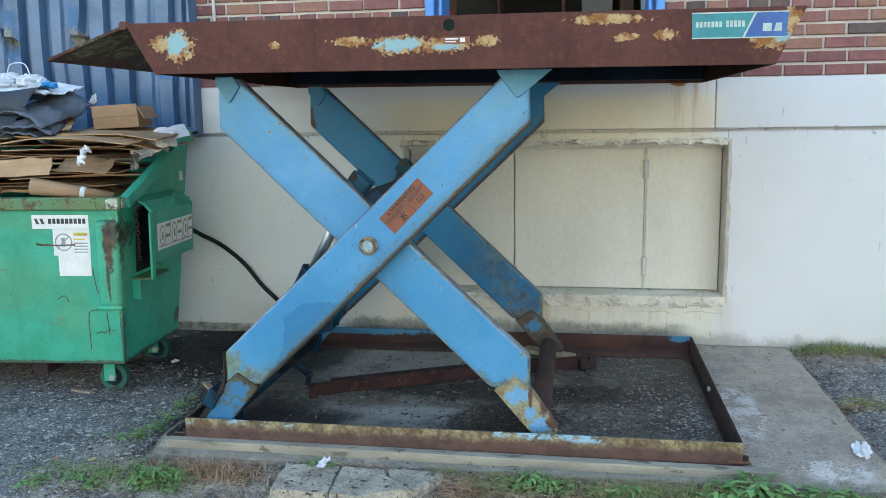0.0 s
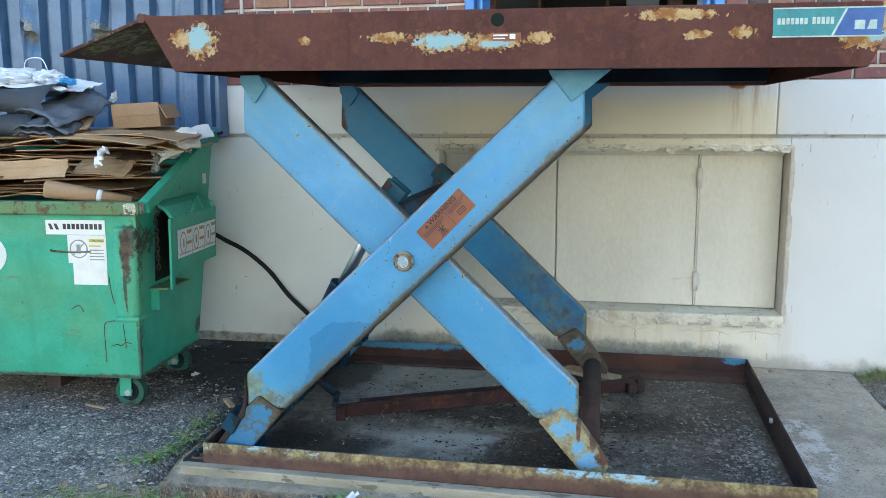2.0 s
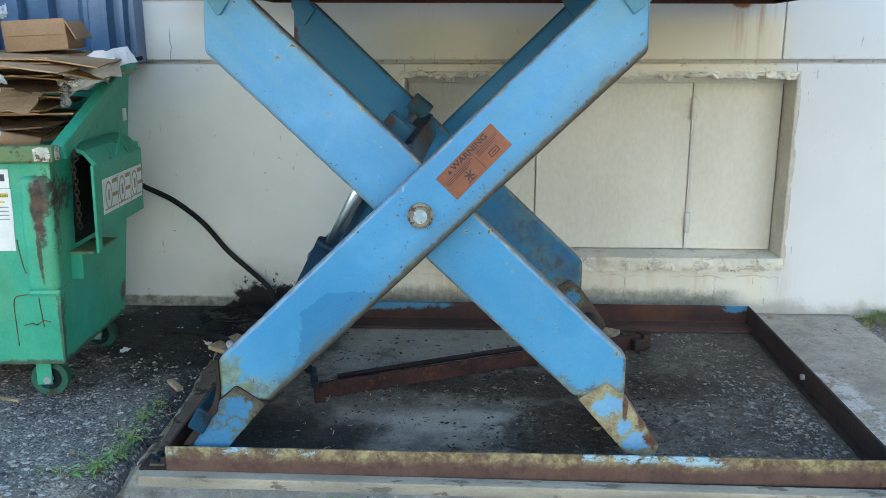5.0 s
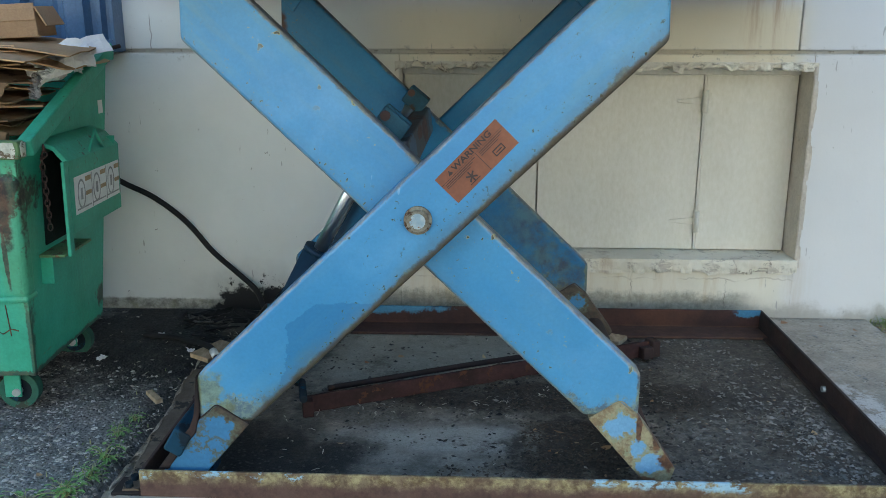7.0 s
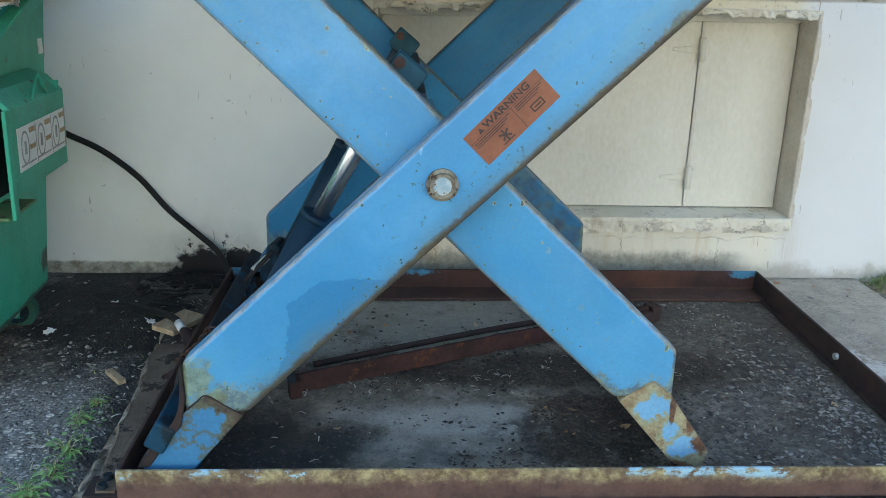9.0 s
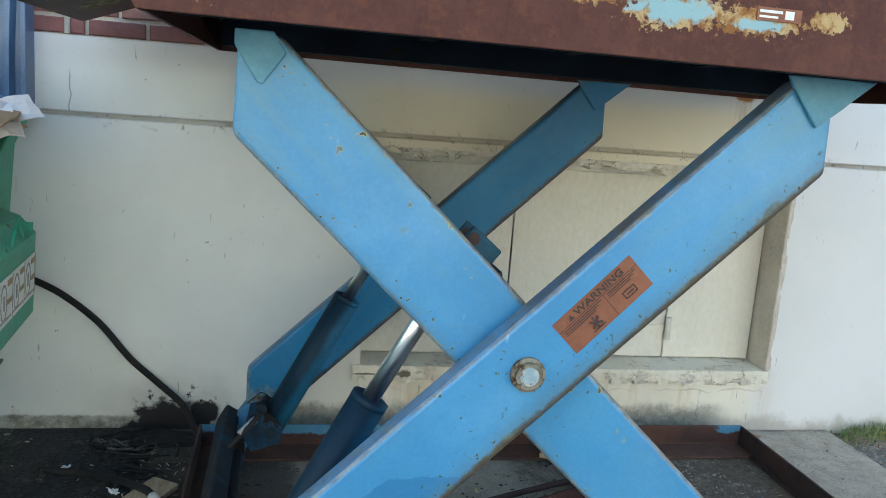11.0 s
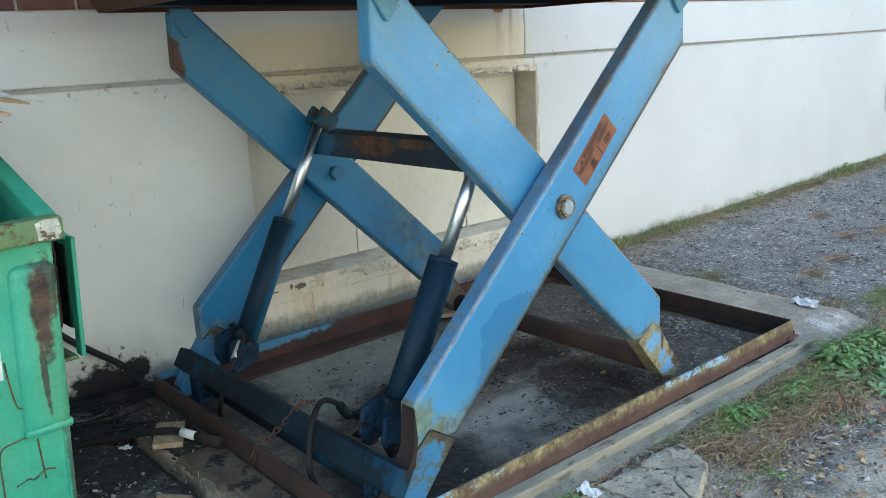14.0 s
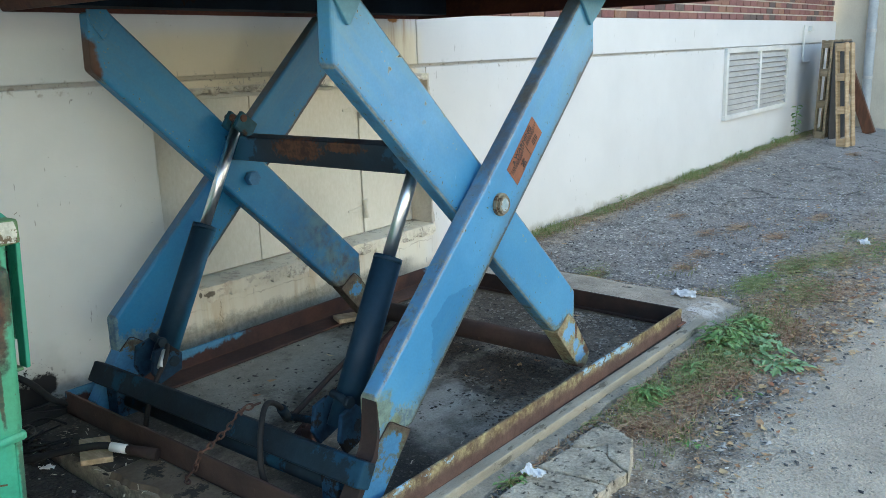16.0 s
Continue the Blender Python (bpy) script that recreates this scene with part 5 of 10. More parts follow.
    relief(nt, b, calc(nt, 'ADD', noisy(nt, v, 30, 8, 0.78), calc(nt, 'MULTIPLY', dirt, 0.4)), 0.8, 0.010)
    return m


m_slab = slab_material()


# ================= ground =================
def smooth01(t):
    t = min(max(t, 0.0), 1.0)
    return t * t * (3 - 2 * t)


def lie(x, y):
    """Height of the ground."""
    z = 0.055 * smooth01((y + 1.1) / 1.1) + 0.075 * smooth01((x - 2.2) / 5.5) * smooth01((y + 3.5) / 3.5)
    z -= 0.02 * smooth01((-1.74 - y) / 0.25) * smooth01((x + 1.6) / 0.4) * smooth01((3.0 - x) / 1.5)
    if -6 < x < 14 and -9 < y < 1:
        z += 0.010 * noise.noise((x * 1.3, y * 1.3, 0.3)) + 0.004 * noise.noise((x * 9, y * 9, 3.3))
    if -1.33 < x < 1.53 and -1.70 < y:
        z -= 0.06
    elif 1.53 <= x < 1.63 and -1.70 < y:
        z -= 0.022
    return z


def grid_axis(lo, hi, fine, far):
    a = [lo + i * fine for i in range(int((hi - lo) / fine) + 1)]
    for k in (1, 3, 8, 20, 60, 160, far):
        a = [lo - k] + a + [hi + k]
    return a


def make_ground():
    xs, ys = grid_axis(-4.4, 11.6, 0.07, 420), grid_axis(-5.6, 0.6, 0.06, 420)
    vs = [(x, y, lie(x, y)) for y in ys for x in xs]
    n = len(xs)
    fs = [(j * n + i, j * n + i + 1, (j + 1) * n + i + 1, (j + 1) * n + i) for j in range(len(ys) - 1) for i in range(n - 1)]
    me = bpy.data.meshes.new("ground")
    me.from_pydata(vs, [], fs)
    me.materials.append(m_ground)
    for p in me.polygons:
        p.use_smooth = True
    tagged(new("ground", me), "dark worn asphalt yard with grit, oil stains and bare soil", "ground", kind="structure")


make_ground()


def slab_top(y):
    return 0.032 + 0.02 * smooth01((y + 1.6) / 1.6) - 0.026 * smooth01((-1.628 - y) / 0.030)


def make_slab():
    bm = B()
    xs = [-1.34 + 2.88 * i / 60 for i in range(61)]
    ys = [-1.73 + 1.735 * j / 40 for j in range(41)]
    top = {}
    for i, x in enumerate(xs):
        for j, y in enumerate(ys):
            dx = dy = 0.0
            if i in (0, 60):
                dx = 0.008 * noise.noise((0.0, y * 5, x)) + 0.004 * noise.noise((3.0, y * 21, x))
                if i == 0:
                    dx = 2.5 * dx + 0.07 * min(1.0, max(0.0, (-0.65 - y) / 0.75))
            if j == 0:
                dy = 0.03 * noise.noise((x * 4, 1.0, 0.0))
            top[i, j] = bm.verts.new((x + dx, y + dy, slab_top(y) + 0.004 * noise.noise((x * 5, y * 5, 0))))
    for i in range(60):
        for j in range(40):
            bm.faces.new((top[i, j], top[i + 1, j], top[i + 1, j + 1], top[i, j + 1])).smooth = True
    rim = [top[i, 0] for i in range(61)] + [top[60, j] for j in range(1, 41)] + [top[i, 40] for i in range(59, -1, -1)] + [top[0, j] for j in range(39, 0, -1)]
    low = [bm.verts.new((v.co.x * 1.002, v.co.y - (0.012 if v.co.y < -1.6 else 0), -0.09)) for v in rim]
    for k in range(len(rim)):
        bm.faces.new((rim[k], low[k], low[(k + 1) % len(rim)], rim[(k + 1) % len(rim)]))
    structure("pavement", bm, m_slab, "stained concrete slab under and beside the lift", "concrete slab")


make_slab()

# ================= building wall =================
NX0, NX1, NZ0, NZ1, ND = -0.575, 1.195, 0.315, 1.17, 0.16
GROOVE = 1.236
WALL_END = 9.95


def make_wall():
    bm = B()
    box(bm, -6.5, NX0, 0, 0.32, -0.1, GROOVE - 0.008, 0.005)
    box(bm, NX1, WALL_END, 0, 0.32, -0.1, GROOVE - 0.008, 0.0015)
    box(bm, NX0, NX1, 0.0006, 0.32, -0.1, NZ0 - 0.02)
    box(bm, NX0, NX1, 0.002, 0.32, NZ1, GROOVE - 0.008, 0.005)
    box(bm, NX0 - 0.01, NX1 + 0.01, ND + 0.02, 0.30, NZ0 - 0.05, NZ1 + 0.02)
    box(bm, -6.5, WALL_END, 0.028, 0.32, GROOVE - 0.02, GROOVE + 0.02)
    joints = [-6.5, 1.122, WALL_END]
    for a, b in zip(joints, joints[1:]):
        box(bm, a + (0.003 if a > -6 else 0), b - (0.003 if b < 9 else 0), -0.001, 0.32, GROOVE + 0.007, 1.508, 0.005)
    box(bm, -6.5, WALL_END, 0.012, 0.32, GROOVE + 0.01, 1.50)
    # raised sill under the loading door
    box(bm, -0.468, 0.842, -0.004, 0.34, 1.500, 1.549, 0.010)
    # backing for the brickwork, on both sides of and over the door
    box(bm, -6.5, -0.433, 0.014, 0.32, 1.506, 5.6)
    box(bm, 0.846, WALL_END - 0.1, 0.014, 0.32, 1.506, 5.6)
    box(bm, -0.433, 0.846, 0.014, 0.32, 3.75, 5.6)
    ob = structure("wall_front", bm, [m_wall, m_mortar], "painted concrete base wall, cream and white, with brickwork above", "wall")
    for p in ob.data.polygons:
        if p.center.z > 1.552 and abs(p.normal.z) < 0.9:
            p.material_index = 1
    # unseen roof slab, far above the view, added to hold off the sun
    bm = B()
    box(bm, -6.6, WALL_END, -0.12, 6.5, 5.6, 5.75, 0.01)
    structure("roof_sun_shade", bm, m_galv, "unseen metal roof slab added to hold the sun off the wall", "roof")


make_wall()


def rough_bar(bm, x0, x1, y0, y1, z0, z1, n, amp, seed, down=True):
    """A band of broken render: a bar whose lower and front edges wander and break away."""
    rows = []
    for i in range(n + 1):
        x = x0 + (x1 - x0) * i / n
        a = amp * noise.noise((x * 7, seed, 0)) + amp * 0.7 * noise.noise((x * 29, seed, 4))
        gone = 0.8 * amp if noise.noise((x * 11, seed, 20)) > 0.12 else 0.0
        zl = z0 + ((a + gone) if down else 0)
        zh = z1 + (0 if down else a)
        prof = []
        for k, t in enumerate((0.0, 0.25, 0.5, 0.8, 1.0)):
            f = 0.5 * amp * noise.noise((x * 19, seed + 5, t * 4)) + 0.35 * amp * noise.noise((x * 47, seed + 9, t * 9))
            back = 0.0 if t > 0.4 else gone * (0.4 - t) * 1.5
            prof.append((x, y0 + f + back + (0.004 if t == 1.0 else 0), zl + (zh - zl) * t + 0.3 * f))
        rows.append([bm.verts.new(p) for p in [(x, y1, zl)] + prof + [(x, y1, zh + 0.004)]])
    for a, b in zip(rows, rows[1:]):
        for k in range(len(a) - 1):
            bm.faces.new((a[k], b[k], b[k + 1], a[k + 1]))
    bm.faces.new(rows[0][::-1])
    bm.faces.new(rows[-1])
    return bm


def ledge_material(name, bare_at, much):
    """Cream paint over render that has broken away to grey-brown concrete, cracked and pitted."""
    m, nt, b = mat(name)
    v = coords(nt)
    z = axis_of(nt, v, 2)
    paint = blend(nt, step(nt, noisy(nt, v, 2.5, 6, 0.65), 0.3, 0.7), (0.63, 0.585, 0.465), (0.77, 0.735, 0.625))
    bare = blend(nt, step(nt, noisy(nt, v, 30, 8, 0.75), 0.3, 0.7), (0.37, 0.335, 0.27), (0.62, 0.575, 0.485))
    gone = step(nt, noisy(nt, stretched(nt, v, 1, 1, 2.2), 9, 9, 0.76), bare_at, bare_at + 0.03)
    c = blend(nt, calc(nt, 'MULTIPLY', gone, much), paint, bare)
    stain = step(nt, noisy(nt, stretched(nt, v, 9, 9, 1.4), 1.0, 7, 0.7), 0.50, 0.75)
    c = blend(nt, calc(nt, 'MULTIPLY', stain, 0.5), c, (0.36, 0.22, 0.10))
    wander = calc(nt, 'ABSOLUTE', calc(nt, 'SUBTRACT', noisy(nt, v, 2.6, 6, 0.65), 0.5))
    crack = calc(nt, 'MULTIPLY', step(nt, wander, 0.006, 0.002), step(nt, noisy(nt, v, 1.7, 3), 0.45, 0.58))
    c = blend(nt, calc(nt, 'MULTIPLY', crack, 0.6), c, (0.11, 0.085, 0.06))
    pit = calc(nt, 'MULTIPLY', step(nt, noisy(nt, v, 30, 4, 0.65), 0.70, 0.74), step(nt, noisy(nt, v, 4, 3), 0.5, 0.6))
    c = blend(nt, calc(nt, 'MULTIPLY', pit, 0.7), c, (0.10, 0.08, 0.06))
    for centre, radii in (((-0.40, -0.02, 0.296), (0.026, 0.1, 0.014)), ((-0.45, -0.02, 0.302), (0.008, 0.1, 0.012)), ((-0.56, -0.02, 0.293), (0.05, 0.1, 0.004))):
        pit = calc(nt, 'MAXIMUM', pit, spot(nt, v, centre, radii, 0.4, 0.9, 40.0))
    c = blend(nt, calc(nt, 'MULTIPLY', pit, 0.85), c, (0.075, 0.058, 0.042))
    put(nt, b.inputs["Base Color"], c)
    b.inputs["Roughness"].default_value = 0.9
    h = calc(nt, 'ADD', calc(nt, 'MULTIPLY', gone, -0.6), calc(nt, 'ADD', noisy(nt, v, 24, 8, 0.75), calc(nt, 'MULTIPLY', calc(nt, 'MAXIMUM', crack, pit), -0.8)))
    relief(nt, b, h, 0.6, 0.006)
    return m


m_ledge = ledge_material("broken_painted_render", 0.55, 0.8)
# bare beige render, darker than the wall for the jamb's shade
m_jamb = surface("shaded_bare_render", (0.46, 0.415, 0.35), (0.58, 0.53, 0.455), 5, 70, 0.9, 0.0, 0.5, 40, wear=(0.36, 0.32, 0.26), wear_at=0.64, wear_scale=14)
m_hatch = surface("cream_hatch_paint", (0.60, 0.58, 0.50), (0.685, 0.665, 0.585), 1.6, 60, 0.6, 0.0, 0.12, 40, stretch=(1, 1, 0.5), wear=(0.36, 0.33, 0.27), wear_at=0.74, wear_scale=12)


def make_niche():
    wall = bpy.data.objects["wall_front"].data
    wall.materials.append(m_jamb)
    for p in wall.polygons:
        if abs(p.center.x - NX1) < 0.01 and p.normal.x < -0.7 and p.center.z < 1.2:
            p.material_index = 2
    bm = B()
    rough_bar(bm, NX0 - 0.03, NX1 + 0.01, -0.022, 0.17, 0.262, NZ0 + 0.012, 300, 0.012, 2.0)
    structure("window_sill", bm, m_ledge, "chipped and cracked concrete ledge below the blocked opening", "ledge")
    bm = B()
    rough_bar(bm, NX0 - 0.02, NX1 + 0.012, -0.010, 0.10, NZ1 - 0.010, NZ1 + 0.024, 300, 0.021, 6.0)
    structure("trim", bm, m_ledge, "broken render along the head of the opening", "trim")
    bm = B()
    rough_bar(bm, 0, 0.9, -0.006, 0.12, 0, 0.022, 130, 0.006, 8.0, down=True)
    bmesh.ops.transform(bm, matrix=Matrix.Translation((NX1 + 0.022, 0, 0.29)) @ Matrix.Rotation(radians(-90), 4, 'Y'), verts=bm.verts[:])
    structure("trim_side", bm, m_jamb, "broken render down the side of the opening", "trim")

    hatch = thing("hatch", (0.3, ND, NZ0), "cream-painted steel hatch doors closing the old opening", "hatch")
    zt, zb = NZ1 - 0.035, NZ0 + 0.02
    bm = B()
    box(bm, NX0 + 0.01, 0.040, ND - 0.012, ND + 0.012, zb, zt, 0.003)
    part("panel", bm, m_hatch, hatch)
    bm = B()
    box(bm, 0.046, 0.774, ND - 0.012, ND + 0.012, zb, zt, 0.003)
    part("panel", bm, m_hatch, hatch)
    bm = B()
    box(bm, 0.786, NX1 - 0.005, ND - 0.014, ND + 0.012, zb, zt, 0.003)
    part("panel", bm, m_hatch, hatch)
    bm = B()
    box(bm, NX0, NX1, ND - 0.02, ND + 0.015, zt, zt + 0.03, 0.004)
    part("head_rail", bm, m_hatch, hatch)
    bm = B()
    box(bm, 0.776, 0.784, ND - 0.020, ND + 0.01, zb, zt, 0.002)
    part("cover_strip", bm, m_hatch, hatch)
    for z in (0.47, 1.02):
        bm = B()
        rod(bm, (0.781, ND - 0.030, z - 0.05), (0.781, ND - 0.030, z + 0.05), 0.014, 12)
        prism(bm, [(0.775, z - 0.018), (0.775, z + 0.018), (0.66, z + 0.006), (0.66, z - 0.006)], ND - 0.018, ND - 0.011, 0.002)
        prism(bm, [(0.786, z - 0.035), (0.786, z + 0.035), (0.812, z + 0.035), (0.812, z - 0.035)], ND - 0.020, ND - 0.013, 0.002)
        part("hinge", bm, m_hatch, hatch)


make_niche()


def make_door_opening():
    d = thing("door_1", (0.2, 0.0, 1.55), "sky-blue steel frame of the open loading door", "door frame", kind="structure")
    zt = 3.75
    for s, xo, xi in ((1, -0.433, -0.345), (-1, 0.846, 0.763)):
        bm = B()
        a, b = min(xo, xi), max(xo, xi)
        box(bm, a, b, 0.06, 0.30, 1.549, zt, 0.004)
        part("jamb", bm, m_door_blue, d)
        bm = B()
        w = (b - a) * 0.55
        x0 = xo if s > 0 else xo - w
        box(bm, x0, x0 + w, -0.022, 0.062, 1.549, zt, 0.006)
        part("casing", bm, m_door_blue, d)
        bm = B()
        x1 = xi - 0.016 * s
        box(bm, min(x1, xi), max(x1, xi) + 0.002, -0.004, 0.06, 1.550, zt, 0.004)
        part("guide_strip", bm, m_door_blue, d)
    bm = B()
    box(bm, -0.433, 0.846, -0.02, 0.30, zt, zt + 0.09, 0.006)
    part("head", bm, m_door_blue, d)


make_door_opening()


def make_siding():
    s = thing("metal_siding", (-3.0, -0.08, 1.25), "dented blue corrugated metal siding over the wall", "siding", kind="structure")
    x0, x1, z0, z1 = -4.9, -1.782, 1.275, 4.2
    # deep and shallow grooves between the flat ribs: place, half width, depth
    grooves = [(-1.800, 0.014, 0.030), (-1.874, 0.016, 0.050), (-2.002, 0.010, 0.016), (-2.125, 0.017, 0.052), (-2.268, 0.015, 0.050), (-2.413, 0.017, 0.052),
               (-2.541, 0.010, 0.018), (-2.660, 0.022, 0.056), (-2.800, 0.020, 0.054), (-2.925, 0.010, 0.016), (-3.053, 0.020, 0.054)]
    g = -3.19
    while g > x0 + 0.05:
        grooves.append((g, 0.018, 0.052))
        g -= 0.137
    dents = ((-2.895, 1.880, 0.062), (-2.475, 1.885, 0.058), (-1.955, 1.775, 0.066))
    xs = {x0, x1}
    for gx, hw, dp in grooves:
        xs.update((gx - hw - 0.012, gx - hw, gx + hw, gx + hw + 0.012))
    x = x1
    while x > x0:
        if all(abs(x - gx) > hw + 0.016 for gx, hw, dp in grooves):
            xs.add(x)
        x -= 0.0125
    xs = sorted(q for q in xs if x0 <= q <= x1)
    zs = [z0 + 0.05 * i for i in range(6)] + [1.555 + 0.0125 * i for i in range(38)] + [2.06 + 0.09 * i for i in range(6)] + [2.8, 3.4, z1]
    bm = B()
    rows = []
    for z in zs:
        row = []
        for px in xs:
            y = -0.100
            for gx, hw, dp in grooves:
                d = abs(px - gx)
                if d < hw + 0.0125:
                    y += dp * min(1.0, (hw + 0.012 - d) / 0.012)
            for cx, cz, half in dents:
                u = (px - cx) / half
                if abs(u) < 1:
                    fall = (1 - u * u)
                    crease = cz - 0.075 * (0.5 + 0.5 * u) - 0.030 * (1 - abs(u)) + 0.012 * noise.noise((px * 40, cz, 0))
                    up = z - crease
                    if 0 <= up < 0.16:
                        y -= 0.046 * (1 - up / 0.16) * fall
                    elif -0.15 < up < 0:
                        y += 0.070 * (1 + up / 0.15) * fall
            y += 0.008 * noise.noise((px * 3, z * 1.5, 1.0)) + 0.003 * noise.noise((px * 9, z * 4, 5.0))
            row.append(bm.verts.new((px + 0.018 * noise.noise((px * 2, z * 2.6, 7.0)), y, z)))
        rows.append(row)
    for a, b in zip(rows, rows[1:]):
        for i in range(len(xs) - 1):
            bm.faces.new((a[i], a[i + 1], b[i + 1], b[i]))
    part("sheet", bm, m_siding, s)
    bm = B()
    box(bm, x0, x1 + 0.004, -0.112, -0.01, z0 - 0.045, z0 + 0.008, 0.004)
    for i in range(26):
        xx = x1 - 0.05 - i * 0.118
        if xx > x0:
            box(bm, xx - 0.02, xx + 0.02, -0.118, -0.108, z0 - 0.065, z0 - 0.02, 0.002)
    part("base_trim", bm, m_siding, s)
    bm = B()
    box(bm, x1 - 0.004, x1 + 0.012, -0.105, -0.002, z0 - 0.04, z1, 0.003)
    part("edge_trim", bm, m_siding, s)


make_siding()

# ================= the scissor lift =================
PX, PZ = -0.388, 0.838          # the scissor pins
YF, YB = -1.582, -0.215         # outer faces of the outer arms
DY0, DY1 = -1.72, -0.08         # deck front and back
ARM = [(-0.615, -0.448), (0.53, 0.645), (0.612, 0.645), (0.618, 0.452), (-0.46, -0.578), (-0.615, -0.578)]
FOOT = [(-0.613, -0.574), (-0.560, -0.532), (-0.474, -0.586), (-0.632, -0.770), (-0.680, -0.790), (-0.715, -0.775), (-0.727, -0.735)]
GUSSET = {1: [(0.495, 0.652), (0.508, 0.628), (0.572, 0.548), (0.624, 0.590), (0.700, 0.652)],
          -1: [(0.545, 0.652), (0.520, 0.612), (0.562, 0.553), (0.572, 0.552), (0.618, 0.622), (0.618, 0.652)]}


def at_pin(pts, side):
    """Points of the arm that climbs to the right (side 1) or to the left (-1)."""
    out = [(PX + side * x, PZ + z) for x, z in pts]
    return out if side > 0 else out[::-1]


def make_lift():
    lift = thing("scissor_lift", (-0.08, -0.9, 0.03), "raised hydraulic scissor lift table, rusty brown deck on light blue arms", "scissor lift")

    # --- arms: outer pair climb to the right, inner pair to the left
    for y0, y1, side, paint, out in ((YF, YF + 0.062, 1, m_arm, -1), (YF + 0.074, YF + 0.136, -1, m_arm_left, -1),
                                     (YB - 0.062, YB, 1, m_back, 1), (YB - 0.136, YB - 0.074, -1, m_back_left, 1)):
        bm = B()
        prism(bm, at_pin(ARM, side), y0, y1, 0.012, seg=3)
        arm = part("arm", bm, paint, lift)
        bm = B()
        prism(bm, at_pin(FOOT, side), y0 - 0.004, y1 - 0.004, 0.003)
        part("foot", bm, m_foot if side > 0 or out > 0 else m_foot_pale, arm, "weathered foot with flaking paint and rust")
        bm = B()
        if out < 0:
            prism(bm, at_pin(GUSSET[side], side), y0 - 0.012, y0, 0.003)
        else:
            prism(bm, at_pin(GUSSET[side], side), y0 - 0.010, y0, 0.003)
        part("gusset", bm, m_teal if out < 0 else paint, arm)
        # weld bead between arm and foot
        bm = B()
        zig = [(PX + side * x, y0 - 0.002, PZ + z) for x, z in ((-0.612, -0.572), (-0.585, -0.548), (-0.560, -0.531), (-0.52, -0.556), (-0.476, -0.585))]
        hose(bm, zig, 0.0018, 6, 4)
        part("weld", bm, m_foot_pale if side < 0 and out < 0 else m_rust_dark, arm)

    # curved web plate at the hinged end of the outer front arm
    bm = B()
    prism(bm, [(-1.004, 0.392), (-1.012, 0.276), (-1.026, 0.240), (-1.068, 0.192), (-1.128, 0.112), (-1.098, 0.112), (-1.056, 0.172), (-1.012, 0.225), (-0.998, 0.300)], YF - 0.010, YF + 0.050, 0.003)
    part("web_plate", bm, m_rust_dark, lift, "curved rusty web plate at the hinged foot")

    # --- pins
    for y0, y1, collar in ((YF - 0.004, YF + 0.15, YF), (YB - 0.15, YB + 0.004, None)):
        pin = B()
        rod(pin, (PX, y0 - (0.018 if collar else 0.0), PZ), (PX, y1, PZ), 0.021, 24)
        if not collar:
            rod(pin, (PX, y0 - 0.022, PZ), (PX, y0 + 0.01, PZ), 0.030, 6)
        p = part("pivot_pin", pin, m_pin if collar else m_back_blue, lift, "steel pin, pale blue paint flaking from its end" if collar else "")
        if collar:
            ring(cm := B(), (PX, YF, PZ), (0, -1, 0), 0.037, 0.020, 0.012, 28)
            part("collar", cm, m_collar, p, "rusty welded collar")
            ring(cm := B(), (PX, YF - 0.012, PZ), (0, -1, 0), 0.029, 0.020, 0.010, 28)
            part("retaining_ring", cm, m_collar, p)

    # --- label on the outer front arm
    c, ang = Vector((-0.2385, YF - 0.0025, 0.991)), math.atan2(0.157, 0.152)
    turn = Matrix.Translation(c) @ Matrix.Rotation(-ang, 4, 'Y')

    def on_label(bm, u0, u1, w0, w1, lift_by):
        return box(bm, u0, u1, -lift_by - 0.0006, -lift_by, w0, w1, 0, turn)

    bm = B()
    on_label(bm, -0.109, 0.109, -0.0425, 0.0425, -0.002)
    label = part("warning_label", bm, m_warn, lift, "faded orange warning label with black print")
    bm = B()
    on_label(bm, -0.107, 0.107, 0.0165, 0.0175, -0.001)
    on_label(bm, 0.012, 0.0135, -0.040, 0.0165, -0.001)
    part("rule", bm, m_warn_ink, label)
    bm = B()
    for k in range(3):
        on_label(bm, -0.100, 0.005 - 0.012 * k, 0.0105 - 0.005 * k, 0.0125 - 0.005 * k, -0.001)
        on_label(bm, 0.020, 0.100 - 0.010 * k, 0.0105 - 0.005 * k, 0.0125 - 0.005 * k, -0.001)
    part("print_lines", bm, m_warn_ink, label)
    bm = B()
    # small pictogram: crossed arms over a base, and a car-like block
    for k, rot in enumerate((35, -35, 90)):
        m = turn @ Matrix.Translation((-0.035, -0.0003 * k, -0.018)) @ Matrix.Rotation(radians(rot), 4, 'Y')
        box(bm, -0.015, 0.015, -0.0016, -0.0004, -0.0022, 0.0022, 0, m)
    on_label(bm, -0.052, -0.018, -0.034, -0.0315, 0.0)
    part("pictogram", bm, m_warn_ink, label)
    bm = B()
    on_label(bm, 0.045, 0.078, -0.028, -0.025, 0.0)
    on_label(bm, 0.045, 0.048, -0.028, -0.010, 0.0)
    on_label(bm, 0.075, 0.078, -0.028, -0.010, 0.0)
    on_label(bm, 0.045, 0.078, -0.013, -0.010, 0.0)
    on_label(bm, 0.052, 0.071, -0.021, -0.018, 0.0)
    part("pictogram", bm, m_warn_ink, label)
    bm = B()
    tri = [(-0.075, 0.022), (-0.061, 0.022), (-0.068, 0.035)]
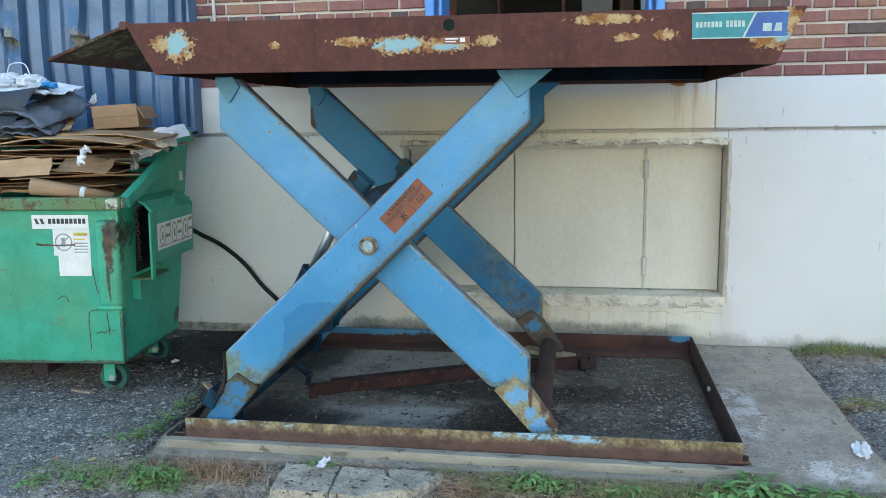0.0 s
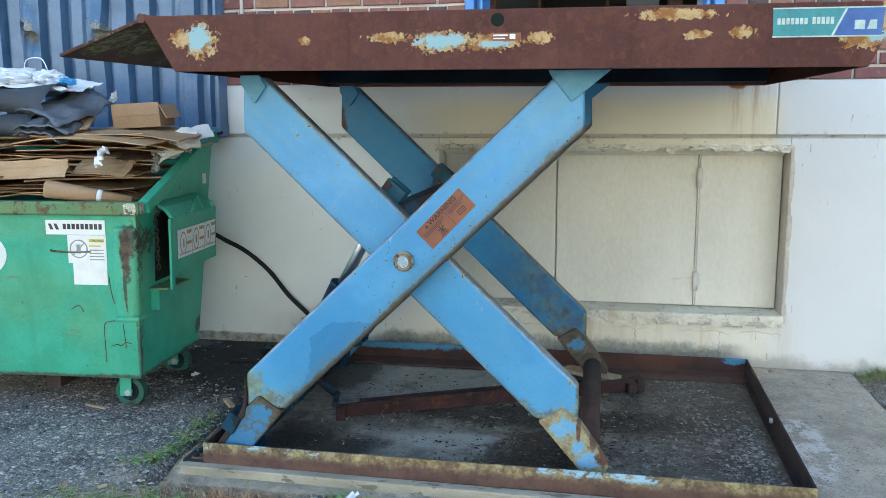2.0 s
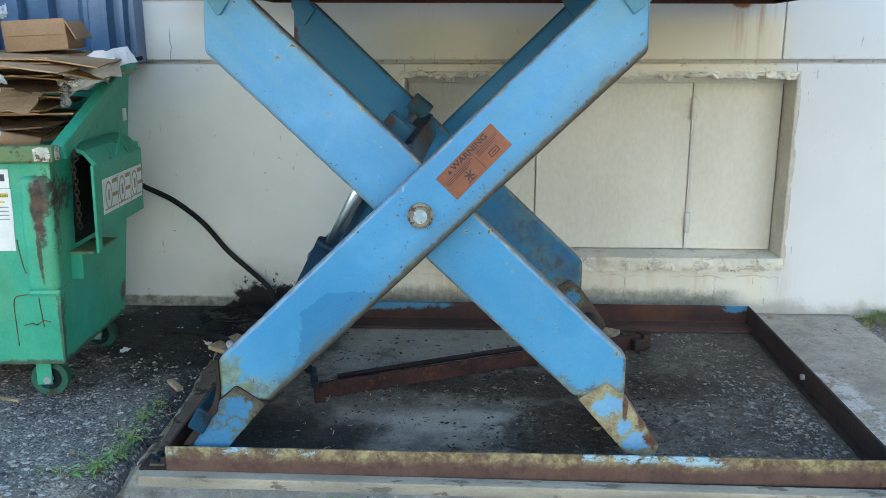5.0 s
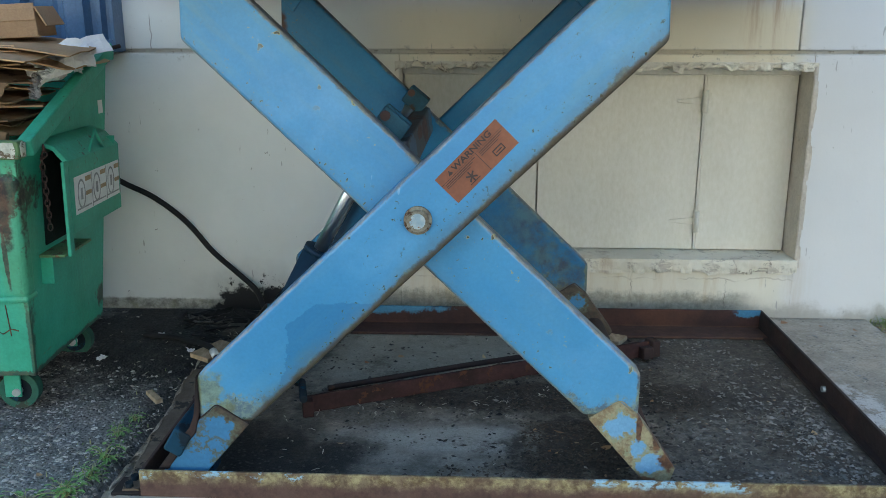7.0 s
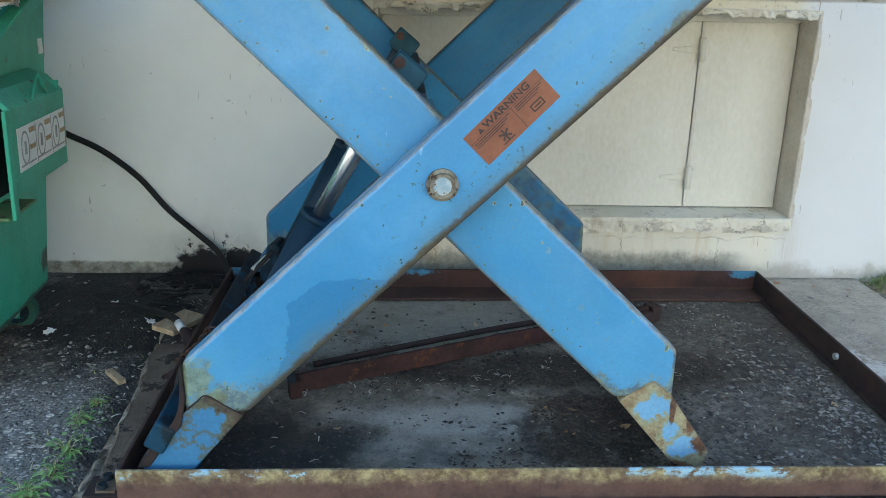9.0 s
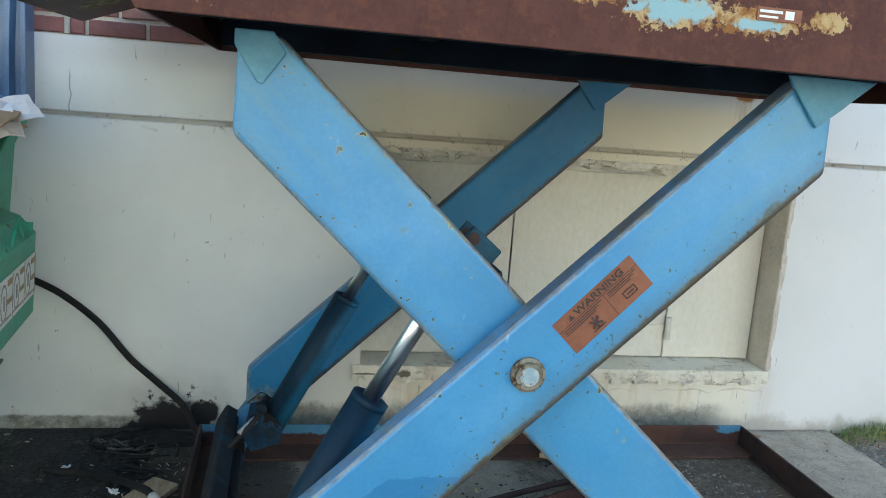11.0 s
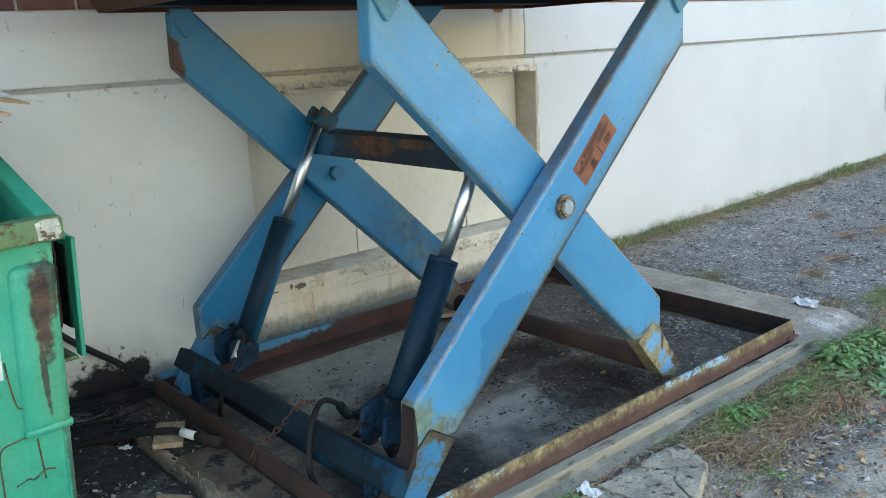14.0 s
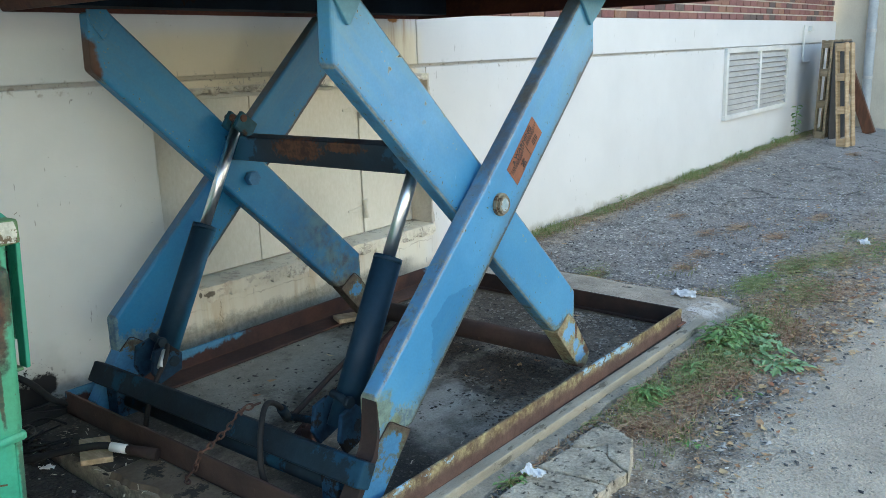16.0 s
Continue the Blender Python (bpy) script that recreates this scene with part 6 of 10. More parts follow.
    prism(bm, tri, -0.0016, -0.0004, 0, turn)
    part("warning_triangle", bm, m_warn_ink, label)
    tx = bpy.data.curves.new("word", 'FONT')
    tx.body, tx.size, tx.extrude, tx.offset = "WARNING", 0.0225, 0.0003, 0.0006
    tx.materials.append(m_warn_ink)
    word = new("word", tx)
    word.parent = label
    word.matrix_parent_inverse = Matrix.Identity(4)
    word.matrix_local = turn @ Matrix.Translation((-0.056, -0.0004, 0.0215)) @ Matrix.Rotation(radians(90), 4, 'X') @ Matrix.Diagonal((1.22, 1, 1, 1))

    # --- cross members
    bm = B()
    m = Matrix.Translation((-1.066, 0, 0.196)) @ Matrix.Rotation(radians(30), 4, 'Y')
    box(bm, -0.027, 0.027, YF - 0.016, YB - 0.004, -0.038, 0.038, 0.007, m)
    tube = part("lower_cross_tube", bm, m_black_steel, lift, "oily black square cross tube with blue paint showing through")
    for y in (-1.46, -0.33):
        bm = B()
        box(bm, -1.08, -1.0, y - 0.035, y + 0.035, 0.045, 0.17, 0.006)
        part("bearing_block", bm, m_lug, tube)
    bm = B()
    rod(bm, (-1.03, YF + 0.01, 0.105), (-1.03, YB - 0.01, 0.105), 0.026, 16)
    part("hinge_shaft", bm, m_black_steel, lift)
    bm = B()
    m = Matrix.Translation((-0.450, 0, 0.975)) @ Matrix.Rotation(radians(-8), 4, 'Y')
    box(bm, -0.033, 0.033, YF + 0.13, YB - 0.13, -0.048, 0.048, 0.006, m)
    part("upper_cross_beam", bm, m_cross_beam, lift, "dark blue-black beam with rust between the inner arms")
    bm = B()
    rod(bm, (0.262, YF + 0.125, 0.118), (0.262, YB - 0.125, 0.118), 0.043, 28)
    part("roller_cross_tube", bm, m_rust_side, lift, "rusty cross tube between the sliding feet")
    for y in (YF + 0.105, YB - 0.105):
        bm = B()
        rod(bm, (0.285, y - 0.018, 0.088), (0.285, y + 0.018, 0.088), 0.038, 20)
        part("roller", bm, m_rust, lift)

    # --- two hydraulic cylinders
    d = (Vector((-0.475, 0, 1.075)) - Vector((-0.905, 0, 0.245))).normalized()
    for y, dx in ((-1.368, -0.018), (-0.425, -0.006)):
        foot, mid, top = Vector((-0.905 + dx, y, 0.245)), Vector((-0.671 + dx, y, 0.697)), Vector((-0.475 + 0.4 * dx, y, 1.075))
        bm = B()
        rod(bm, foot - d * 0.02, mid, 0.0450, 28)
        cyl = part("cylinder_barrel", bm, m_black_barrel, lift)
        bm = B()
        rod(bm, mid - d * 0.010, mid + d * 0.006, 0.0456, 28)
        part("gland", bm, m_black_barrel, cyl)
        bm = B()
        rod(bm, mid, top, 0.0205, 24)
        part("piston_rod", bm, chrome, cyl, "bright chromed piston rod")
        bm = B()
        rod(bm, (foot.x, y - 0.07, foot.z), (foot.x, y + 0.07, foot.z), 0.020, 16)
        part("base_pin", bm, m_black_steel, cyl)
        for s in (-0.056, 0.056):
            bm = B()
            prism(bm, [(-1.00, 0.225), (-0.985, 0.30), (-0.925, 0.315), (-0.872, 0.265), (-0.880, 0.205), (-0.975, 0.175)], y + s - 0.008, y + s + 0.008, 0.003)
            part("base_lug", bm, m_lug, lift)
        for s in (-0.034, 0.034):
            bm = B()
            prism(bm, [(-0.528, 1.062), (-0.486, 1.118), (-0.418, 1.062), (-0.46, 1.006)], y + s - 0.011, y + s + 0.011, 0.005)
            lug = part("upper_lug", bm, m_upper_lug, lift)
            bm = B()
            rod(bm, (-0.487, y + s - 0.018, 1.09), (-0.487, y + s + 0.018, 1.09), 0.014, 12)
            part("bolt", bm, m_rust_mid, lug)
        # oil pipe along the cylinder foot
        bm = B()
        rod(bm, (-0.945, y - 0.05, 0.325), (-0.93, y + 0.03, 0.33), 0.013, 10)
        rod(bm, (-0.945, y - 0.062, 0.325), (-0.945, y - 0.045, 0.325), 0.019, 6)
        part("hose_fitting", bm, m_black_steel, cyl)
    bm = B()
    hose(bm, [(-0.945, -0.51, 0.322), (-0.985, -0.55, 0.285), (-1.06, -0.57, 0.20), (-1.09, -0.56, 0.10), (-1.07, -0.52, 0.05)], 0.009)
    part("hydraulic_hose", bm, m_rubber, lift)
    bm = B()
    rod(bm, (-0.962, -0.522, 0.306), (-1.01, -0.555, 0.265), 0.0125, 10)
    part("hose_ferrule", bm, m_galv, lift, "pale steel hose ferrule")
    bm = B()
    hose(bm, [(-0.86, -1.03, 0.16), (-0.94, -1.08, 0.235), (-1.02, -1.13, 0.268), (-1.095, -1.19, 0.215), (-1.125, -1.22, 0.12), (-1.115, -1.24, 0.05)], 0.0095)
    part("hydraulic_hose", bm, m_rubber, lift)
    bm = B()
    rod(bm, (-0.845, -1.02, 0.135), (-0.895, -1.052, 0.195), 0.0165, 8)
    rod(bm, (-0.835, -1.015, 0.135), (-0.80, -1.16, 0.135), 0.013, 10)
    part("hose_fitting", bm, m_black_steel, lift, "dark steel elbow fitting at the cylinder's foot")
    bm = B()
    chain(bm, [(-1.015, -1.095, 0.268), (-1.058, -1.070, 0.258), (-1.10, -1.035, 0.195), (-1.15, -0.995, 0.142), (-1.168, -0.985, 0.132), (-1.186, -0.975, 0.085), (-1.212, -0.960, 0.058), (-1.228, -0.99, 0.056)], 0.028, 0.0032)
    part("chain", bm, m_rust_mid, lift, "short rusty chain slung over cross tube and frame")

    # --- deck
    tilt = Matrix.Translation((0, 0, FZ)) @ Matrix.Rotation(radians(0.35), 4, 'Y') @ Matrix.Translation((0, 0, -FZ))
    xb0, xb1, xt0, xt1, zt = -1.150, 1.045, -1.258, 1.135, FZ + 0.186

    def deck_part(name, bm, material, label="", parent=None):
        bmesh.ops.transform(bm, matrix=tilt, verts=bm.verts[:])
        return part(name, bm, material, parent or lift, label)

    bm = B()
    box(bm, xt0, xt1, DY0, DY1, zt - 0.008, zt, 0.002)
    deck_part("deck_plate", bm, m_fascia)
    bm = B()
    prism(bm, [(xb0, FZ), (xb1, FZ), (xt1, zt - 0.002), (xt0, zt - 0.002)], DY0 - 0.004, DY0 + 0.006, 0.002)
    # lifting hole: a near-black disc on the skirt, painting the hole's shade
    fas = deck_part("front_skirt", bm, m_fascia, "brown-painted steel skirt, chipped to yellow and pale blue")
    bm = B()
    rod(bm, (-0.045, DY0 - 0.0055, FZ + 0.152), (-0.045, DY0 - 0.004, FZ + 0.152), 0.021, 28)
    deck_part("lifting_hole", bm, m_hollow_shade, "", fas)
    bm = B()
    prism(bm, [(xb0, FZ), (xb1, FZ), (xt1, zt - 0.002), (xt0, zt - 0.002)], DY1 - 0.006, DY1 + 0.004, 0.002)
    deck_part("back_skirt", bm, m_fascia)
    for a, b in ((xb0, xt0), (xb1, xt1)):
        s = 0.010 if a < 0 else -0.010
        bm = B()
        prism(bm, [(a, FZ), (a + s, FZ), (b + s, zt - 0.003), (b, zt - 0.003)], DY0 + 0.004, DY1 - 0.004, 0.002)
        deck_part("end_skirt", bm, m_fascia)
    bm = B()
    rod(bm, (xt0 - 0.012, DY0 + 0.002, zt - 0.006), (xt0 - 0.012, DY1 - 0.002, zt - 0.006), 0.016, 18)
    knuckle = deck_part("hinge_tube", bm, m_rust)
    bm = B()
    m = Matrix.Translation((xt0 - 0.018, 0, zt - 0.008)) @ Matrix.Rotation(radians(-20), 4, 'Y')
    box(bm, -0.34, 0.0, DY0 + 0.012, DY1 - 0.012, -0.008, 0.004, 0.002, m)
    deck_part("hinged_lip", bm, m_lip, "brown steel bridge lip, drooping, paint worn underneath")
    # decal: teal and blue halves, its letters as plain bars
    zb = FZ + 0.089
    bm = B()
    prism(bm, [(0.775, zb), (0.935, zb), (0.972, zb + 0.080), (0.772, zb + 0.080)], DY0 - 0.0066, DY0 - 0.0042)
    dec = deck_part("decal", bm, m_dec_teal, "peeling teal and blue maker's decal")
    bm = B()
    prism(bm, [(0.942, zb), (1.072, zb), (1.078, zb + 0.080), (0.979, zb + 0.080)], DY0 - 0.0066, DY0 - 0.0042)
    deck_part("decal_field", bm, m_dec_blue, "", dec)
    bm = B()
    prism(bm, [(0.935, zb), (0.942, zb), (0.979, zb + 0.080), (0.972, zb + 0.080)], DY0 - 0.0068, DY0 - 0.0042)
    box(bm, 0.771, 1.078, DY0 - 0.0068, DY0 - 0.0042, zb + 0.078, zb + 0.082)
    box(bm, 0.774, 1.073, DY0 - 0.0068, DY0 - 0.0042, zb - 0.003, zb + 0.001)
    for i in range(7):
        box(bm, 0.785 + i * 0.0125, 0.785 + i * 0.0125 + 0.009, DY0 - 0.0076, DY0 - 0.0066, zb + 0.034, zb + 0.052)
    for i in range(5):
        box(bm, 0.882 + i * 0.0125, 0.882 + i * 0.0125 + 0.009, DY0 - 0.0076, DY0 - 0.0066, zb + 0.034, zb + 0.054)
    box(bm, 0.998, 1.026, DY0 - 0.0076, DY0 - 0.0066, zb + 0.018, zb + 0.044)
    prism(bm, [(1.032, zb + 0.018), (1.058, zb + 0.018), (1.058, zb + 0.044), (1.040, zb + 0.044)], DY0 - 0.0076, DY0 - 0.0066)
    deck_part("decal_print", bm, m_dec_pale, "", dec)
    bm = B()
    box(bm, -0.062, 0.028, DY0 - 0.0066, DY0 - 0.0042, FZ + 0.088, FZ + 0.112)
    small = deck_part("capacity_label", bm, m_warn, "small worn orange and white label")
    bm = B()
    box(bm, -0.058, -0.012, DY0 - 0.0076, DY0 - 0.0066, FZ + 0.102, FZ + 0.107)
    box(bm, -0.058, -0.020, DY0 - 0.0076, DY0 - 0.0066, FZ + 0.093, FZ + 0.097)
    box(bm, -0.006, 0.012, DY0 - 0.0076, DY0 - 0.0066, FZ + 0.093, FZ + 0.108)
    deck_part("label_print", bm, m_sticker, "", small)
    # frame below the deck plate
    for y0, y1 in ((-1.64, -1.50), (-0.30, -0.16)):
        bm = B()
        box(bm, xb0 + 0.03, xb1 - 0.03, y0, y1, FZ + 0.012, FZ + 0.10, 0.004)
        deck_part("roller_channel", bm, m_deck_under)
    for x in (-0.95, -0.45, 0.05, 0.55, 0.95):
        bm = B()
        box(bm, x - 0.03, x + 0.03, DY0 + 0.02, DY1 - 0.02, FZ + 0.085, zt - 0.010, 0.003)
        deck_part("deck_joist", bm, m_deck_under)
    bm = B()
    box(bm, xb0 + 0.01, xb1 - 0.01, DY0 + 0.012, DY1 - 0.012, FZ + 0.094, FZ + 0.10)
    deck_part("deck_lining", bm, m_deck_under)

    # --- base frame of steel angle, upright leg outside
    X0, X1, Y0, Y1, zb, h, t, leg = -1.172, 1.018, -1.622, -0.165, 0.038, 0.088, 0.011, 0.075

    def angle_bar(name, along_x, a0, a1, at, inward, paint, lab="", leg=leg):
        bm = B()
        prof = [(0, 0), (leg * inward, 0), (leg * inward, t), (t * inward, t), (t * inward, h), (0, h)]
        if along_x:
            pts = [(at + p, z) for p, z in prof]
            n = len(pts)
            va = [bm.verts.new((a0, q, zb + z + slab_top(q) - 0.036)) for q, z in pts]
            vb = [bm.verts.new((a1, q, zb + z + slab_top(q) - 0.036)) for q, z in pts]
        else:
            pts = [(at + p, z) for p, z in prof]
            n = len(pts)
            va = [bm.verts.new((q, a0, zb + z + slab_top(a0) - 0.036)) for q, z in pts]
            vb = [bm.verts.new((q, a1, zb + z + slab_top(a1) - 0.036)) for q, z in pts]
        fs = [bm.faces.new(va), bm.faces.new(vb[::-1])] + [bm.faces.new((va[i], va[(i + 1) % n], vb[(i + 1) % n], vb[i])) for i in range(n)]
        bevelled(bm, fs, 0.003)
        return part(name, bm, paint, lift, lab)

    angle_bar("base_rail", True, X0, X1, Y0, 1, m_beam, "front rail of rusty angle steel with yellow and blue paint left")
    angle_bar("base_rail", True, X0, X1, Y1, -1, m_beam, leg=0.135)
    # side rails take darker rust than the front, shade included
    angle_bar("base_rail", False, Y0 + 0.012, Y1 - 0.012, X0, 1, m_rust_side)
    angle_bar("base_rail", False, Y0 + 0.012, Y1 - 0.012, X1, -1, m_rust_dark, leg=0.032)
    bm = B()
    prism(bm, [(0.965, 0.046), (1.045, 0.046), (1.042, 0.054), (0.965, 0.054)], Y0 - 0.012, Y0 + 0.06, 0.002)
    plate = part("anchor_plate", bm, m_rust, lift)
    bm = B()
    rod(bm, (1.030, Y0 + 0.012, 0.05), (1.030, Y0 + 0.012, 0.068), 0.010, 6)
    part("anchor_bolt", bm, m_rust_dark, plate)
    bm = B()
    rod(bm, (X1 + 0.004, -0.89, 0.088), (X1 - 0.022, -0.89, 0.088), 0.012, 8)
    part("bolt", bm, m_galv, lift, "pale bolt head on the side rail")
    bm = B()
    box(bm, X0 - 0.09, X0 + 0.01, Y0 + 0.01, Y0 + 0.10, 0.036, 0.046, 0.002)
    part("anchor_plate", bm, m_rust_dark, lift)
    for y in (Y0 + 0.035, Y0 + 0.075):
        bm = B()
        rod(bm, (X0 - 0.045, y, 0.044), (X0 - 0.045, y, 0.066), 0.012, 6)
        part("anchor_bolt", bm, m_black_steel, lift)


make_lift()


def crumpled_heap(x, y, rx, ry, h):
    """A low lumpy heap on the ground."""
    bm = B()
    n = 22
    rows = []
    for j in range(7):
        t = j / 6
        rows.append([bm.verts.new((x + rx * (1 - t) * math.cos(2 * math.pi * i / n) * (1 + 0.5 * noise.noise((i * 0.9, t * 3, 1))), min(-0.004, y + ry * (1 - t) * math.sin(2 * math.pi * i / n) * (1 + 0.5 * noise.noise((i * 0.9, t * 3, 5)))),
                                   lie(x, y) - 0.01 + h * t ** 0.8 * (1 + 0.6 * noise.noise((i * 0.8, t * 5, 9))))) for i in range(n)])
    for a, b in zip(rows, rows[1:]):
        for i in range(n):
            bm.faces.new((a[i], a[(i + 1) % n], b[(i + 1) % n], b[i]))
    bm.faces.new(rows[-1])
    return bm


def make_lift_surroundings():
    # timber under the front rail
    bm = B()
    box(bm, -1.245, 1.155, -0.048, 0.0, 0.0, 0.038, 0.004)
    for v in bm.verts:
        v.co.y += 0.006 * noise.noise((v.co.x * 3, 0, 1))
        v.co.z += 0.004 * noise.noise((v.co.x * 2.5, 5, v.co.y * 30))
    m = Matrix.Translation((0, -1.630, 0.006)) @ Matrix.Rotation(radians(-0.6), 4, 'Z')
    bmesh.ops.transform(bm, matrix=m, verts=bm.verts[:])
    solo("timber", bm, m_timber, "weathered grey timber batten under the front rail of the lift", "timber")
    # loose rusty bar lying across the slab inside the frame, with a bent tab at one end and a bracket at the other
    a, b = Vector((-0.815, -1.062, 0)), Vector((0.47, -0.500, 0))
    L, ang = (b - a).length, math.atan2(b.y - a.y, b.x - a.x)
    m = Matrix.Translation((a.x, a.y, 0.040)) @ Matrix.Rotation(ang, 4, 'Z') @ Matrix.Rotation(radians(-0.6), 4, 'Y')
    bar = thing("steel_bar", (-0.17, -0.78, 0.04), "loose rusty angle bar lying across the slab under the lift", "steel bar")

    def worn_bar(x0, x1, y0, y1, z0, z1, seed, amp):
        bm = B()
        n = 46
        rows = []
        for i in range(n + 1):
            x = x0 + (x1 - x0) * i / n
            row = []
            for j, (y, z) in enumerate(((y0, z0), (y0, (z0 + z1) / 2), (y0, z1), (y1, z1), (y1, z0))):
                row.append(bm.verts.new((x, y + amp * noise.noise((x * 14, j, seed)), z + amp * noise.noise((x * 17, j, seed + 7)))))
            rows.append(row)
        for p, q in zip(rows, rows[1:]):
            for j in range(5):
                bm.faces.new((p[j], p[(j + 1) % 5], q[(j + 1) % 5], q[j]))
        bm.faces.new(rows[0])
        bm.faces.new(rows[-1][::-1])
        bmesh.ops.transform(bm, matrix=m, verts=bm.verts[:])
        return bm

    part("flange", worn_bar(0, L, -0.006, 0.006, 0.002, 0.062, 1.0, 0.005), m_old_bar, bar)
    part("flange", worn_bar(0.02, L, 0.010, 0.062, 0.0, 0.010, 3.0, 0.004), m_old_bar, bar)
    bm = B()
    box(bm, -0.012, 0.026, -0.040, 0.004, 0.0, 0.058, 0.004, m @ Matrix.Rotation(radians(-8), 4, 'Z'))
    part("end_tab", bm, m_old_bar, bar)
    bm = B()
    box(bm, L - 0.060, L - 0.012, -0.045, -0.008, 0.0, 0.050, 0.006, m)
    box(bm, L - 0.010, L + 0.030, -0.030, 0.030, 0.0, 0.066, 0.006, m)
    part("bracket", bm, m_rust_dark, bar)
    # thin rod next to it
    bm = B()
    hose(bm, [(-0.76, -0.93, 0.075), (-0.2, -0.685, 0.085), (0.30, -0.475, 0.085)], 0.011, 8)
    solo("steel_rod", bm, m_rust_dark, "thin rusty rod on the slab under the lift", "steel rod")
    # cable coming out from behind the dumpster and down the wall to the pump
    bm = B()
    hose(bm, [(-2.2, -0.05, 0.72), (-1.93, -0.035, 0.70), (-1.80, -0.03, 0.645), (-1.68, -0.03, 0.585), (-1.55, -0.03, 0.48), (-1.44, -0.03, 0.345), (-1.33, -0.035, 0.245), (-1.24, -0.06, 0.17), (-1.19, -0.12, 0.10), (-1.15, -0.20, 0.095)], 0.0125, 10)
    solo("cable", bm, m_rubber, "thick black cable running down the wall to the lift", "cable")
    # hose end on the ground at the left
    bm = B()
    hose(bm, [(-1.66, -0.335, 0.046), (-1.60, -0.365, 0.052), (-1.52, -0.390, 0.058), (-1.445, -0.447, 0.068), (-1.36, -0.520, 0.084), (-1.285, -0.605, 0.096), (-1.235, -0.685, 0.084), (-1.205, -0.745, 0.074)], 0.0125, 10)
    loose = thing("rubber_hose", (-1.4, -0.45, 0.04), "cut black hose lying by the lift frame", "hose")
    part("tube", bm, m_rubber, loose)
    bm = B()
    rod(bm, (-1.268, -0.632, 0.093), (-1.240, -0.678, 0.085), 0.0155, 12)
    part("sleeve", bm, m_sticker, loose, "white plastic sleeve")
    bm = B()
    rod(bm, (-1.236, -0.684, 0.084), (-1.190, -0.775, 0.072), 0.017, 10, 0.021)
    part("end_fitting", bm, m_rust_dark, loose)
    # soot-black wires at the wall
    for i in range(10):
        bm = B()
        x, y = -1.50 + 0.22 * RND.random(), -0.10 - 0.24 * RND.random()
        pts = [(x + RND.uniform(-0.12, 0.12), min(-0.02, y + RND.uniform(-0.1, 0.1)), lie(x, y) + 0.008 + 0.016 * RND.random()) for _ in range(5)]
        hose(bm, pts, 0.0025 + 0.003 * RND.random(), 6, 4)
        ashy = i % 3 == 0
        solo("charred_wire", bm, m_ash if ashy else m_rubber, "ash-grey burnt wire lying at the wall's foot" if ashy else "charred black wire lying at the wall's foot", "wire", "charred wires")
    bm = crumpled_heap(-1.34, -0.10, 0.23, 0.09, 0.045)
    solo("burnt_rag", bm, m_soot_rag, "heap of burnt black rag and soot at the wall's foot", "burnt rag")
    # pieces of board beside the frame
    for (x, y, w, l, rot, z) in ((-1.285, -0.562, 0.098, 0.175, -27, 0.056), (0.25, -0.335, 0.11, 0.29, 62, 0.066)):
        bm = B()
        box(bm, -w / 2, w / 2, -l / 2, l / 2, 0, 0.020, 0.003, Matrix.Translation((x, y, z)) @ Matrix.Rotation(radians(rot), 4, 'Z') @ Matrix.Rotation(radians(4), 4, 'Y'))
        solo("wood_offcut", bm, m_chip_wood, "small offcut of light wood on the ground by the lift", "wood offcut", "offcuts")
    bm = B()
    box(bm, -0.055, 0.055, -0.013, 0.013, 0, 0.016, 0.003, Matrix.Translation((-1.415, -0.885, lie(-1.42, -0.88) + 0.0)) @ Matrix.Rotation(radians(-50), 4, 'Z'))
    solo("wood_offcut", bm, m_chip_wood, "short splinter of grey wood on the asphalt", "wood offcut", "offcuts")
    bm = B()
    box(bm, -0.065, 0.065, -0.009, 0.009, 0, 0.010, 0.003, Matrix.Translation((-2.02, -1.02, lie(-2, -1.0) + 0.0)) @ Matrix.Rotation(radians(-16), 4, 'Z'))
    solo("wood_offcut", bm, m_chip_wood, "pale stick lying on the asphalt before the dumpster", "wood offcut", "offcuts")
    # rotted boards between frame and asphalt, at the side
    for (x0, x1, y0, y1, seed) in ((-1.235, -1.185, -1.60, -0.72, 3), (-1.315, -1.185, -0.70, -0.30, 8)):
        bm = B()
        n = 40
        outline = []
        for k in range(n + 1):
            y = y0 + (y1 - y0) * k / n
            outline.append((x0 - (0.085 if seed == 3 else 0.03) * (y - y0) / (y1 - y0) + 0.022 * noise.noise((y * 9, seed, 0)) + 0.012 * noise.noise((y * 40, seed, 3)), y))
        outline += [(x1, y1), (x1, y0)]
        lower = [bm.verts.new((x - (0.012 if x < x1 else 0), y, 0.034)) for x, y in outline]
        upper = [bm.verts.new((x, y, 0.052 + 0.003 * noise.noise((y * 12, x * 12, seed)))) for x, y in outline]
        bm.faces.new(upper[::-1])
        for k in range(len(outline)):
            q = (k + 1) % len(outline)
            bm.faces.new((lower[k], upper[k], upper[q], lower[q]))
        sooty = y1 > -0.5
        solo("rotten_board", bm, m_sooty_board if sooty else m_dirty_board, "rotten board black with soot and oil beside the lift frame" if sooty else "dirty rotten board lying along the side of the lift frame", "board", "rotten boards")


make_lift_surroundings()

# ================= dumpster =================
DUMP = Matrix.Translation((-1.702, -1.108, -0.0216)) @ Matrix.Rotation(radians(4.2), 4, 'Z') @ Matrix.Scale(1.016, 4)
DW, DD = 1.86, 0.80             # width to the left, depth to the wall


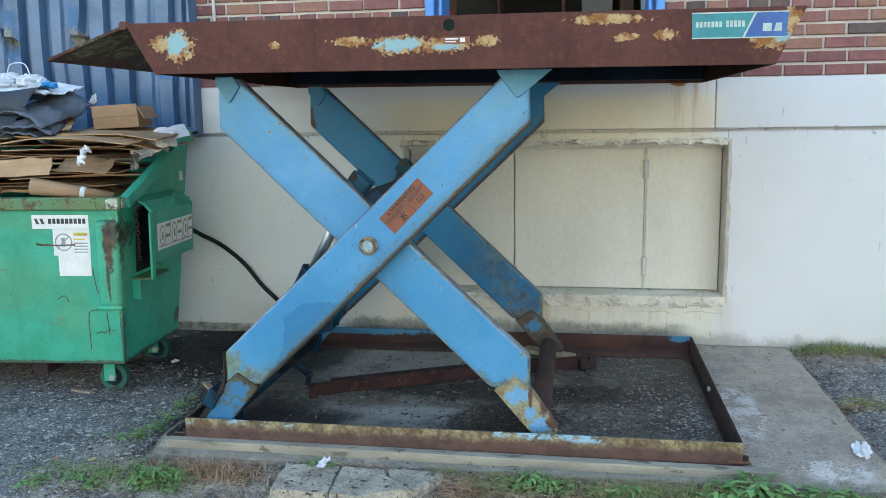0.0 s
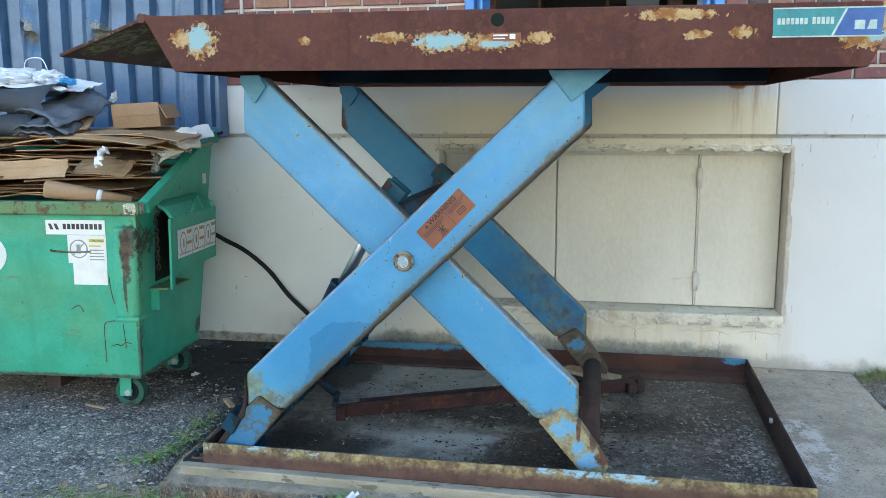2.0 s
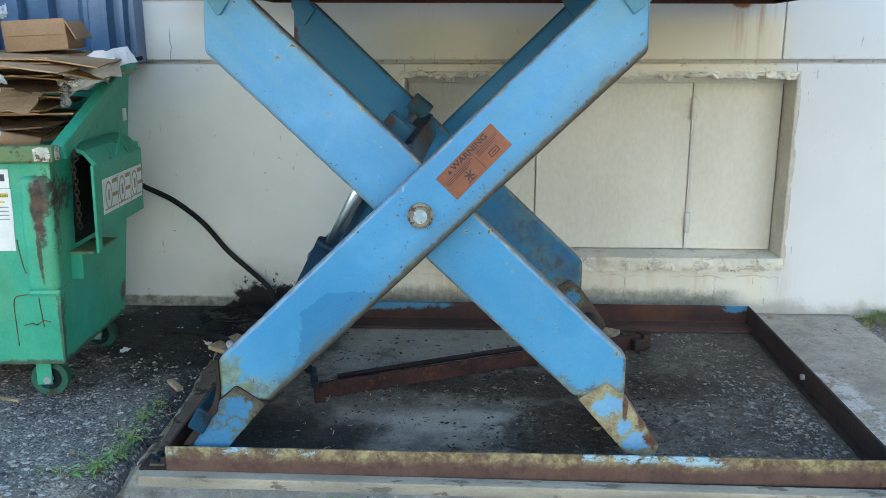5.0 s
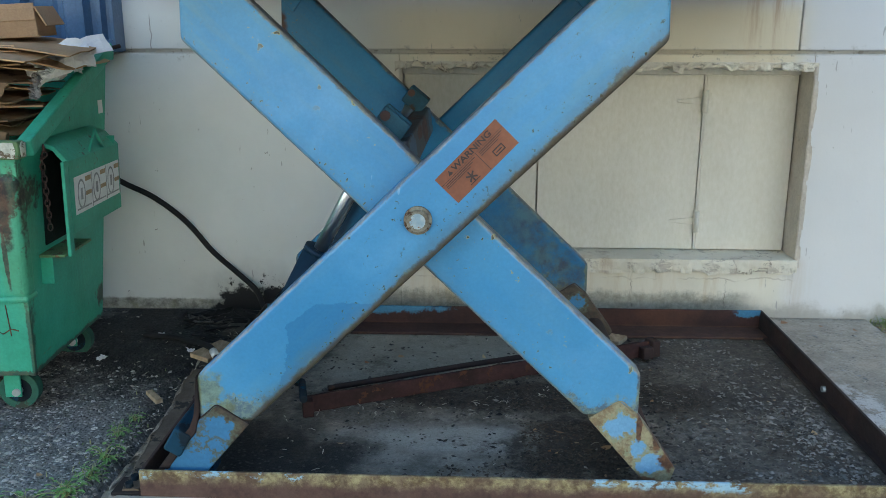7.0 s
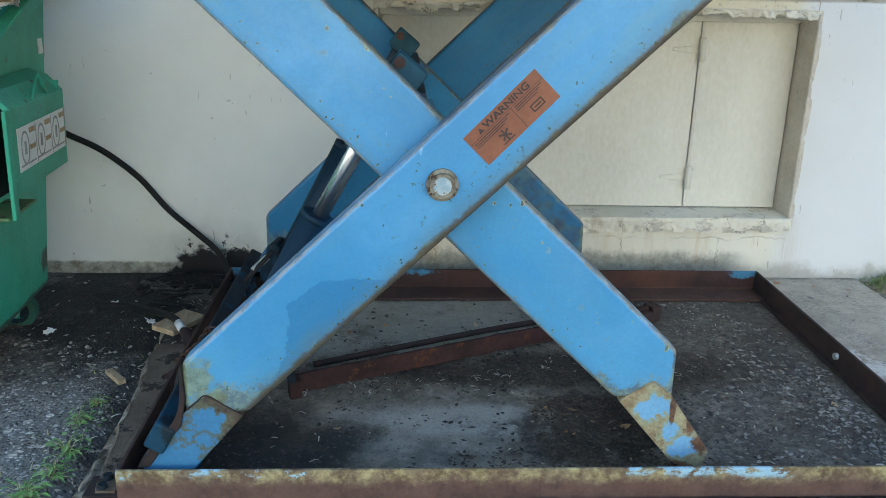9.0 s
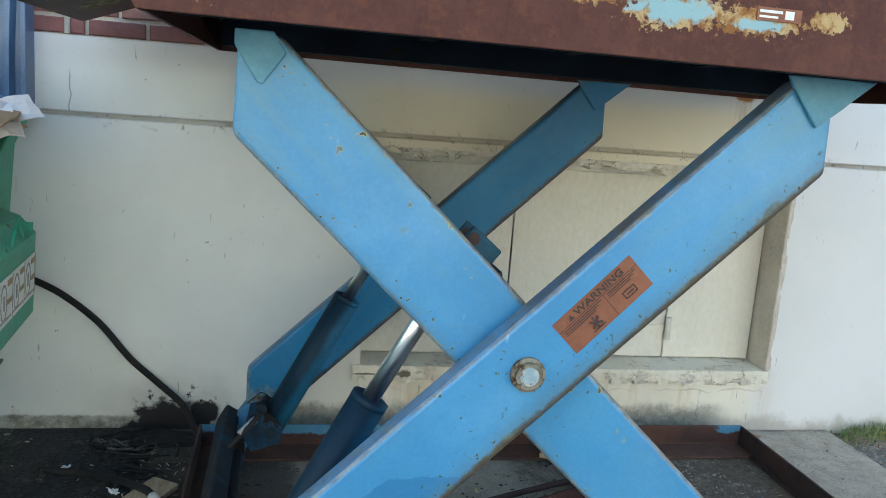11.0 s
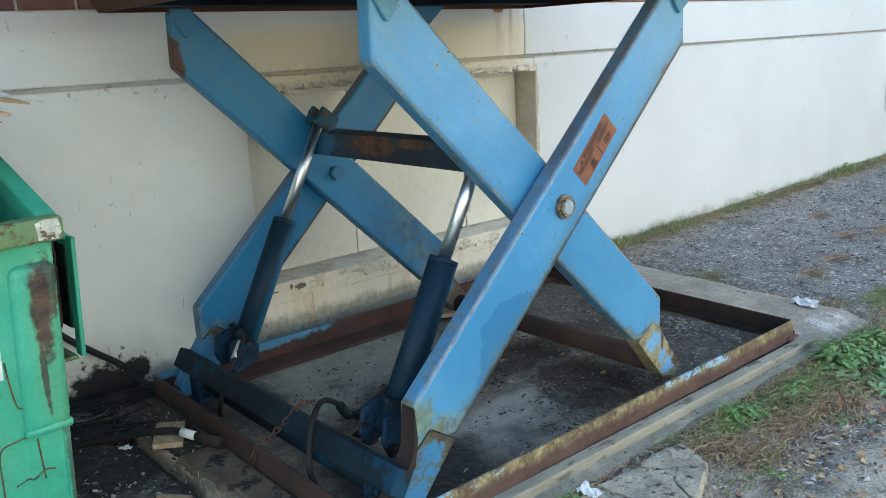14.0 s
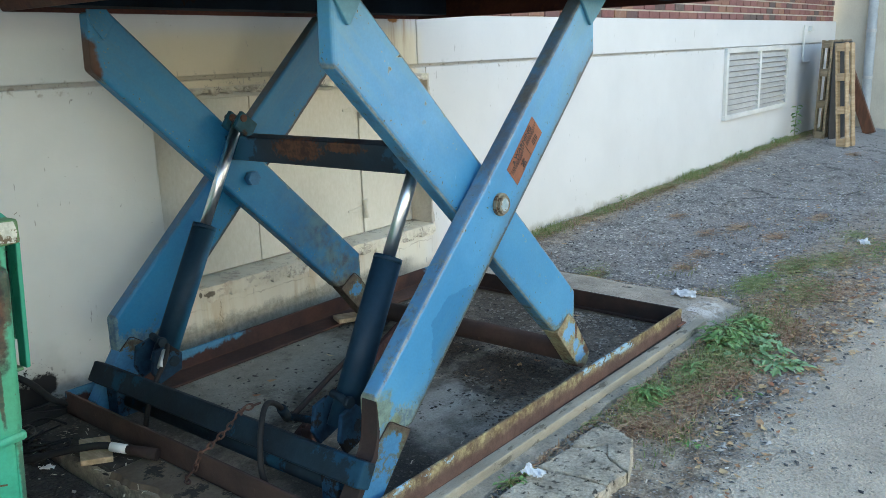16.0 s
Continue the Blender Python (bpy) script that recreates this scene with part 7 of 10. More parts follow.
def make_dumpster():
    base = DUMP @ Vector((-DW / 2, DD / 2, 0))
    d = thing("dumpster", (base.x, base.y, 0.02), "green steel dumpster with a sloped rim, rust-streaked, overfull with cardboard", "dumpster")

    def piece(name, bm, material, label="", parent=None):
        # the box narrows towards its floor
        for v in bm.verts:
            k = max(0.0, 0.93 - v.co.z) / 0.74
            v.co.y += 0.036 * k * (1 - v.co.y / 0.8)
            v.co.x += (k * (-0.030 if v.co.x > -0.9 else 0.030) + (-0.012 if v.co.z < 0.915 else 0.0)) * min(1.0, abs(v.co.x + 0.93) / 0.4)
        bmesh.ops.transform(bm, matrix=DUMP, verts=bm.verts[:])
        return part(name, bm, material, parent or d, label)

    zb, zf, zr = 0.185, 0.925, 1.215      # floor, front rim, back rim
    t = 0.012

    def side_rim(y):
        return zf + (zr - zf) * max(0.0, min(1.0, (y - 0.06) / (DD - 0.02)))

    bm = B()
    box(bm, -DW, 0.0, 0.0, t, zb, zf, 0.003)
    body = piece("front_wall", bm, m_green)
    for x0, x1 in ((-t, 0.0), (-DW, -DW + t)):
        bm = B()
        prof = [(t, zb), (DD - 0.14, zb), (DD + 0.06, zr), (0.06, zf), (t, zf)]
        va = [bm.verts.new((x0, y, z)) for y, z in prof]
        vb = [bm.verts.new((x1, y, z)) for y, z in prof]
        n = len(prof)
        bm.faces.new(va), bm.faces.new(vb[::-1])
        for i in range(n):
            bm.faces.new((va[i], vb[i], vb[(i + 1) % n], va[(i + 1) % n]))
        piece("side_wall", bm, m_green)
    bm = B()
    va = [bm.verts.new(p) for p in ((-DW, DD - 0.14, zb), (0, DD - 0.14, zb), (0, DD + 0.06, zr), (-DW, DD + 0.06, zr))]
    vb = [bm.verts.new((v.co.x, v.co.y + t, v.co.z)) for v in va]
    bm.faces.new(va), bm.faces.new(vb[::-1])
    for i in range(4):
        bm.faces.new((va[i], vb[i], vb[(i + 1) % 4], va[(i + 1) % 4]))
    piece("back_wall", bm, m_green)
    bm = B()
    box(bm, -DW + t, -t, t, DD - 0.14, zb, zb + t)
    piece("floor_plate", bm, m_green)
    # rims
    bm = B()
    box(bm, -DW - 0.03, 0.024, -0.026, 0.028, zf, zf + 0.058, 0.008)
    rim = piece("front_rim", bm, m_green_rim, "worn rim rail, paint rubbed to rust")
    bm = B()
    prism(bm, [(-0.010, zf + 0.010), (0.022, zf + 0.006), (0.026, zf + 0.050), (0.004, zf + 0.056), (-0.012, zf + 0.044)], 0.0225, 0.0262, 0, Matrix.Rotation(radians(90), 4, 'Z') @ Matrix.Diagonal((1, -1, 1, 1)))
    piece("corner_patch", bm, m_scuff, "pale scuffed corner", rim)
    bm = B()
    prism(bm, [(-0.038, zf + 0.008), (0.012, zf + 0.005), (0.016, zf + 0.030), (0.010, zf + 0.053), (-0.020, zf + 0.055), (-0.042, zf + 0.048)], -0.0285, -0.0255)
    piece("corner_patch", bm, m_scuff, "pale scuffed corner", rim)
    L = math.hypot(DD, zr - zf)
    a = math.atan2(zr - zf, DD)
    for x0, x1 in ((-0.012, 0.036), (-DW - 0.036, -DW + 0.012)):
        bm = B()
        box(bm, x0, x1, 0, L + 0.02, -0.02, 0.035, 0.006, Matrix.Translation((0, 0.05, zf + 0.02)) @ Matrix.Rotation(a, 4, 'X'))
        piece("side_rim", bm, m_green)
    bm = B()
    box(bm, -DW - 0.03, 0.03, DD + 0.04, DD + 0.085, zr - 0.01, zr + 0.04, 0.006)
    piece("back_rim", bm, m_green)
    bm = B()
    rod(bm, (0.0, DD + 0.07, zr + 0.03), (0.062, DD + 0.075, zr + 0.045), 0.008, 8)
    piece("lid_peg", bm, m_rust_dark)
    bm = B()
    box(bm, 0.0005, 0.004, 0.52, 0.56, 1.03, 1.08, 0.001, Matrix.Translation((0.035, 0.12, -0.02)))
    piece("reflector", bm, m_sticker)
    # corner post, doubled plate with a bent skirt line
    bm = B()
    box(bm, -0.098, 0.014, -0.020, 0.06, 0.46, zf - 0.045, 0.026, seg=5)
    piece("corner_post", bm, m_green)
    bm = B()
    box(bm, -0.100, 0.016, -0.022, 0.06, 0.45, 0.475, 0.010)
    piece("post_collar", bm, m_green)
    bm = B()
    box(bm, -0.008, 0.008, -0.006, 0.012, zb, 0.50, 0.003)
    piece("corner_edge", bm, m_green)
    # fork sleeve on the side
    bm = B()
    y0, y1, w = 0.155, 0.64, 0.112
    prof = [(0.0, 0.965), (0.055, 0.945), (w, 0.895), (w, 0.645), (w - 0.012, 0.645)]
    ringpts = prof + [(w - 0.012, 0.885), (0.05, 0.932), (0.0, 0.952)]
    va = [bm.verts.new((x, y0, z)) for x, z in ringpts]
    vb = [bm.verts.new((x, y1, z)) for x, z in ringpts]
    n = len(ringpts)
    bm.faces.new(va), bm.faces.new(vb[::-1])
    for i in range(n):
        bm.faces.new((va[i], vb[i], vb[(i + 1) % n], va[(i + 1) % n]))
    sleeve = piece("fork_sleeve", bm, m_green)
    bm = B()
    box(bm, 0.0, w - 0.02, 0.115, 0.36, 0.572, 0.582, 0.003)
    piece("sleeve_floor", bm, m_green_rim, "rubbed and rusty floor lip", sleeve)
    bm = B()
    box(bm, w - 0.012, w, 0.118, 0.154, 0.574, 0.897, 0.003)
    piece("sleeve_edge", bm, m_green, "", sleeve)
    bm = B()
    box(bm, 0.0, w - 0.013, 0.60, 0.61, 0.645, 0.93, 0.002)
    piece("sleeve_end", bm, m_green, "", sleeve)
    # dark panels added in the sleeve, standing in for its inner shade
    bm = B()
    box(bm, 0.002, 0.005, 0.175, 0.598, 0.60, 0.915)
    box(bm, w - 0.017, w - 0.0125, 0.160, 0.598, 0.648, 0.872)
    box(bm, 0.006, w - 0.018, 0.590, 0.597, 0.648, 0.90)
    piece("sleeve_shade", bm, m_hollow_shade, "dark panels added for the shade inside the fork sleeve", sleeve)
    bm = B()
    box(bm, 0.0, 0.045, 0.125, 0.195, 0.475, 0.571, 0.003)
    piece("sleeve_bracket", bm, m_green, "", sleeve)
    bm = B()
    rod(bm, (0.104, 0.345, 0.880), (0.094, 0.425, 0.972), 0.0055, 8)
    rod(bm, (0.094, 0.425, 0.972), (0.104, 0.505, 0.895), 0.0055, 8)
    piece("lifting_eye", bm, m_green, "", sleeve)
    bm = B()
    box(bm, w + 0.001, w + 0.003, y0 + 0.03, y1 - 0.02, 0.705, 0.835)
    lab = piece("sticker_strip", bm, m_sticker, "white sticker strip with three grey pictograms", sleeve)
    for k in range(3):
        yc = y0 + 0.085 + 0.145 * k
        for name, ink, boxes in (("pictogram", m_ink_soft, None), ("pictogram_bar", m_ink_soft, ((yc - 0.006, yc + 0.010, 0.750, 0.790),)),
                                 ("heading_bar", m_head, ((yc + 0.040, yc + 0.090, 0.808, 0.824),)), ("heading_bar", m_head, ((yc + 0.040, yc + 0.090, 0.758, 0.772),)),
                                 ("text_line", m_ink_soft, ((yc - 0.045, yc + 0.085, 0.718, 0.723),)), ("divider", m_ink_soft, ((yc + 0.097, yc + 0.100, 0.708, 0.832),))):
            bm = B()
            if boxes is None:
                ring(bm, (w + 0.003, yc, 0), (1, 0, 0), 0.034, 0.029, 0.0012, 20)
                for q in bm.verts:
                    q.co.z = 0.770 + q.co.z * 1.55
            else:
                for ya, yb, za, zc in boxes:
                    box(bm, w + 0.003, w + 0.0042, ya, yb, za, zc)
            piece(name, bm, ink, "", sleeve)
    # hanging chain
    bm = B()
    chain(bm, [(0.045, 0.105, 0.955), (0.05, 0.112, 0.82), (0.052, 0.115, 0.67)], 0.026, 0.0028)
    piece("chain", bm, m_rust_dark, "rusty chain hanging from the rim")
    # stickers in front (writing as bars)
    bm = B()
    box(bm, -0.402, -0.130, -0.0035, -0.001, 0.838, 0.902)
    s1 = piece("maker_sticker", bm, m_sticker, "white sticker with dark bars of print")
    bm = B()
    for i in range(9):
        box(bm, -0.322 + i * 0.0205, -0.322 + i * 0.0205 + 0.0145, -0.0048, -0.0034, 0.862, 0.886)
    for i in range(2):
        prism(bm, [(-0.390 + 0.026 * i, 0.886), (-0.376 + 0.026 * i, 0.886), (-0.366 + 0.026 * i, 0.860), (-0.380 + 0.026 * i, 0.860)], -0.0048, -0.0034)
    piece("print_bars", bm, m_ink, "", s1)
    bm = B()
    box(bm, -0.305, -0.128, -0.0034, -0.001, 0.712, 0.836)
    s2 = piece("caution_sticker", bm, m_sticker, "white caution sticker with a crossed pictogram")
    bm = B()
    ring(bm, (-0.255, -0.0034, 0.775), (0, -1, 0), 0.042, 0.036, 0.0012, 24)
    box(bm, -0.036, 0.036, -0.0046, -0.0034, -0.003, 0.003, 0, Matrix.Translation((-0.255, 0, 0.775)) @ Matrix.Rotation(radians(-45), 4, 'Y'))
    box(bm, -0.264, -0.246, -0.0046, -0.0034, 0.755, 0.795)
    for k in range(4):
        box(bm, -0.205, -0.140, -0.0046, -0.0034, 0.768 - 0.014 * k, 0.773 - 0.014 * k)
    piece("pictogram", bm, m_ink_soft, "", s2)
    bm = B()
    box(bm, -0.206, -0.138, -0.0046, -0.0034, 0.806, 0.820)
    box(bm, -0.206, -0.150, -0.0046, -0.0034, 0.786, 0.792)
    piece("yellow_bar", bm, m_ink_yellow, "", s2)
    tx = bpy.data.curves.new("word", 'FONT')
    tx.body, tx.size, tx.extrude = "CAUTION", 0.0118, 0.0003
    tx.materials.append(m_ink)
    word = new("word", tx)
    word.parent = s2
    word.matrix_parent_inverse = Matrix.Identity(4)
    word.matrix_local = DUMP @ Matrix.Translation((-0.2045, -0.0049, 0.8075)) @ Matrix.Rotation(radians(90), 4, 'X')
    bm = B()
    box(bm, -0.285, -0.130, -0.0032, -0.001, 0.615, 0.712)
    piece("blank_sticker", bm, m_sticker)
    bm = B()
    cx, cz = -0.90, 0.745
    pts = [(cx + 0.302 * math.cos(2 * math.pi * i / 40), cz + 0.142 * math.sin(2 * math.pi * i / 40)) for i in range(40)]
    prism(bm, pts, -0.0035, -0.001)
    s3 = piece("oval_sign", bm, m_sticker, "white oval company sign with dark green bars of writing")
    for x0, x1, za, zb2 in ((-1.15, -1.02, 0.70, 0.82), (-1.00, -0.88, 0.70, 0.83), (-0.86, -0.75, 0.70, 0.82), (-0.73, -0.66, 0.72, 0.80)):
        bm = B()
        prism(bm, [(x0, za), (x0 + 0.035, za), (x1, zb2), (x1 - 0.035, zb2)], -0.005, -0.0034)
        piece("print_bar", bm, m_ink_green, "", s3)
    # fold and scratches
    for pts in (((-0.125, 0.655), (-0.118, 0.60), (-0.105, 0.535), (-0.085, 0.533)), ((-0.075, 0.455), (-0.12, 0.452), (-0.155, 0.435), (-0.158, 0.35), (-0.155, 0.26)),
                ((-0.13, 0.335), (-0.10, 0.345), (-0.085, 0.338), (-0.06, 0.352), (-0.035, 0.348)), ((-0.07, 0.44), (-0.066, 0.40), (-0.06, 0.33)), ((-0.31, 0.50), (-0.27, 0.52), (-0.25, 0.49))):
        bm = B()
        hose(bm, [(px + 0.004 * noise.noise((k, px, 2)), -0.0006, pz + 0.004 * noise.noise((k, pz, 5))) for k, (px, pz) in enumerate(pts)], 0.0022, 6, 4)
        piece("crease", bm, m_crease)
    bm = B()
    hose(bm, [(-0.388, -0.001, 0.768), (-0.37, -0.001, 0.763), (-0.29, -0.001, 0.760), (-0.20, -0.001, 0.763)], 0.0045, 6, 4)
    piece("crease", bm, m_crease)
    # lower cross runner and casters
    for x in (-0.42, -1.45):
        bm = B()
        box(bm, x - 0.05, x + 0.02, 0.03, DD - 0.18, zb - 0.065, zb - 0.002, 0.003)
        piece("runner", bm, m_rust_dark)
    for x, y in ((-0.115, 0.10), (-0.115, 0.62), (-DW + 0.12, 0.10), (-DW + 0.12, 0.62)):
        bm = B()
        box(bm, x - 0.06, x + 0.06, y - 0.05, y + 0.05, zb - 0.014, zb - 0.002, 0.002)
        for s in (-1, 1):
            box(bm, x - 0.020, x + 0.036, y + s * 0.032 - 0.004, y + s * 0.032 + 0.004, 0.078, zb - 0.01, 0.002)
        cas = piece("caster", bm, m_green)
        bm = B()
        ring(bm, (x + 0.02, y - 0.02, 0.097), (0, 1, 0), 0.068, 0.045, 0.040, 28)
        piece("tyre", bm, m_green_tyre, "", cas)
        bm = B()
        ring(bm, (x + 0.02, y - 0.016, 0.097), (0, 1, 0), 0.047, 0.012, 0.030, 20)
        piece("rim", bm, m_black_steel, "", cas)
        bm = B()
        rod(bm, (x + 0.02, y - 0.045, 0.097), (x + 0.02, y + 0.045, 0.097), 0.014, 10)
        piece("axle", bm, m_galv, "", cas)


make_dumpster()


# ================= what fills the dumpster =================
def bent_sheet(w, l, thick, sag, curl, seed, nx=8, ny=6, wavy=0.007):
    """A sheet of board: w by l, drooping and uneven."""
    bm = B()
    top, low = {}, {}
    for i in range(nx + 1):
        for j in range(ny + 1):
            u, v = i / nx - 0.5, j / ny - 0.5
            z = -sag * (4 * u * u) + curl * (v + 0.5) ** 2 + wavy * noise.noise((u * 4 + seed, v * 4, seed * 1.7)) + 0.4 * wavy * noise.noise((u * 13, v * 13, seed))
            x = u * w + 0.012 * noise.noise((u * 6, v * 6, seed + 9))
            y = v * l + 0.012 * noise.noise((u * 6, v * 6, seed + 19))
            top[i, j] = bm.verts.new((x, y, z + thick / 2))
            low[i, j] = bm.verts.new((x, y, z - thick / 2))
    for i in range(nx):
        for j in range(ny):
            bm.faces.new((top[i, j], top[i + 1, j], top[i + 1, j + 1], top[i, j + 1]))
            bm.faces.new((low[i, j], low[i, j + 1], low[i + 1, j + 1], low[i + 1, j]))
    edge = [(i, 0) for i in range(nx)] + [(nx, j) for j in range(ny)] + [(i, ny) for i in range(nx, 0, -1)] + [(0, j) for j in range(ny, 0, -1)]
    for a, b in zip(edge, edge[1:] + edge[:1]):
        bm.faces.new((top[a], low[a], low[b], top[b]))
    return bm


def crumpled(r, seed, squash=(1, 1, 1), rough=0.45, detail=3):
    bm = B()
    bmesh.ops.create_icosphere(bm, subdivisions=detail, radius=r)
    for v in bm.verts:
        p = v.co.normalized()
        k = 1 + rough * noise.noise((p.x * 2 + seed, p.y * 2, p.z * 2)) + 0.35 * rough * noise.noise((p.x * 6, p.y * 6 + seed, p.z * 6))
        ridge = abs(noise.noise((p.x * 3.3, p.y * 3.3, p.z * 3.3 + seed)))
        v.co = Vector((p.x * squash[0], p.y * squash[1], p.z * squash[2])) * r * (k - 0.5 * rough * ridge)
    return bm


def place_bm(bm, m):
    bmesh.ops.transform(bm, matrix=m, verts=bm.verts[:])
    return bm


def spin(x, y, z, rx=0, ry=0, rz=0):
    return pose(x, y, z, rx, ry, rz)


def make_rubbish():
    r = random.Random(21)
    lab = "flattened brown cardboard box in the overfull dumpster"
    # the stack of flattened boxes, from the rim upwards, seen edge on
    z, k = 0.965, 0
    while z < 1.265:
        w, l = r.uniform(0.55, 1.05), r.uniform(0.36, 0.50)
        t = (z - 0.965) / 0.30
        right = -1.84 + 0.05 * t + 0.04 * r.random() - (0.08 * r.random() if k % 3 else 0.30 * r.random())
        front = -0.985 + 0.08 * t + r.uniform(0.0, 0.09)
        bm = bent_sheet(w, l, r.uniform(0.003, 0.006), r.uniform(-0.012, 0.02), r.uniform(-0.02, 0.02), k * 3.1)
        place_bm(bm, spin(right - w / 2, front + l / 2, z + 0.018, r.uniform(-5, 2), r.uniform(-4, 4.5), r.uniform(-2, 18)))
        solo("cardboard_sheet", bm, m_card, lab, "cardboard", "flattened boxes")
        z += r.uniform(0.009, 0.025)
        k += 1
    # farther left in the dumpster
    for k in range(12):
        w, l = r.uniform(0.7, 1.0), r.uniform(0.45, 0.6)
        bm = bent_sheet(w, l, 0.005, r.uniform(-0.01, 0.02), 0.0, 100 + k * 2.7)
        place_bm(bm, spin(-2.85 + r.uniform(-0.15, 0.1), -0.80 + r.uniform(-0.06, 0.06), 0.98 + 0.023 * k, r.uniform(-1, 6), r.uniform(-4, 3), r.uniform(-9, 9)))
        solo("cardboard_sheet", bm, m_card, lab, "cardboard", "flattened boxes")
    # bowed and tilted sheets that show their faces
    for x, y, zz, w, l, rx, ry, rz, sag in ((-2.30, -1.045, 1.105, 0.46, 0.09, 55, -2, 3, 0.0), (-1.90, -0.66, 1.272, 0.50, 0.42, 3, 3, 8, 0.015), (-2.05, -0.80, 1.262, 0.66, 0.36, 4, 1, 2, 0.03),
                                            (-2.22, -0.80, 1.30, 0.24, 0.16, 20, -10, 12, 0.01), (-1.80, -0.55, 1.215, 0.22, 0.42, 2, 15, 4, 0.0), (-1.96, -0.93, 1.115, 0.26, 0.12, 26, 3, 2, 0.01)):
        bm = bent_sheet(w, l, 0.005, sag, 0.01, x * 7)
        place_bm(bm, spin(x, y, zz, rx, ry, rz))
        solo("cardboard_sheet", bm, m_card_light, lab, "cardboard", "flattened boxes")
    # closed carton on top, one flap standing
    cx, cy, cz = -1.945, -0.575, 1.292
    carton = thing("carton", (cx, cy, cz), "light brown cardboard carton with an open flap on the pile", "carton")
    m = spin(cx, cy, cz, 2, -3, 6)
    bm = B()
    box(bm, -0.12, 0.12, -0.09, 0.09, 0, 0.105, 0.004, m)
    part("box_body", bm, m_kraft, carton)
    bm = B()
    box(bm, -0.119, 0.119, -0.098, -0.090, 0.050, 0.110, 0.002, m @ Matrix.Rotation(radians(-5), 4, 'X'))
    part("flap", bm, m_kraft, carton)
    bm = B()
    box(bm, 0, 0.075, -0.088, 0.088, -0.003, 0.003, 0.001, m @ Matrix.Translation((0.12, 0, 0.105)) @ Matrix.Rotation(radians(64), 4, 'Y'))
    part("flap", bm, m_kraft, carton)
    # kraft tube along the front rim
    roll = thing("cardboard_roll", (-2.05, -1.08, 0.98), "roll of brown kraft paper with white tape in the dumpster", "paper roll")
    p0, p1 = Vector((-2.165, -1.055, 1.025)), Vector((-1.80, -0.965, 0.965))
    bm = B()
    rod(bm, p0, p1, 0.042, 24, 0.022)
    part("paper", bm, m_kraft, roll)
    bm = B()
    a, b = p0.lerp(p1, 0.60), p0.lerp(p1, 0.66)
    rod(bm, a, b, 0.0305, 24, 0.0295)
    part("tape", bm, m_paper, roll, "white tape")
    # folded grey foam sheets: flat loops whose rounded fold looks forward, open at the end
    for k, (x1, yf, zc, h, depth, rz) in enumerate(((-2.225, -0.93, 1.418, 0.115, 0.42, 4), (-2.305, -0.95, 1.300, 0.092, 0.40, -3))):
        bm = B()
        loop, n = [], 28
        for i in range(n + 1):
            t = i / n
            if t < 0.40:
                loop.append((depth * (1 - t / 0.40), -0.42))
            elif t < 0.62:
                a = (t - 0.40) / 0.22 * math.pi
                loop.append((-0.055 * math.sin(a), -0.5 * math.cos(a)))
            else:
                loop.append((depth * (t - 0.62) / 0.38, 0.46 - 0.22 * (t - 0.62) / 0.38))
        rows = []
        for j in range(15):
            u = j / 14
            open_up = 1 + 0.35 * smooth01((u - 0.75) / 0.25)
            rows.append([bm.verts.new((-1.05 * (1 - u) + (0.05 * (pz - 0.1) - 0.10 * max(py, 0) + 0.03 * noise.noise((py * 8, pz * 3, k * 4.0))) * u,
                                       py + 0.010 * noise.noise((u * 7, pz * 2, k)), pz * h * open_up + 0.014 * noise.noise((u * 5, py * 6, k * 5 + pz)))) for py, pz in loop])
        for a, b in zip(rows, rows[1:]):
            for i in range(n):
                bm.faces.new((a[i], a[i + 1], b[i + 1], b[i])).smooth = True
        bmesh.ops.solidify(bm, geom=bm.faces[:], thickness=0.006)
        place_bm(bm, spin(x1, yf + 0.05, zc, 0, 0, rz))
        solo("foam_sheet", bm, m_mat_grey, "folded dark grey foam sheet on top of the rubbish", "foam sheet", "foam sheets")
    # crumpled ends of the same sheets
    for x, y, zz, w, l, rx, ry, rz, wv in ((-2.22, -0.80, 1.405, 0.26, 0.34, 14, 16, -10, 0.026), (-2.25, -0.84, 1.335, 0.26, 0.30, 10, 6, 8, 0.030), (-2.26, -0.83, 1.29, 0.22, 0.3, 4, 12, 4, 0.028)):
        bm = bent_sheet(w, l, 0.006, 0.04, 0.03, x * 5, 26, 20, wv)
        place_bm(bm, spin(x, y, zz, rx, ry, rz))
        solo("foam_sheet", bm, m_mat_grey, "crumpled dark grey foam sheet on top of the rubbish", "foam sheet", "foam sheets", smooth=True)
    bm = bent_sheet(0.50, 0.30, 0.004, 0.02, 0.03, 2.2, 24, 14, 0.022)
    place_bm(bm, spin(-2.40, -0.74, 1.490, 3, 2, -4))
    solo("paper_sheet", bm, m_paper, "white paper sheet lying on the pile", "paper sheet")
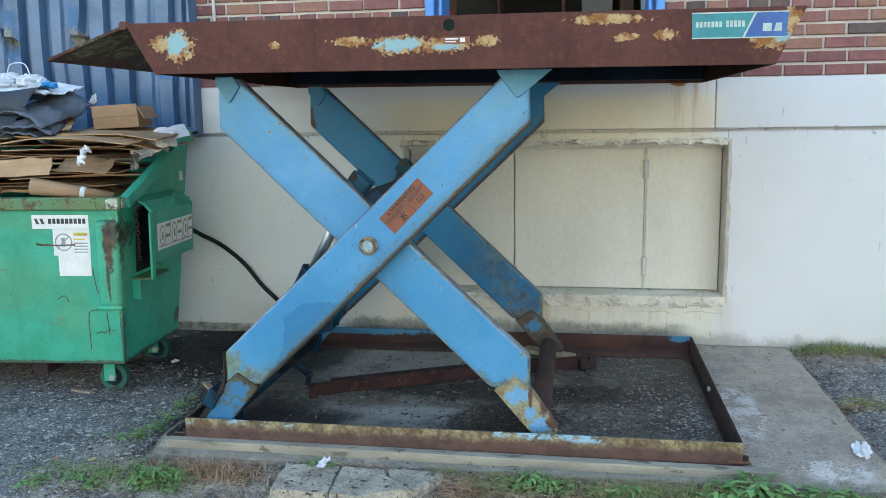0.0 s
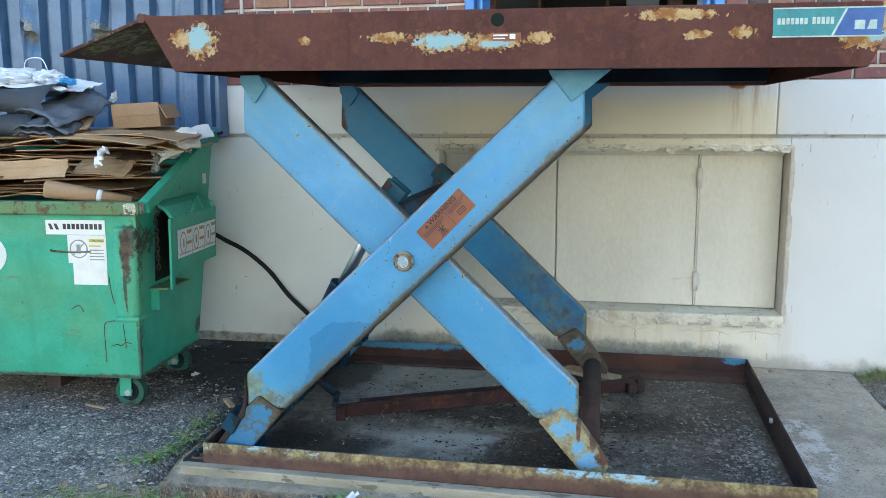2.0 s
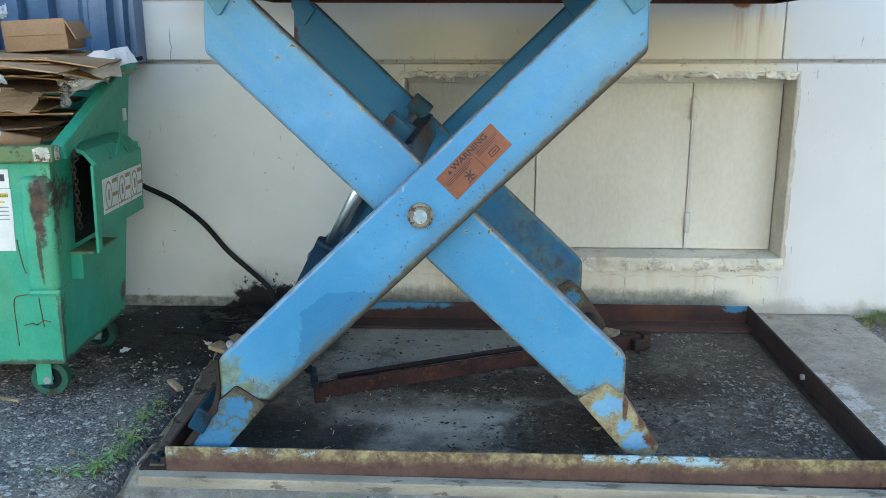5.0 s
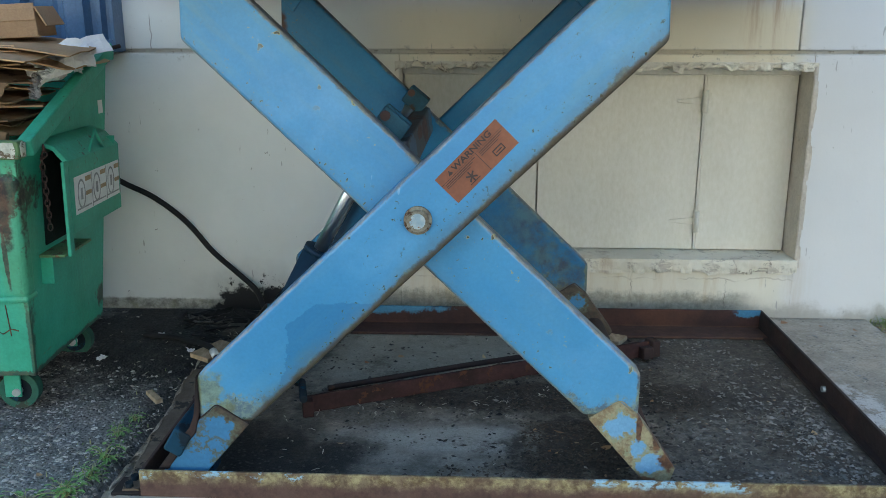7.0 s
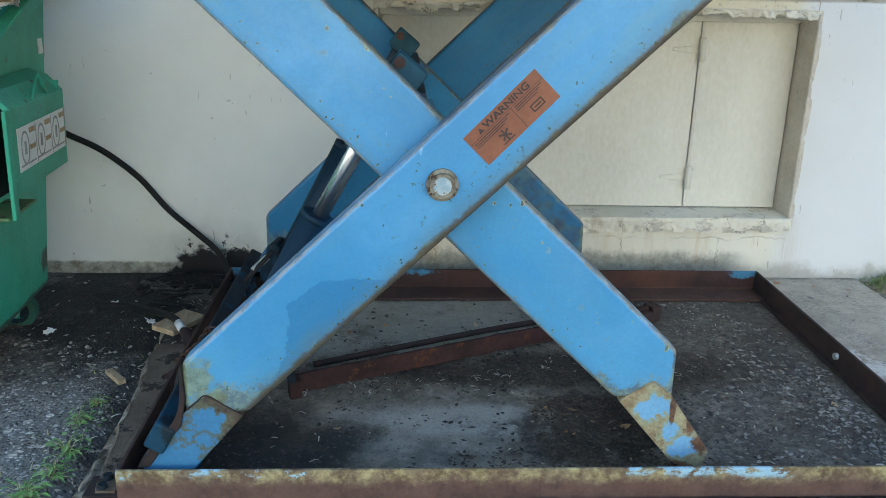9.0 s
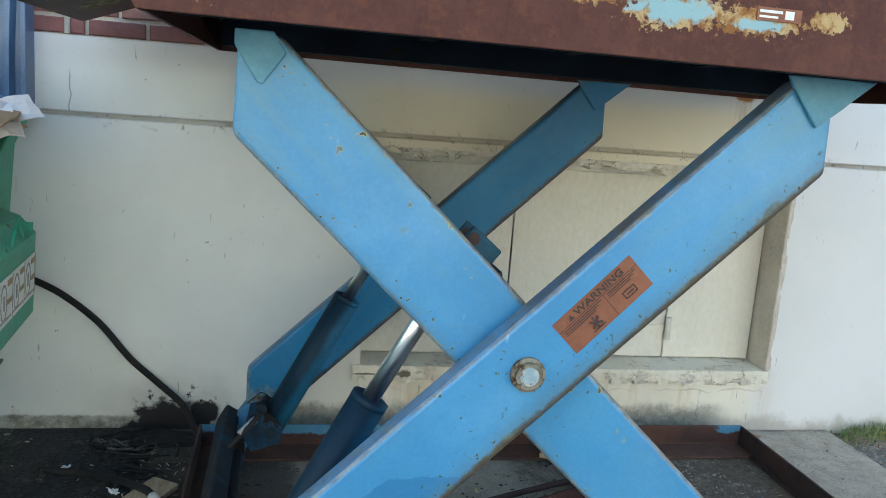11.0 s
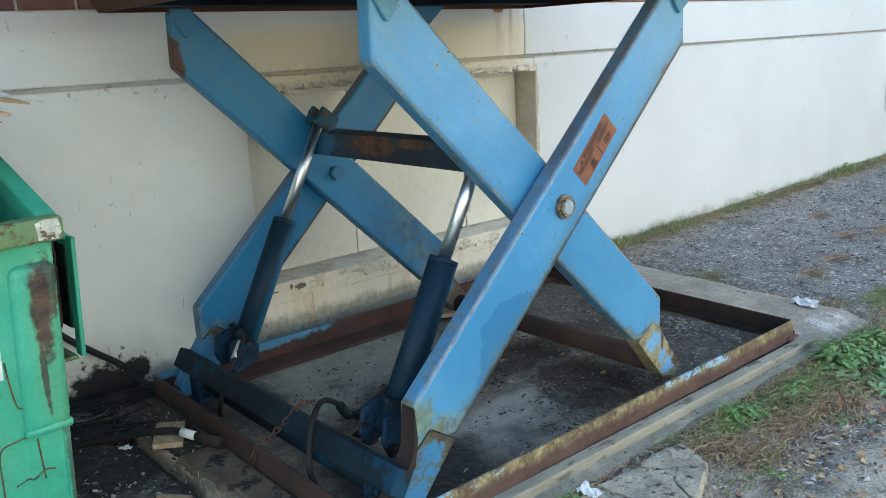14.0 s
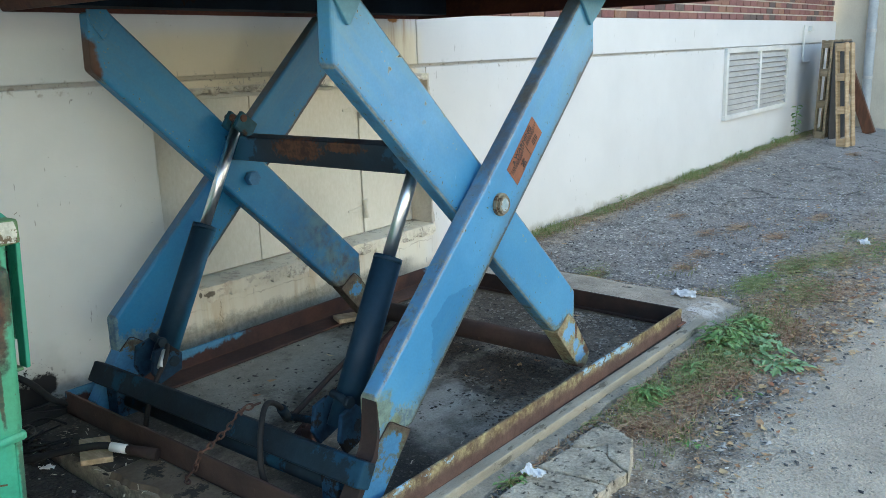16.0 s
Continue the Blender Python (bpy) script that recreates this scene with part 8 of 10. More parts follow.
    for (x, y, zz, s, sq, mt, name, text, cat) in (
            (-2.50, -0.72, 1.535, 0.085, (1.5, 1.0, 0.50), m_bag, "plastic_bag", "crumpled white plastic bag on top of the rubbish", "plastic bag"),
            (-2.36, -0.70, 1.528, 0.060, (1.4, 1.0, 0.65), m_bag, "plastic_bag", "crumpled white plastic bag on top of the rubbish", "plastic bag"),
            (-2.66, -0.66, 1.53, 0.09, (1.3, 1.0, 0.6), m_bag, "plastic_bag", "crumpled white plastic bag on top of the rubbish", "plastic bag"),
            (-2.235, -0.75, 1.508, 0.036, (1.4, 1.0, 0.5), m_blue_bag, "plastic_bag", "bright blue plastic scrap on top of the rubbish", "plastic bag"),
            (-2.10, -0.60, 1.43, 0.026, (1.3, 1.0, 0.8), m_paper, "paper_wad", "small ball of white paper on the pile", "paper"),
            (-1.925, -1.00, 1.165, 0.034, (1.15, 0.8, 0.85), m_paper, "paper_wad", "crumpled white paper stuck between the cardboard", "paper"),
            (-1.80, -0.62, 1.165, 0.05, (1.4, 0.9, 0.55), m_bag, "plastic_bag", "grey-white plastic scrap at the dumpster's rim", "plastic bag"),
            (-1.735, -0.52, 1.205, 0.04, (1.2, 0.9, 0.7), m_paper, "paper_wad", "torn white paper at the dumpster's rim", "paper"),
            (-1.80, -0.74, 1.120, 0.035, (1.6, 1.0, 0.6), m_gravel, "paper_wad", "grey shredded paper at the dumpster's rim", "paper"),
            (-1.84, -0.66, 1.135, 0.032, (1.3, 1.1, 0.7), m_gravel, "paper_wad", "grey shredded paper at the dumpster's rim", "paper")):
        if name == "paper_wad":
            bm = bent_sheet(s * 2.0 * sq[0], s * 2.6 * sq[2], 0.0015, 0.4 * s, 0.5 * s, x * 13 + y * 7, 18, 18, 0.8 * s)
            place_bm(bm, spin(x, y, zz, 48, 18, 40 * x))
        else:
            bm = crumpled(s, x * 13 + y * 7, sq, 0.45, 4)
            place_bm(bm, spin(x, y, zz, 0, 0, 40 * x))
        solo(name, bm, mt, text, cat)
    bm = bent_sheet(0.17, 0.11, 0.003, 0.02, 0.03, 6.6, 6, 4)
    place_bm(bm, spin(-1.70, -0.53, 1.245, 20, -24, 25))
    solo("paper_sheet", bm, m_paper, "pale blue-white torn sheet at the dumpster's rim", "paper sheet")
    bm = bent_sheet(0.24, 0.14, 0.003, 0.03, 0.04, 8.6, 8, 6, 0.03)
    place_bm(bm, spin(-1.765, -0.63, 1.20, 24, -22, 18))
    solo("plastic_film", bm, m_bag, "crumpled bluish-white plastic film at the dumpster's rim", "plastic film")
    bm = bent_sheet(0.21, 0.17, 0.010, 0.012, 0.02, 4.4, 10, 8, 0.008)
    place_bm(bm, spin(-2.79, -0.68, 1.56, 52, -14, 8))
    solo("foam_board", bm, m_old_board, "grey-brown foam board leaning among the white bags", "foam board")
    bm = B()
    hose(bm, [(-2.47, -0.74, 1.56), (-2.45, -0.74, 1.615), (-2.38, -0.73, 1.62), (-2.35, -0.73, 1.565)], 0.0028, 6)
    solo("bag_handle", bm, m_bag, "loop of clear plastic tubing on the rubbish", "tubing")


make_rubbish()

# ================= room behind the loading door =================
def make_room():
    bm = B()
    x0, x1, y0, y1, z0, z1 = -1.6, 2.6, 0.32, 4.2, 1.53, 4.1
    box(bm, x0 - 0.1, x1 + 0.1, y1, y1 + 0.1, z0, z1)
    box(bm, x0 - 0.1, x0, y0, y1, z0, z1)
    box(bm, x1, x1 + 0.1, y0, y1, z0, z1)
    structure("wall_room", bm, m_dark_room, "dim plaster walls of the store room behind the door", "wall")
    bm = B()
    box(bm, x0 - 0.1, x1 + 0.1, y0 - 0.02, y1 + 0.1, z0 - 0.15, z0 + 0.012)
    structure("floor", bm, m_grey_block, "worn grey concrete floor of the store room", "floor")
    bm = B()
    box(bm, x0 - 0.1, x1 + 0.1, y0, y1 + 0.1, z1, z1 + 0.1)
    structure("ceiling", bm, m_dark_room, "dark ceiling of the store room", "ceiling")
    # inner partition, with a pale part and a dark doorway
    bm = B()
    box(bm, -0.95, -0.22, 2.30, 2.40, z0, z1, 0.004)
    structure("partition", bm, m_dark_room, "grey partition wall inside the store room", "wall")
    bm = B()
    box(bm, 0.42, 0.66, 2.30, 2.40, z0, z1, 0.004)
    structure("partition_far", bm, m_white_wall_inside, "pale partition wall inside the store room", "wall")
    bm = B()
    box(bm, 0.70, 0.80, 1.86, 1.98, z0, z1, 0.006)
    post = solo("wooden_post", bm, m_brown_wood, "dark brown wooden post in the store room", "post")
    sw = thing("light_switch", (0.78, 1.855, 2.38), "white light switch plate on the wooden post", "switch")
    bm = B()
    box(bm, 0.745, 0.785, 1.850, 1.858, 2.33, 2.40, 0.002)
    part("plate", bm, m_sticker, sw)
    for z in (2.348, 2.382):
        bm = B()
        box(bm, 0.758, 0.772, 1.846, 1.852, z - 0.008, z + 0.008, 0.001)
        part("rocker", bm, m_ink, sw)
    cab = thing("cabinet", (0.02, 1.62, z0), "pale beige cabinet in the dark store room", "cabinet")
    bm = B()
    box(bm, -0.17, 0.25, 1.50, 1.90, z0 + 0.014, 1.80, 0.004)
    part("body", bm, m_cream_cab, cab)
    bm = B()
    box(bm, -0.18, 0.265, 1.485, 1.91, 1.80, 1.822, 0.004)
    part("top", bm, m_cream_cab, cab)
    mw = thing("microwave_oven", (-0.05, 1.65, 1.822), "grey microwave oven with a round dial on the cabinet", "microwave")
    bm = B()
    box(bm, -0.155, 0.055, 1.54, 1.80, 1.823, 1.985, 0.008)
    part("case", bm, m_appliance, mw)
    bm = B()
    rod(bm, (0.012, 1.541, 1.930), (0.012, 1.530, 1.930), 0.017, 20)
    part("dial", bm, m_sticker, mw)
    bm = B()
    rod(bm, (-0.045, 1.541, 1.93), (-0.045, 1.534, 1.93), 0.006, 12)
    part("button", bm, m_sticker, mw)
    bm = B()
    box(bm, -0.14, 0.04, 1.537, 1.542, 1.840, 1.900, 0.002)
    part("door", bm, m_ink_soft, mw)
    jar = thing("coffee_maker", (0.16, 1.65, 1.822), "dark coffee maker on the cabinet", "coffee maker")
    bm = B()
    box(bm, 0.12, 0.20, 1.58, 1.70, 1.823, 1.96, 0.006)
    part("body", bm, m_ink, jar)
    bm = B()
    rod(bm, (0.16, 1.57, 1.84), (0.16, 1.57, 1.90), 0.03, 16)
    part("jug", bm, m_black_barrel, jar)
    sh = thing("shelf_unit", (0.05, 2.1, z0), "dark shelf unit behind the cabinet", "shelf")
    for x in (-0.21, 0.28):
        bm = B()
        box(bm, x - 0.012, x + 0.012, 1.95, 2.20, z0 + 0.014, 2.9, 0.003)
        part("side_panel", bm, m_brown_wood, sh)
    for z in (2.07, 2.40, 2.75):
        bm = B()
        box(bm, -0.198, 0.268, 1.955, 2.20, z, z + 0.02, 0.003)
        part("board", bm, m_brown_wood, sh)
    ch = thing("chair", (0.42, 1.75, z0), "dark chair with a rounded back in the store room", "chair")
    bm = B()
    box(bm, 0.31, 0.55, 1.62, 1.86, 1.66, 1.69, 0.01)
    part("seat", bm, m_tar, ch)
    bm = B()
    box(bm, 0.30, 0.56, 1.85, 1.88, 1.71, 1.79, 0.015)
    part("backrest", bm, m_tar, ch)
    for x, y in ((0.33, 1.64), (0.53, 1.64), (0.33, 1.86), (0.53, 1.86)):
        bm = B()
        rod(bm, (x, y, z0 + 0.013), (x, y, 1.67 if y < 1.8 else 1.78), 0.010, 8)
        part("leg", bm, m_tar, ch)
    # toy cart near the jamb with a white ornament on it
    cart = thing("toy_cart", (-0.27, 0.45, 1.55), "small wooden cart with white wheels inside the door", "toy cart")
    bm = B()
    box(bm, -0.335, -0.235, 0.40, 0.52, 1.598, 1.640, 0.003)
    part("tray", bm, m_brown_wood, cart)
    bm = B()
    box(bm, -0.335, -0.225, 0.41, 0.51, 1.560, 1.598, 0.003)
    part("chassis", bm, m_ink, cart)
    for x in (-0.318, -0.278):
        for y in (0.388, 0.532):
            bm = B()
            ring(bm, (x, y, 1.567), (0, 1, 0), 0.0195, 0.010, 0.012, 18)
            w = part("wheel", bm, m_sticker, cart)
            bm = B()
            rod(bm, (x, y + 0.002, 1.567), (x, y + 0.010, 1.567), 0.011, 12)
            part("hub", bm, m_ink, w)
    bm = B()
    for dx, h in ((-0.012, 0.036), (0.020, 0.038)):
        bmesh.ops.create_uvsphere(bm, u_segments=12, v_segments=8, radius=1.0, matrix=Matrix.Translation((-0.295 + dx, 0.44, 1.668)) @ Matrix.Rotation(radians(14 if dx > 0 else -14), 4, 'Y') @ Matrix.Diagonal((0.010, 0.008, 0.021, 1)))
    bmesh.ops.create_uvsphere(bm, u_segments=14, v_segments=8, radius=1.0, matrix=Matrix.Translation((-0.291, 0.44, 1.651)) @ Matrix.Diagonal((0.026, 0.016, 0.011, 1)))
    solo("ornament", bm, m_paper, "small plain white ornament standing on the cart", "ornament", smooth=True)
    ext = thing("fire_extinguisher", (-0.52, 1.3, z0), "dark red fire extinguisher hung in the store room", "fire extinguisher")
    bm = B()
    rod(bm, (-0.50, 1.20, 1.78), (-0.50, 1.20, 2.05), 0.045, 20)
    part("bottle", bm, m_red, ext)
    bm = B()
    rod(bm, (-0.50, 1.20, 2.05), (-0.50, 1.20, 2.11), 0.02, 12)
    part("valve", bm, m_ink, ext)
    bm = B()
    box(bm, -0.56, -0.44, 1.25, 1.32, z0 + 0.014, 2.9, 0.004)
    solo("wooden_post", bm, m_brown_wood, "dark brown wooden post in the store room", "post")
    # curtain strip at the jamb
    bm = B()
    rows = []
    for i in range(12):
        z = 1.62 + i * 0.17
        rows.append([bm.verts.new((0.755 - 0.012 * k - 0.008 * noise.noise((z * 3, k, 0)) * (2 if i < 2 else 1), 0.10 + 0.03 * k, z + 0.03 * k * (i == 0))) for k in range(3)])
    for a, b in zip(rows, rows[1:]):
        for k in range(2):
            bm.faces.new((a[k], a[k + 1], b[k + 1], b[k]))
    bmesh.ops.solidify(bm, geom=bm.faces[:], thickness=0.003)
    solo("door_seal", bm, m_grey_paint, "torn grey rubber seal hanging in the door frame", "door seal")


make_room()


# ================= further along the wall =================
def make_conduits():
    bm = B()
    rod(bm, (-1.662, -0.008, 1.512), (-1.668, -0.008, 4.2), 0.0095, 10)
    solo("conduit", bm, m_sticker, "thin white conduit running up the brick wall", "conduit")
    bm = B()
    hose(bm, [(8.42, -0.02, 1.46), (8.425, -0.02, 1.25), (8.43, -0.02, 1.06), (8.46, -0.02, 1.025), (8.72, -0.02, 1.02)], 0.012, 8)
    solo("conduit", bm, m_vent, "bent white conduit on the white wall", "conduit")
    bm = B()
    box(bm, 8.65, 8.72, -0.05, 0.0, 1.385, 1.45, 0.004)
    solo("junction_box", bm, m_vent, "small pale junction box on the white wall", "junction box")


make_conduits()


def make_vent():
    v = thing("wall_vent", (6.84, 0, 0.56), "pale louvred vent with two panels in the white wall", "vent")
    x0, x1, z0, z1 = 5.86, 7.82, 0.556, 1.206
    bars = [(x0 - 0.03, x1 + 0.03, z0 - 0.03, z0 + 0.02), (x0 - 0.03, x1 + 0.03, z1 - 0.02, z1 + 0.03), (x0 - 0.03, x0 + 0.03, z0 + 0.02, z1 - 0.02),
            (x1 - 0.03, x1 + 0.03, z0 + 0.02, z1 - 0.02), ((x0 + x1) / 2 - 0.03, (x0 + x1) / 2 + 0.03, z0 + 0.02, z1 - 0.02)]
    for a, b, c, d in bars:
        bm = B()
        box(bm, a, b, -0.035, 0.0, c, d, 0.004)
        part("frame_bar", bm, m_vent, v)
    xm = (x0 + x1) / 2
    slat = None
    for a, b in ((x0 + 0.03, xm - 0.03), (xm + 0.03, x1 - 0.03)):
        for k in range(11):
            z = z0 + 0.045 + k * 0.0555
            bm = B()
            box(bm, a, b, -0.045, 0.032, -0.002, 0.002, 0, Matrix.Translation((0, -0.004, z)) @ Matrix.Rotation(radians(56), 4, 'X'))
            part("slat", bm, m_vent_slat, v)
    bm = B()
    box(bm, x0, x1, -0.002, 0.004, z0, z1)
    part("backing", bm, m_grey_block, v)


make_vent()


def make_pallet(m, label, wood, length=1.0):
    """A pallet on edge: stringers lie level, boards stand upright on both faces."""
    o = m.translation
    p = thing("pallet", (o.x, o.y, o.z), label, "pallet", "pallets leaning on the wall")

    def bit(name, x0, x1, y0, y1, z0, z1):
        bm = B()
        box(bm, x0, x1, y0, y1, z0, z1, 0.004, m)
        part(name, bm, wood, p)

    for z in (0.0, 0.37, 0.74, 1.07):
        bit("stringer", 0.0, length, -0.098, -0.020, z, z + 0.085)
    for k in range(int(length * 6)):
        bit("deck_board", 0.012 + k * 0.178, 0.110 + k * 0.178, -0.120, -0.099, -0.005, 1.16)
    for k in range(int(length * 4)):
        bit("deck_board", 0.012 + k * 0.296, 0.110 + k * 0.296, -0.019, 0.0, -0.005, 1.16)


make_pallet(Matrix.Translation((8.28, -0.235, lie(8.3, -0.3))) @ Matrix.Rotation(radians(1.5), 4, 'X') @ Matrix.Rotation(radians(1), 4, 'Z'), "grey-brown wooden pallet standing on edge by the white wall", m_old_wood)
make_pallet(Matrix.Translation((7.74, -0.630, lie(7.8, -0.7))) @ Matrix.Rotation(radians(-5), 4, 'X') @ Matrix.Rotation(radians(-6), 4, 'Z') @ Matrix.Rotation(radians(2), 4, 'Y'), "narrow light wooden pallet leaning beside the other", m_wood, 0.36)


def make_far_end():
    bm = B()
    box(bm, WALL_END, WALL_END + 0.3, -0.42, 0.32, -0.1, 5.6, 0.006)
    for k in range(12):
        box(bm, WALL_END - 0.006, WALL_END + 0.01, -0.42, 0.0, 0.35 + 0.42 * k, 0.36 + 0.42 * k)
    structure("wall_return", bm, m_beige, "beige return wall at the far end of the building", "wall")
    bm = B()
    box(bm, WALL_END + 0.05, WALL_END + 0.35, -6.5, -0.42, -0.1, 2.8, 0.006)
    structure("wall_neighbour", bm, m_beige, "pale concrete wall of the neighbouring building", "wall")
    pipe = thing("downspout", (WALL_END - 0.08, -0.46, 0.1), "grey-blue downspout pipe at the corner of the building", "downspout")
    bm = B()
    hose(bm, [(WALL_END - 0.22, -0.50, 0.14), (WALL_END - 0.10, -0.47, 0.24), (WALL_END - 0.08, -0.46, 0.5), (WALL_END - 0.08, -0.46, 2.4), (WALL_END - 0.08, -0.46, 4.6)], 0.06, 14)
    part("pipe", bm, m_grey_paint, pipe)
    for z in (0.75, 1.35, 2.4):
        bm = B()
        ring(bm, (WALL_END - 0.08, -0.46, z), (0, 0, 1), 0.068, 0.058, 0.04, 18)
        part("clamp", bm, m_galv, pipe)
    bm = bent_sheet(0.55, 1.15, 0.01, 0.05, 0.02, 3.3)
    place_bm(bm, spin(8.60, -0.475, 0.68, 88, 0, -8))
    solo("tarpaulin", bm, m_tar, "black tarpaulin hanging between the pallets", "tarpaulin")
    bm = B()
    box(bm, -0.035, 0.035, -0.07, 0.07, 0.0, 0.95, 0.006, Matrix.Translation((9.3, -0.66, lie(9.3, -0.66))) @ Matrix.Rotation(radians(-24), 4, 'X') @ Matrix.Rotation(radians(12), 4, 'Y'))
    solo("plank", bm, m_brown_wood, "dark red-brown plank leaning in the corner", "plank")
    # unseen block added over the way: closes the yard, bounces sunlight on the wall
    bm = B()
    box(bm, -30, 34, -26, -20, -0.2, 7.0)
    structure("bounce_block", bm, m_beige, "unseen pale block across the yard, added to bounce sunlight", "building")


make_far_end()


# ================= broken concrete, litter, plants =================
def rock(pts, z0, z1, seed, centre):
    """A broken slab: flat pitted top, crumbled rim, steep ragged sides."""
    bm = B()
    ringed = []
    n = len(pts)
    for i in range(n):
        (ax, ay), (bx, by) = pts[i], pts[(i + 1) % n]
        for k in range(7):
            t = k / 7
            x, y = ax + (bx - ax) * t, ay + (by - ay) * t
            o = 0.007 * noise.noise((x * 16, y * 16, seed)) + 0.006 * noise.noise((x * 55, y * 55, seed))
            d = Vector((x - centre[0], y - centre[1])).normalized()
            ringed.append((x + d.x * o, y + d.y * o))
    layers = []
    for h, inset in ((z0, -0.006), (z1 - 0.022, 0.0), (z1 - 0.003, 0.002), (z1, 0.006), (z1, 0.03), (z1, 0.06)):
        layer = []
        for x, y in ringed:
            d = Vector((centre[0] - x, centre[1] - y))
            d = d.normalized() * min(inset, d.length * 0.9)
            px, py = x + d.x, y + d.y
            rag = 0.004 if h < z1 - 0.001 else 0.0015
            layer.append(bm.verts.new((px + rag * noise.noise((x * 30, y * 30, h * 40)), py + rag * noise.noise((x * 30, y * 30, h * 40 + 5)), h + 0.006 * noise.noise((px * 7, py * 7, 2.0)) + 0.002 * noise.noise((px * 40, py * 40, 3.0)))))
        layers.append(layer)
    m = len(ringed)
    for a, b in zip(layers, layers[1:]):
        for i in range(m):
            bm.faces.new((a[i], a[(i + 1) % m], b[(i + 1) % m], b[i]))
    top = bm.verts.new((centre[0], centre[1], z1 + 0.006 * noise.noise((centre[0] * 7, centre[1] * 7, 2.0))))
    for i in range(m):
        bm.faces.new((layers[-1][i], layers[-1][(i + 1) % m], top))
    return bm


def make_blocks():
    g = "broken slabs along the lift"
    lab = "cracked piece of an old grey concrete slab sunk in the soil"
    shapes = ([(-0.69, -1.775), (-0.475, -1.768), (-0.468, -1.84), (-0.455, -2.012), (-0.67, -2.0)],
              [(-0.470, -1.768), (-0.292, -1.787), (-0.268, -1.85), (-0.215, -1.888), (-0.300, -1.925), (-0.352, -2.022), (-0.450, -2.012), (-0.463, -1.84)],
              [(-0.287, -1.787), (-0.165, -1.782), (-0.075, -1.805), (-0.100, -1.87), (-0.138, -1.938), (-0.235, -1.985), (-0.346, -2.022), (-0.295, -1.925), (-0.210, -1.888), (-0.263, -1.85)])
    for k, s in enumerate(shapes):
        c = (sum(p[0] for p in s) / len(s), sum(p[1] for p in s) / len(s))
        solo("concrete_block", rock(s, -0.06, 0.020 + (0.0, 0.002, 0.006)[k], k * 3.3, c), m_stone, lab, "concrete block", g)


make_blocks()


def scatter_stones(name, label, cat, spots, size, material, seed):
    """Loose stones over stretches of ground: (x0, x1, y0, y1, count)."""
    r = random.Random(seed)
    vs, fs = [], []
    base = [(1, 0, 0), (0, 1, 0), (-1, 0, 0), (0, -1, 0), (0, 0, 1), (0, 0, -1)]
    tri = [(0, 1, 4), (1, 2, 4), (2, 3, 4), (3, 0, 4), (1, 0, 5), (2, 1, 5), (3, 2, 5), (0, 3, 5)]
    for x0, x1, y0, y1, count in spots:
        for _ in range(count):
            x, y = r.uniform(x0, x1), r.uniform(y0, y1)
            if noise.noise((x * 5, y * 5, seed)) + 0.6 * noise.noise((x * 17, y * 17, seed)) < r.uniform(-0.5, 0.35):
                continue
            s = size * (0.30 + 1.6 * r.random() ** 4)
            if ((x + 1.40) / 0.50) ** 2 + ((y + 0.25) / 0.45) ** 2 < 1 and r.random() > 0.12:
                continue
            on_slab = -1.30 < x < 1.51 and -1.70 < y
            z = (slab_top(y) if on_slab else lie(x, y)) + 0.25 * s
            a, n = r.uniform(0, 6.28), len(vs)
            for bx, by, bz in base:
                k = 0.7 + 0.6 * r.random()
                px, py, pz = bx * s * k * 1.25, by * s * k * 0.7, bz * s * k * 0.45
                vs.append((x + px * math.cos(a) - py * math.sin(a), y + px * math.sin(a) + py * math.cos(a), z + pz))
            fs += [tuple(n + i for i in t) for t in tri]
    me = bpy.data.meshes.new(name)
    me.from_pydata(vs, [], fs)
    me.materials.append(material)
    tagged(new(name, me), label, cat, kind="stuff")


def pebble_material():
    m, nt, b = mat("mixed_pebbles")
    geo = nt.nodes.new("ShaderNodeNewGeometry")
    rp = nt.nodes.new("ShaderNodeValToRGB")
    e = rp.color_ramp.elements
    e[0].position, e[0].color = 0.0, (0.035, 0.035, 0.04, 1)
    e[1].position, e[1].color = 1.0, (0.56, 0.55, 0.52, 1)
    e.new(0.55).color = (0.15, 0.147, 0.14, 1)
    e.new(0.82).color = (0.30, 0.27, 0.225, 1)
    put(nt, rp.inputs[0], geo.outputs["Random Per Island"])
    put(nt, b.inputs["Base Color"], rp.outputs[0])
    b.inputs["Roughness"].default_value = 0.9
    return m


m_pebble = pebble_material()
m_slab_chip = leaf_material("grey_stone_chips", (0.040, 0.036, 0.031), (0.33, 0.305, 0.262))
m_soot = leaf_material("sooty_crumbs", (0.010, 0.0095, 0.009), (0.075, 0.066, 0.055))
scatter_stones("loose_gravel", "loose grey and pale grit strewn over the asphalt", "gravel",
               [(-2.7, -1.33, -2.3, -0.05, 5000), (1.55, 4.2, -1.9, -0.05, 7000), (-1.5, 2.6, -2.30, -1.74, 4200), (4.2, 9.0, -2.6, -0.1, 4500), (-0.5, 4.5, -2.7, -2.2, 1500), (-0.5, 4.5, -3.4, -2.7, 2500), (-0.75, 0.1, -1.79, -1.73, 700), (0.0, 1.4, -1.80, -1.73, 900), (0.0, 0.6, -2.2, -2.0, 900)], 0.0068, m_pebble, 3)
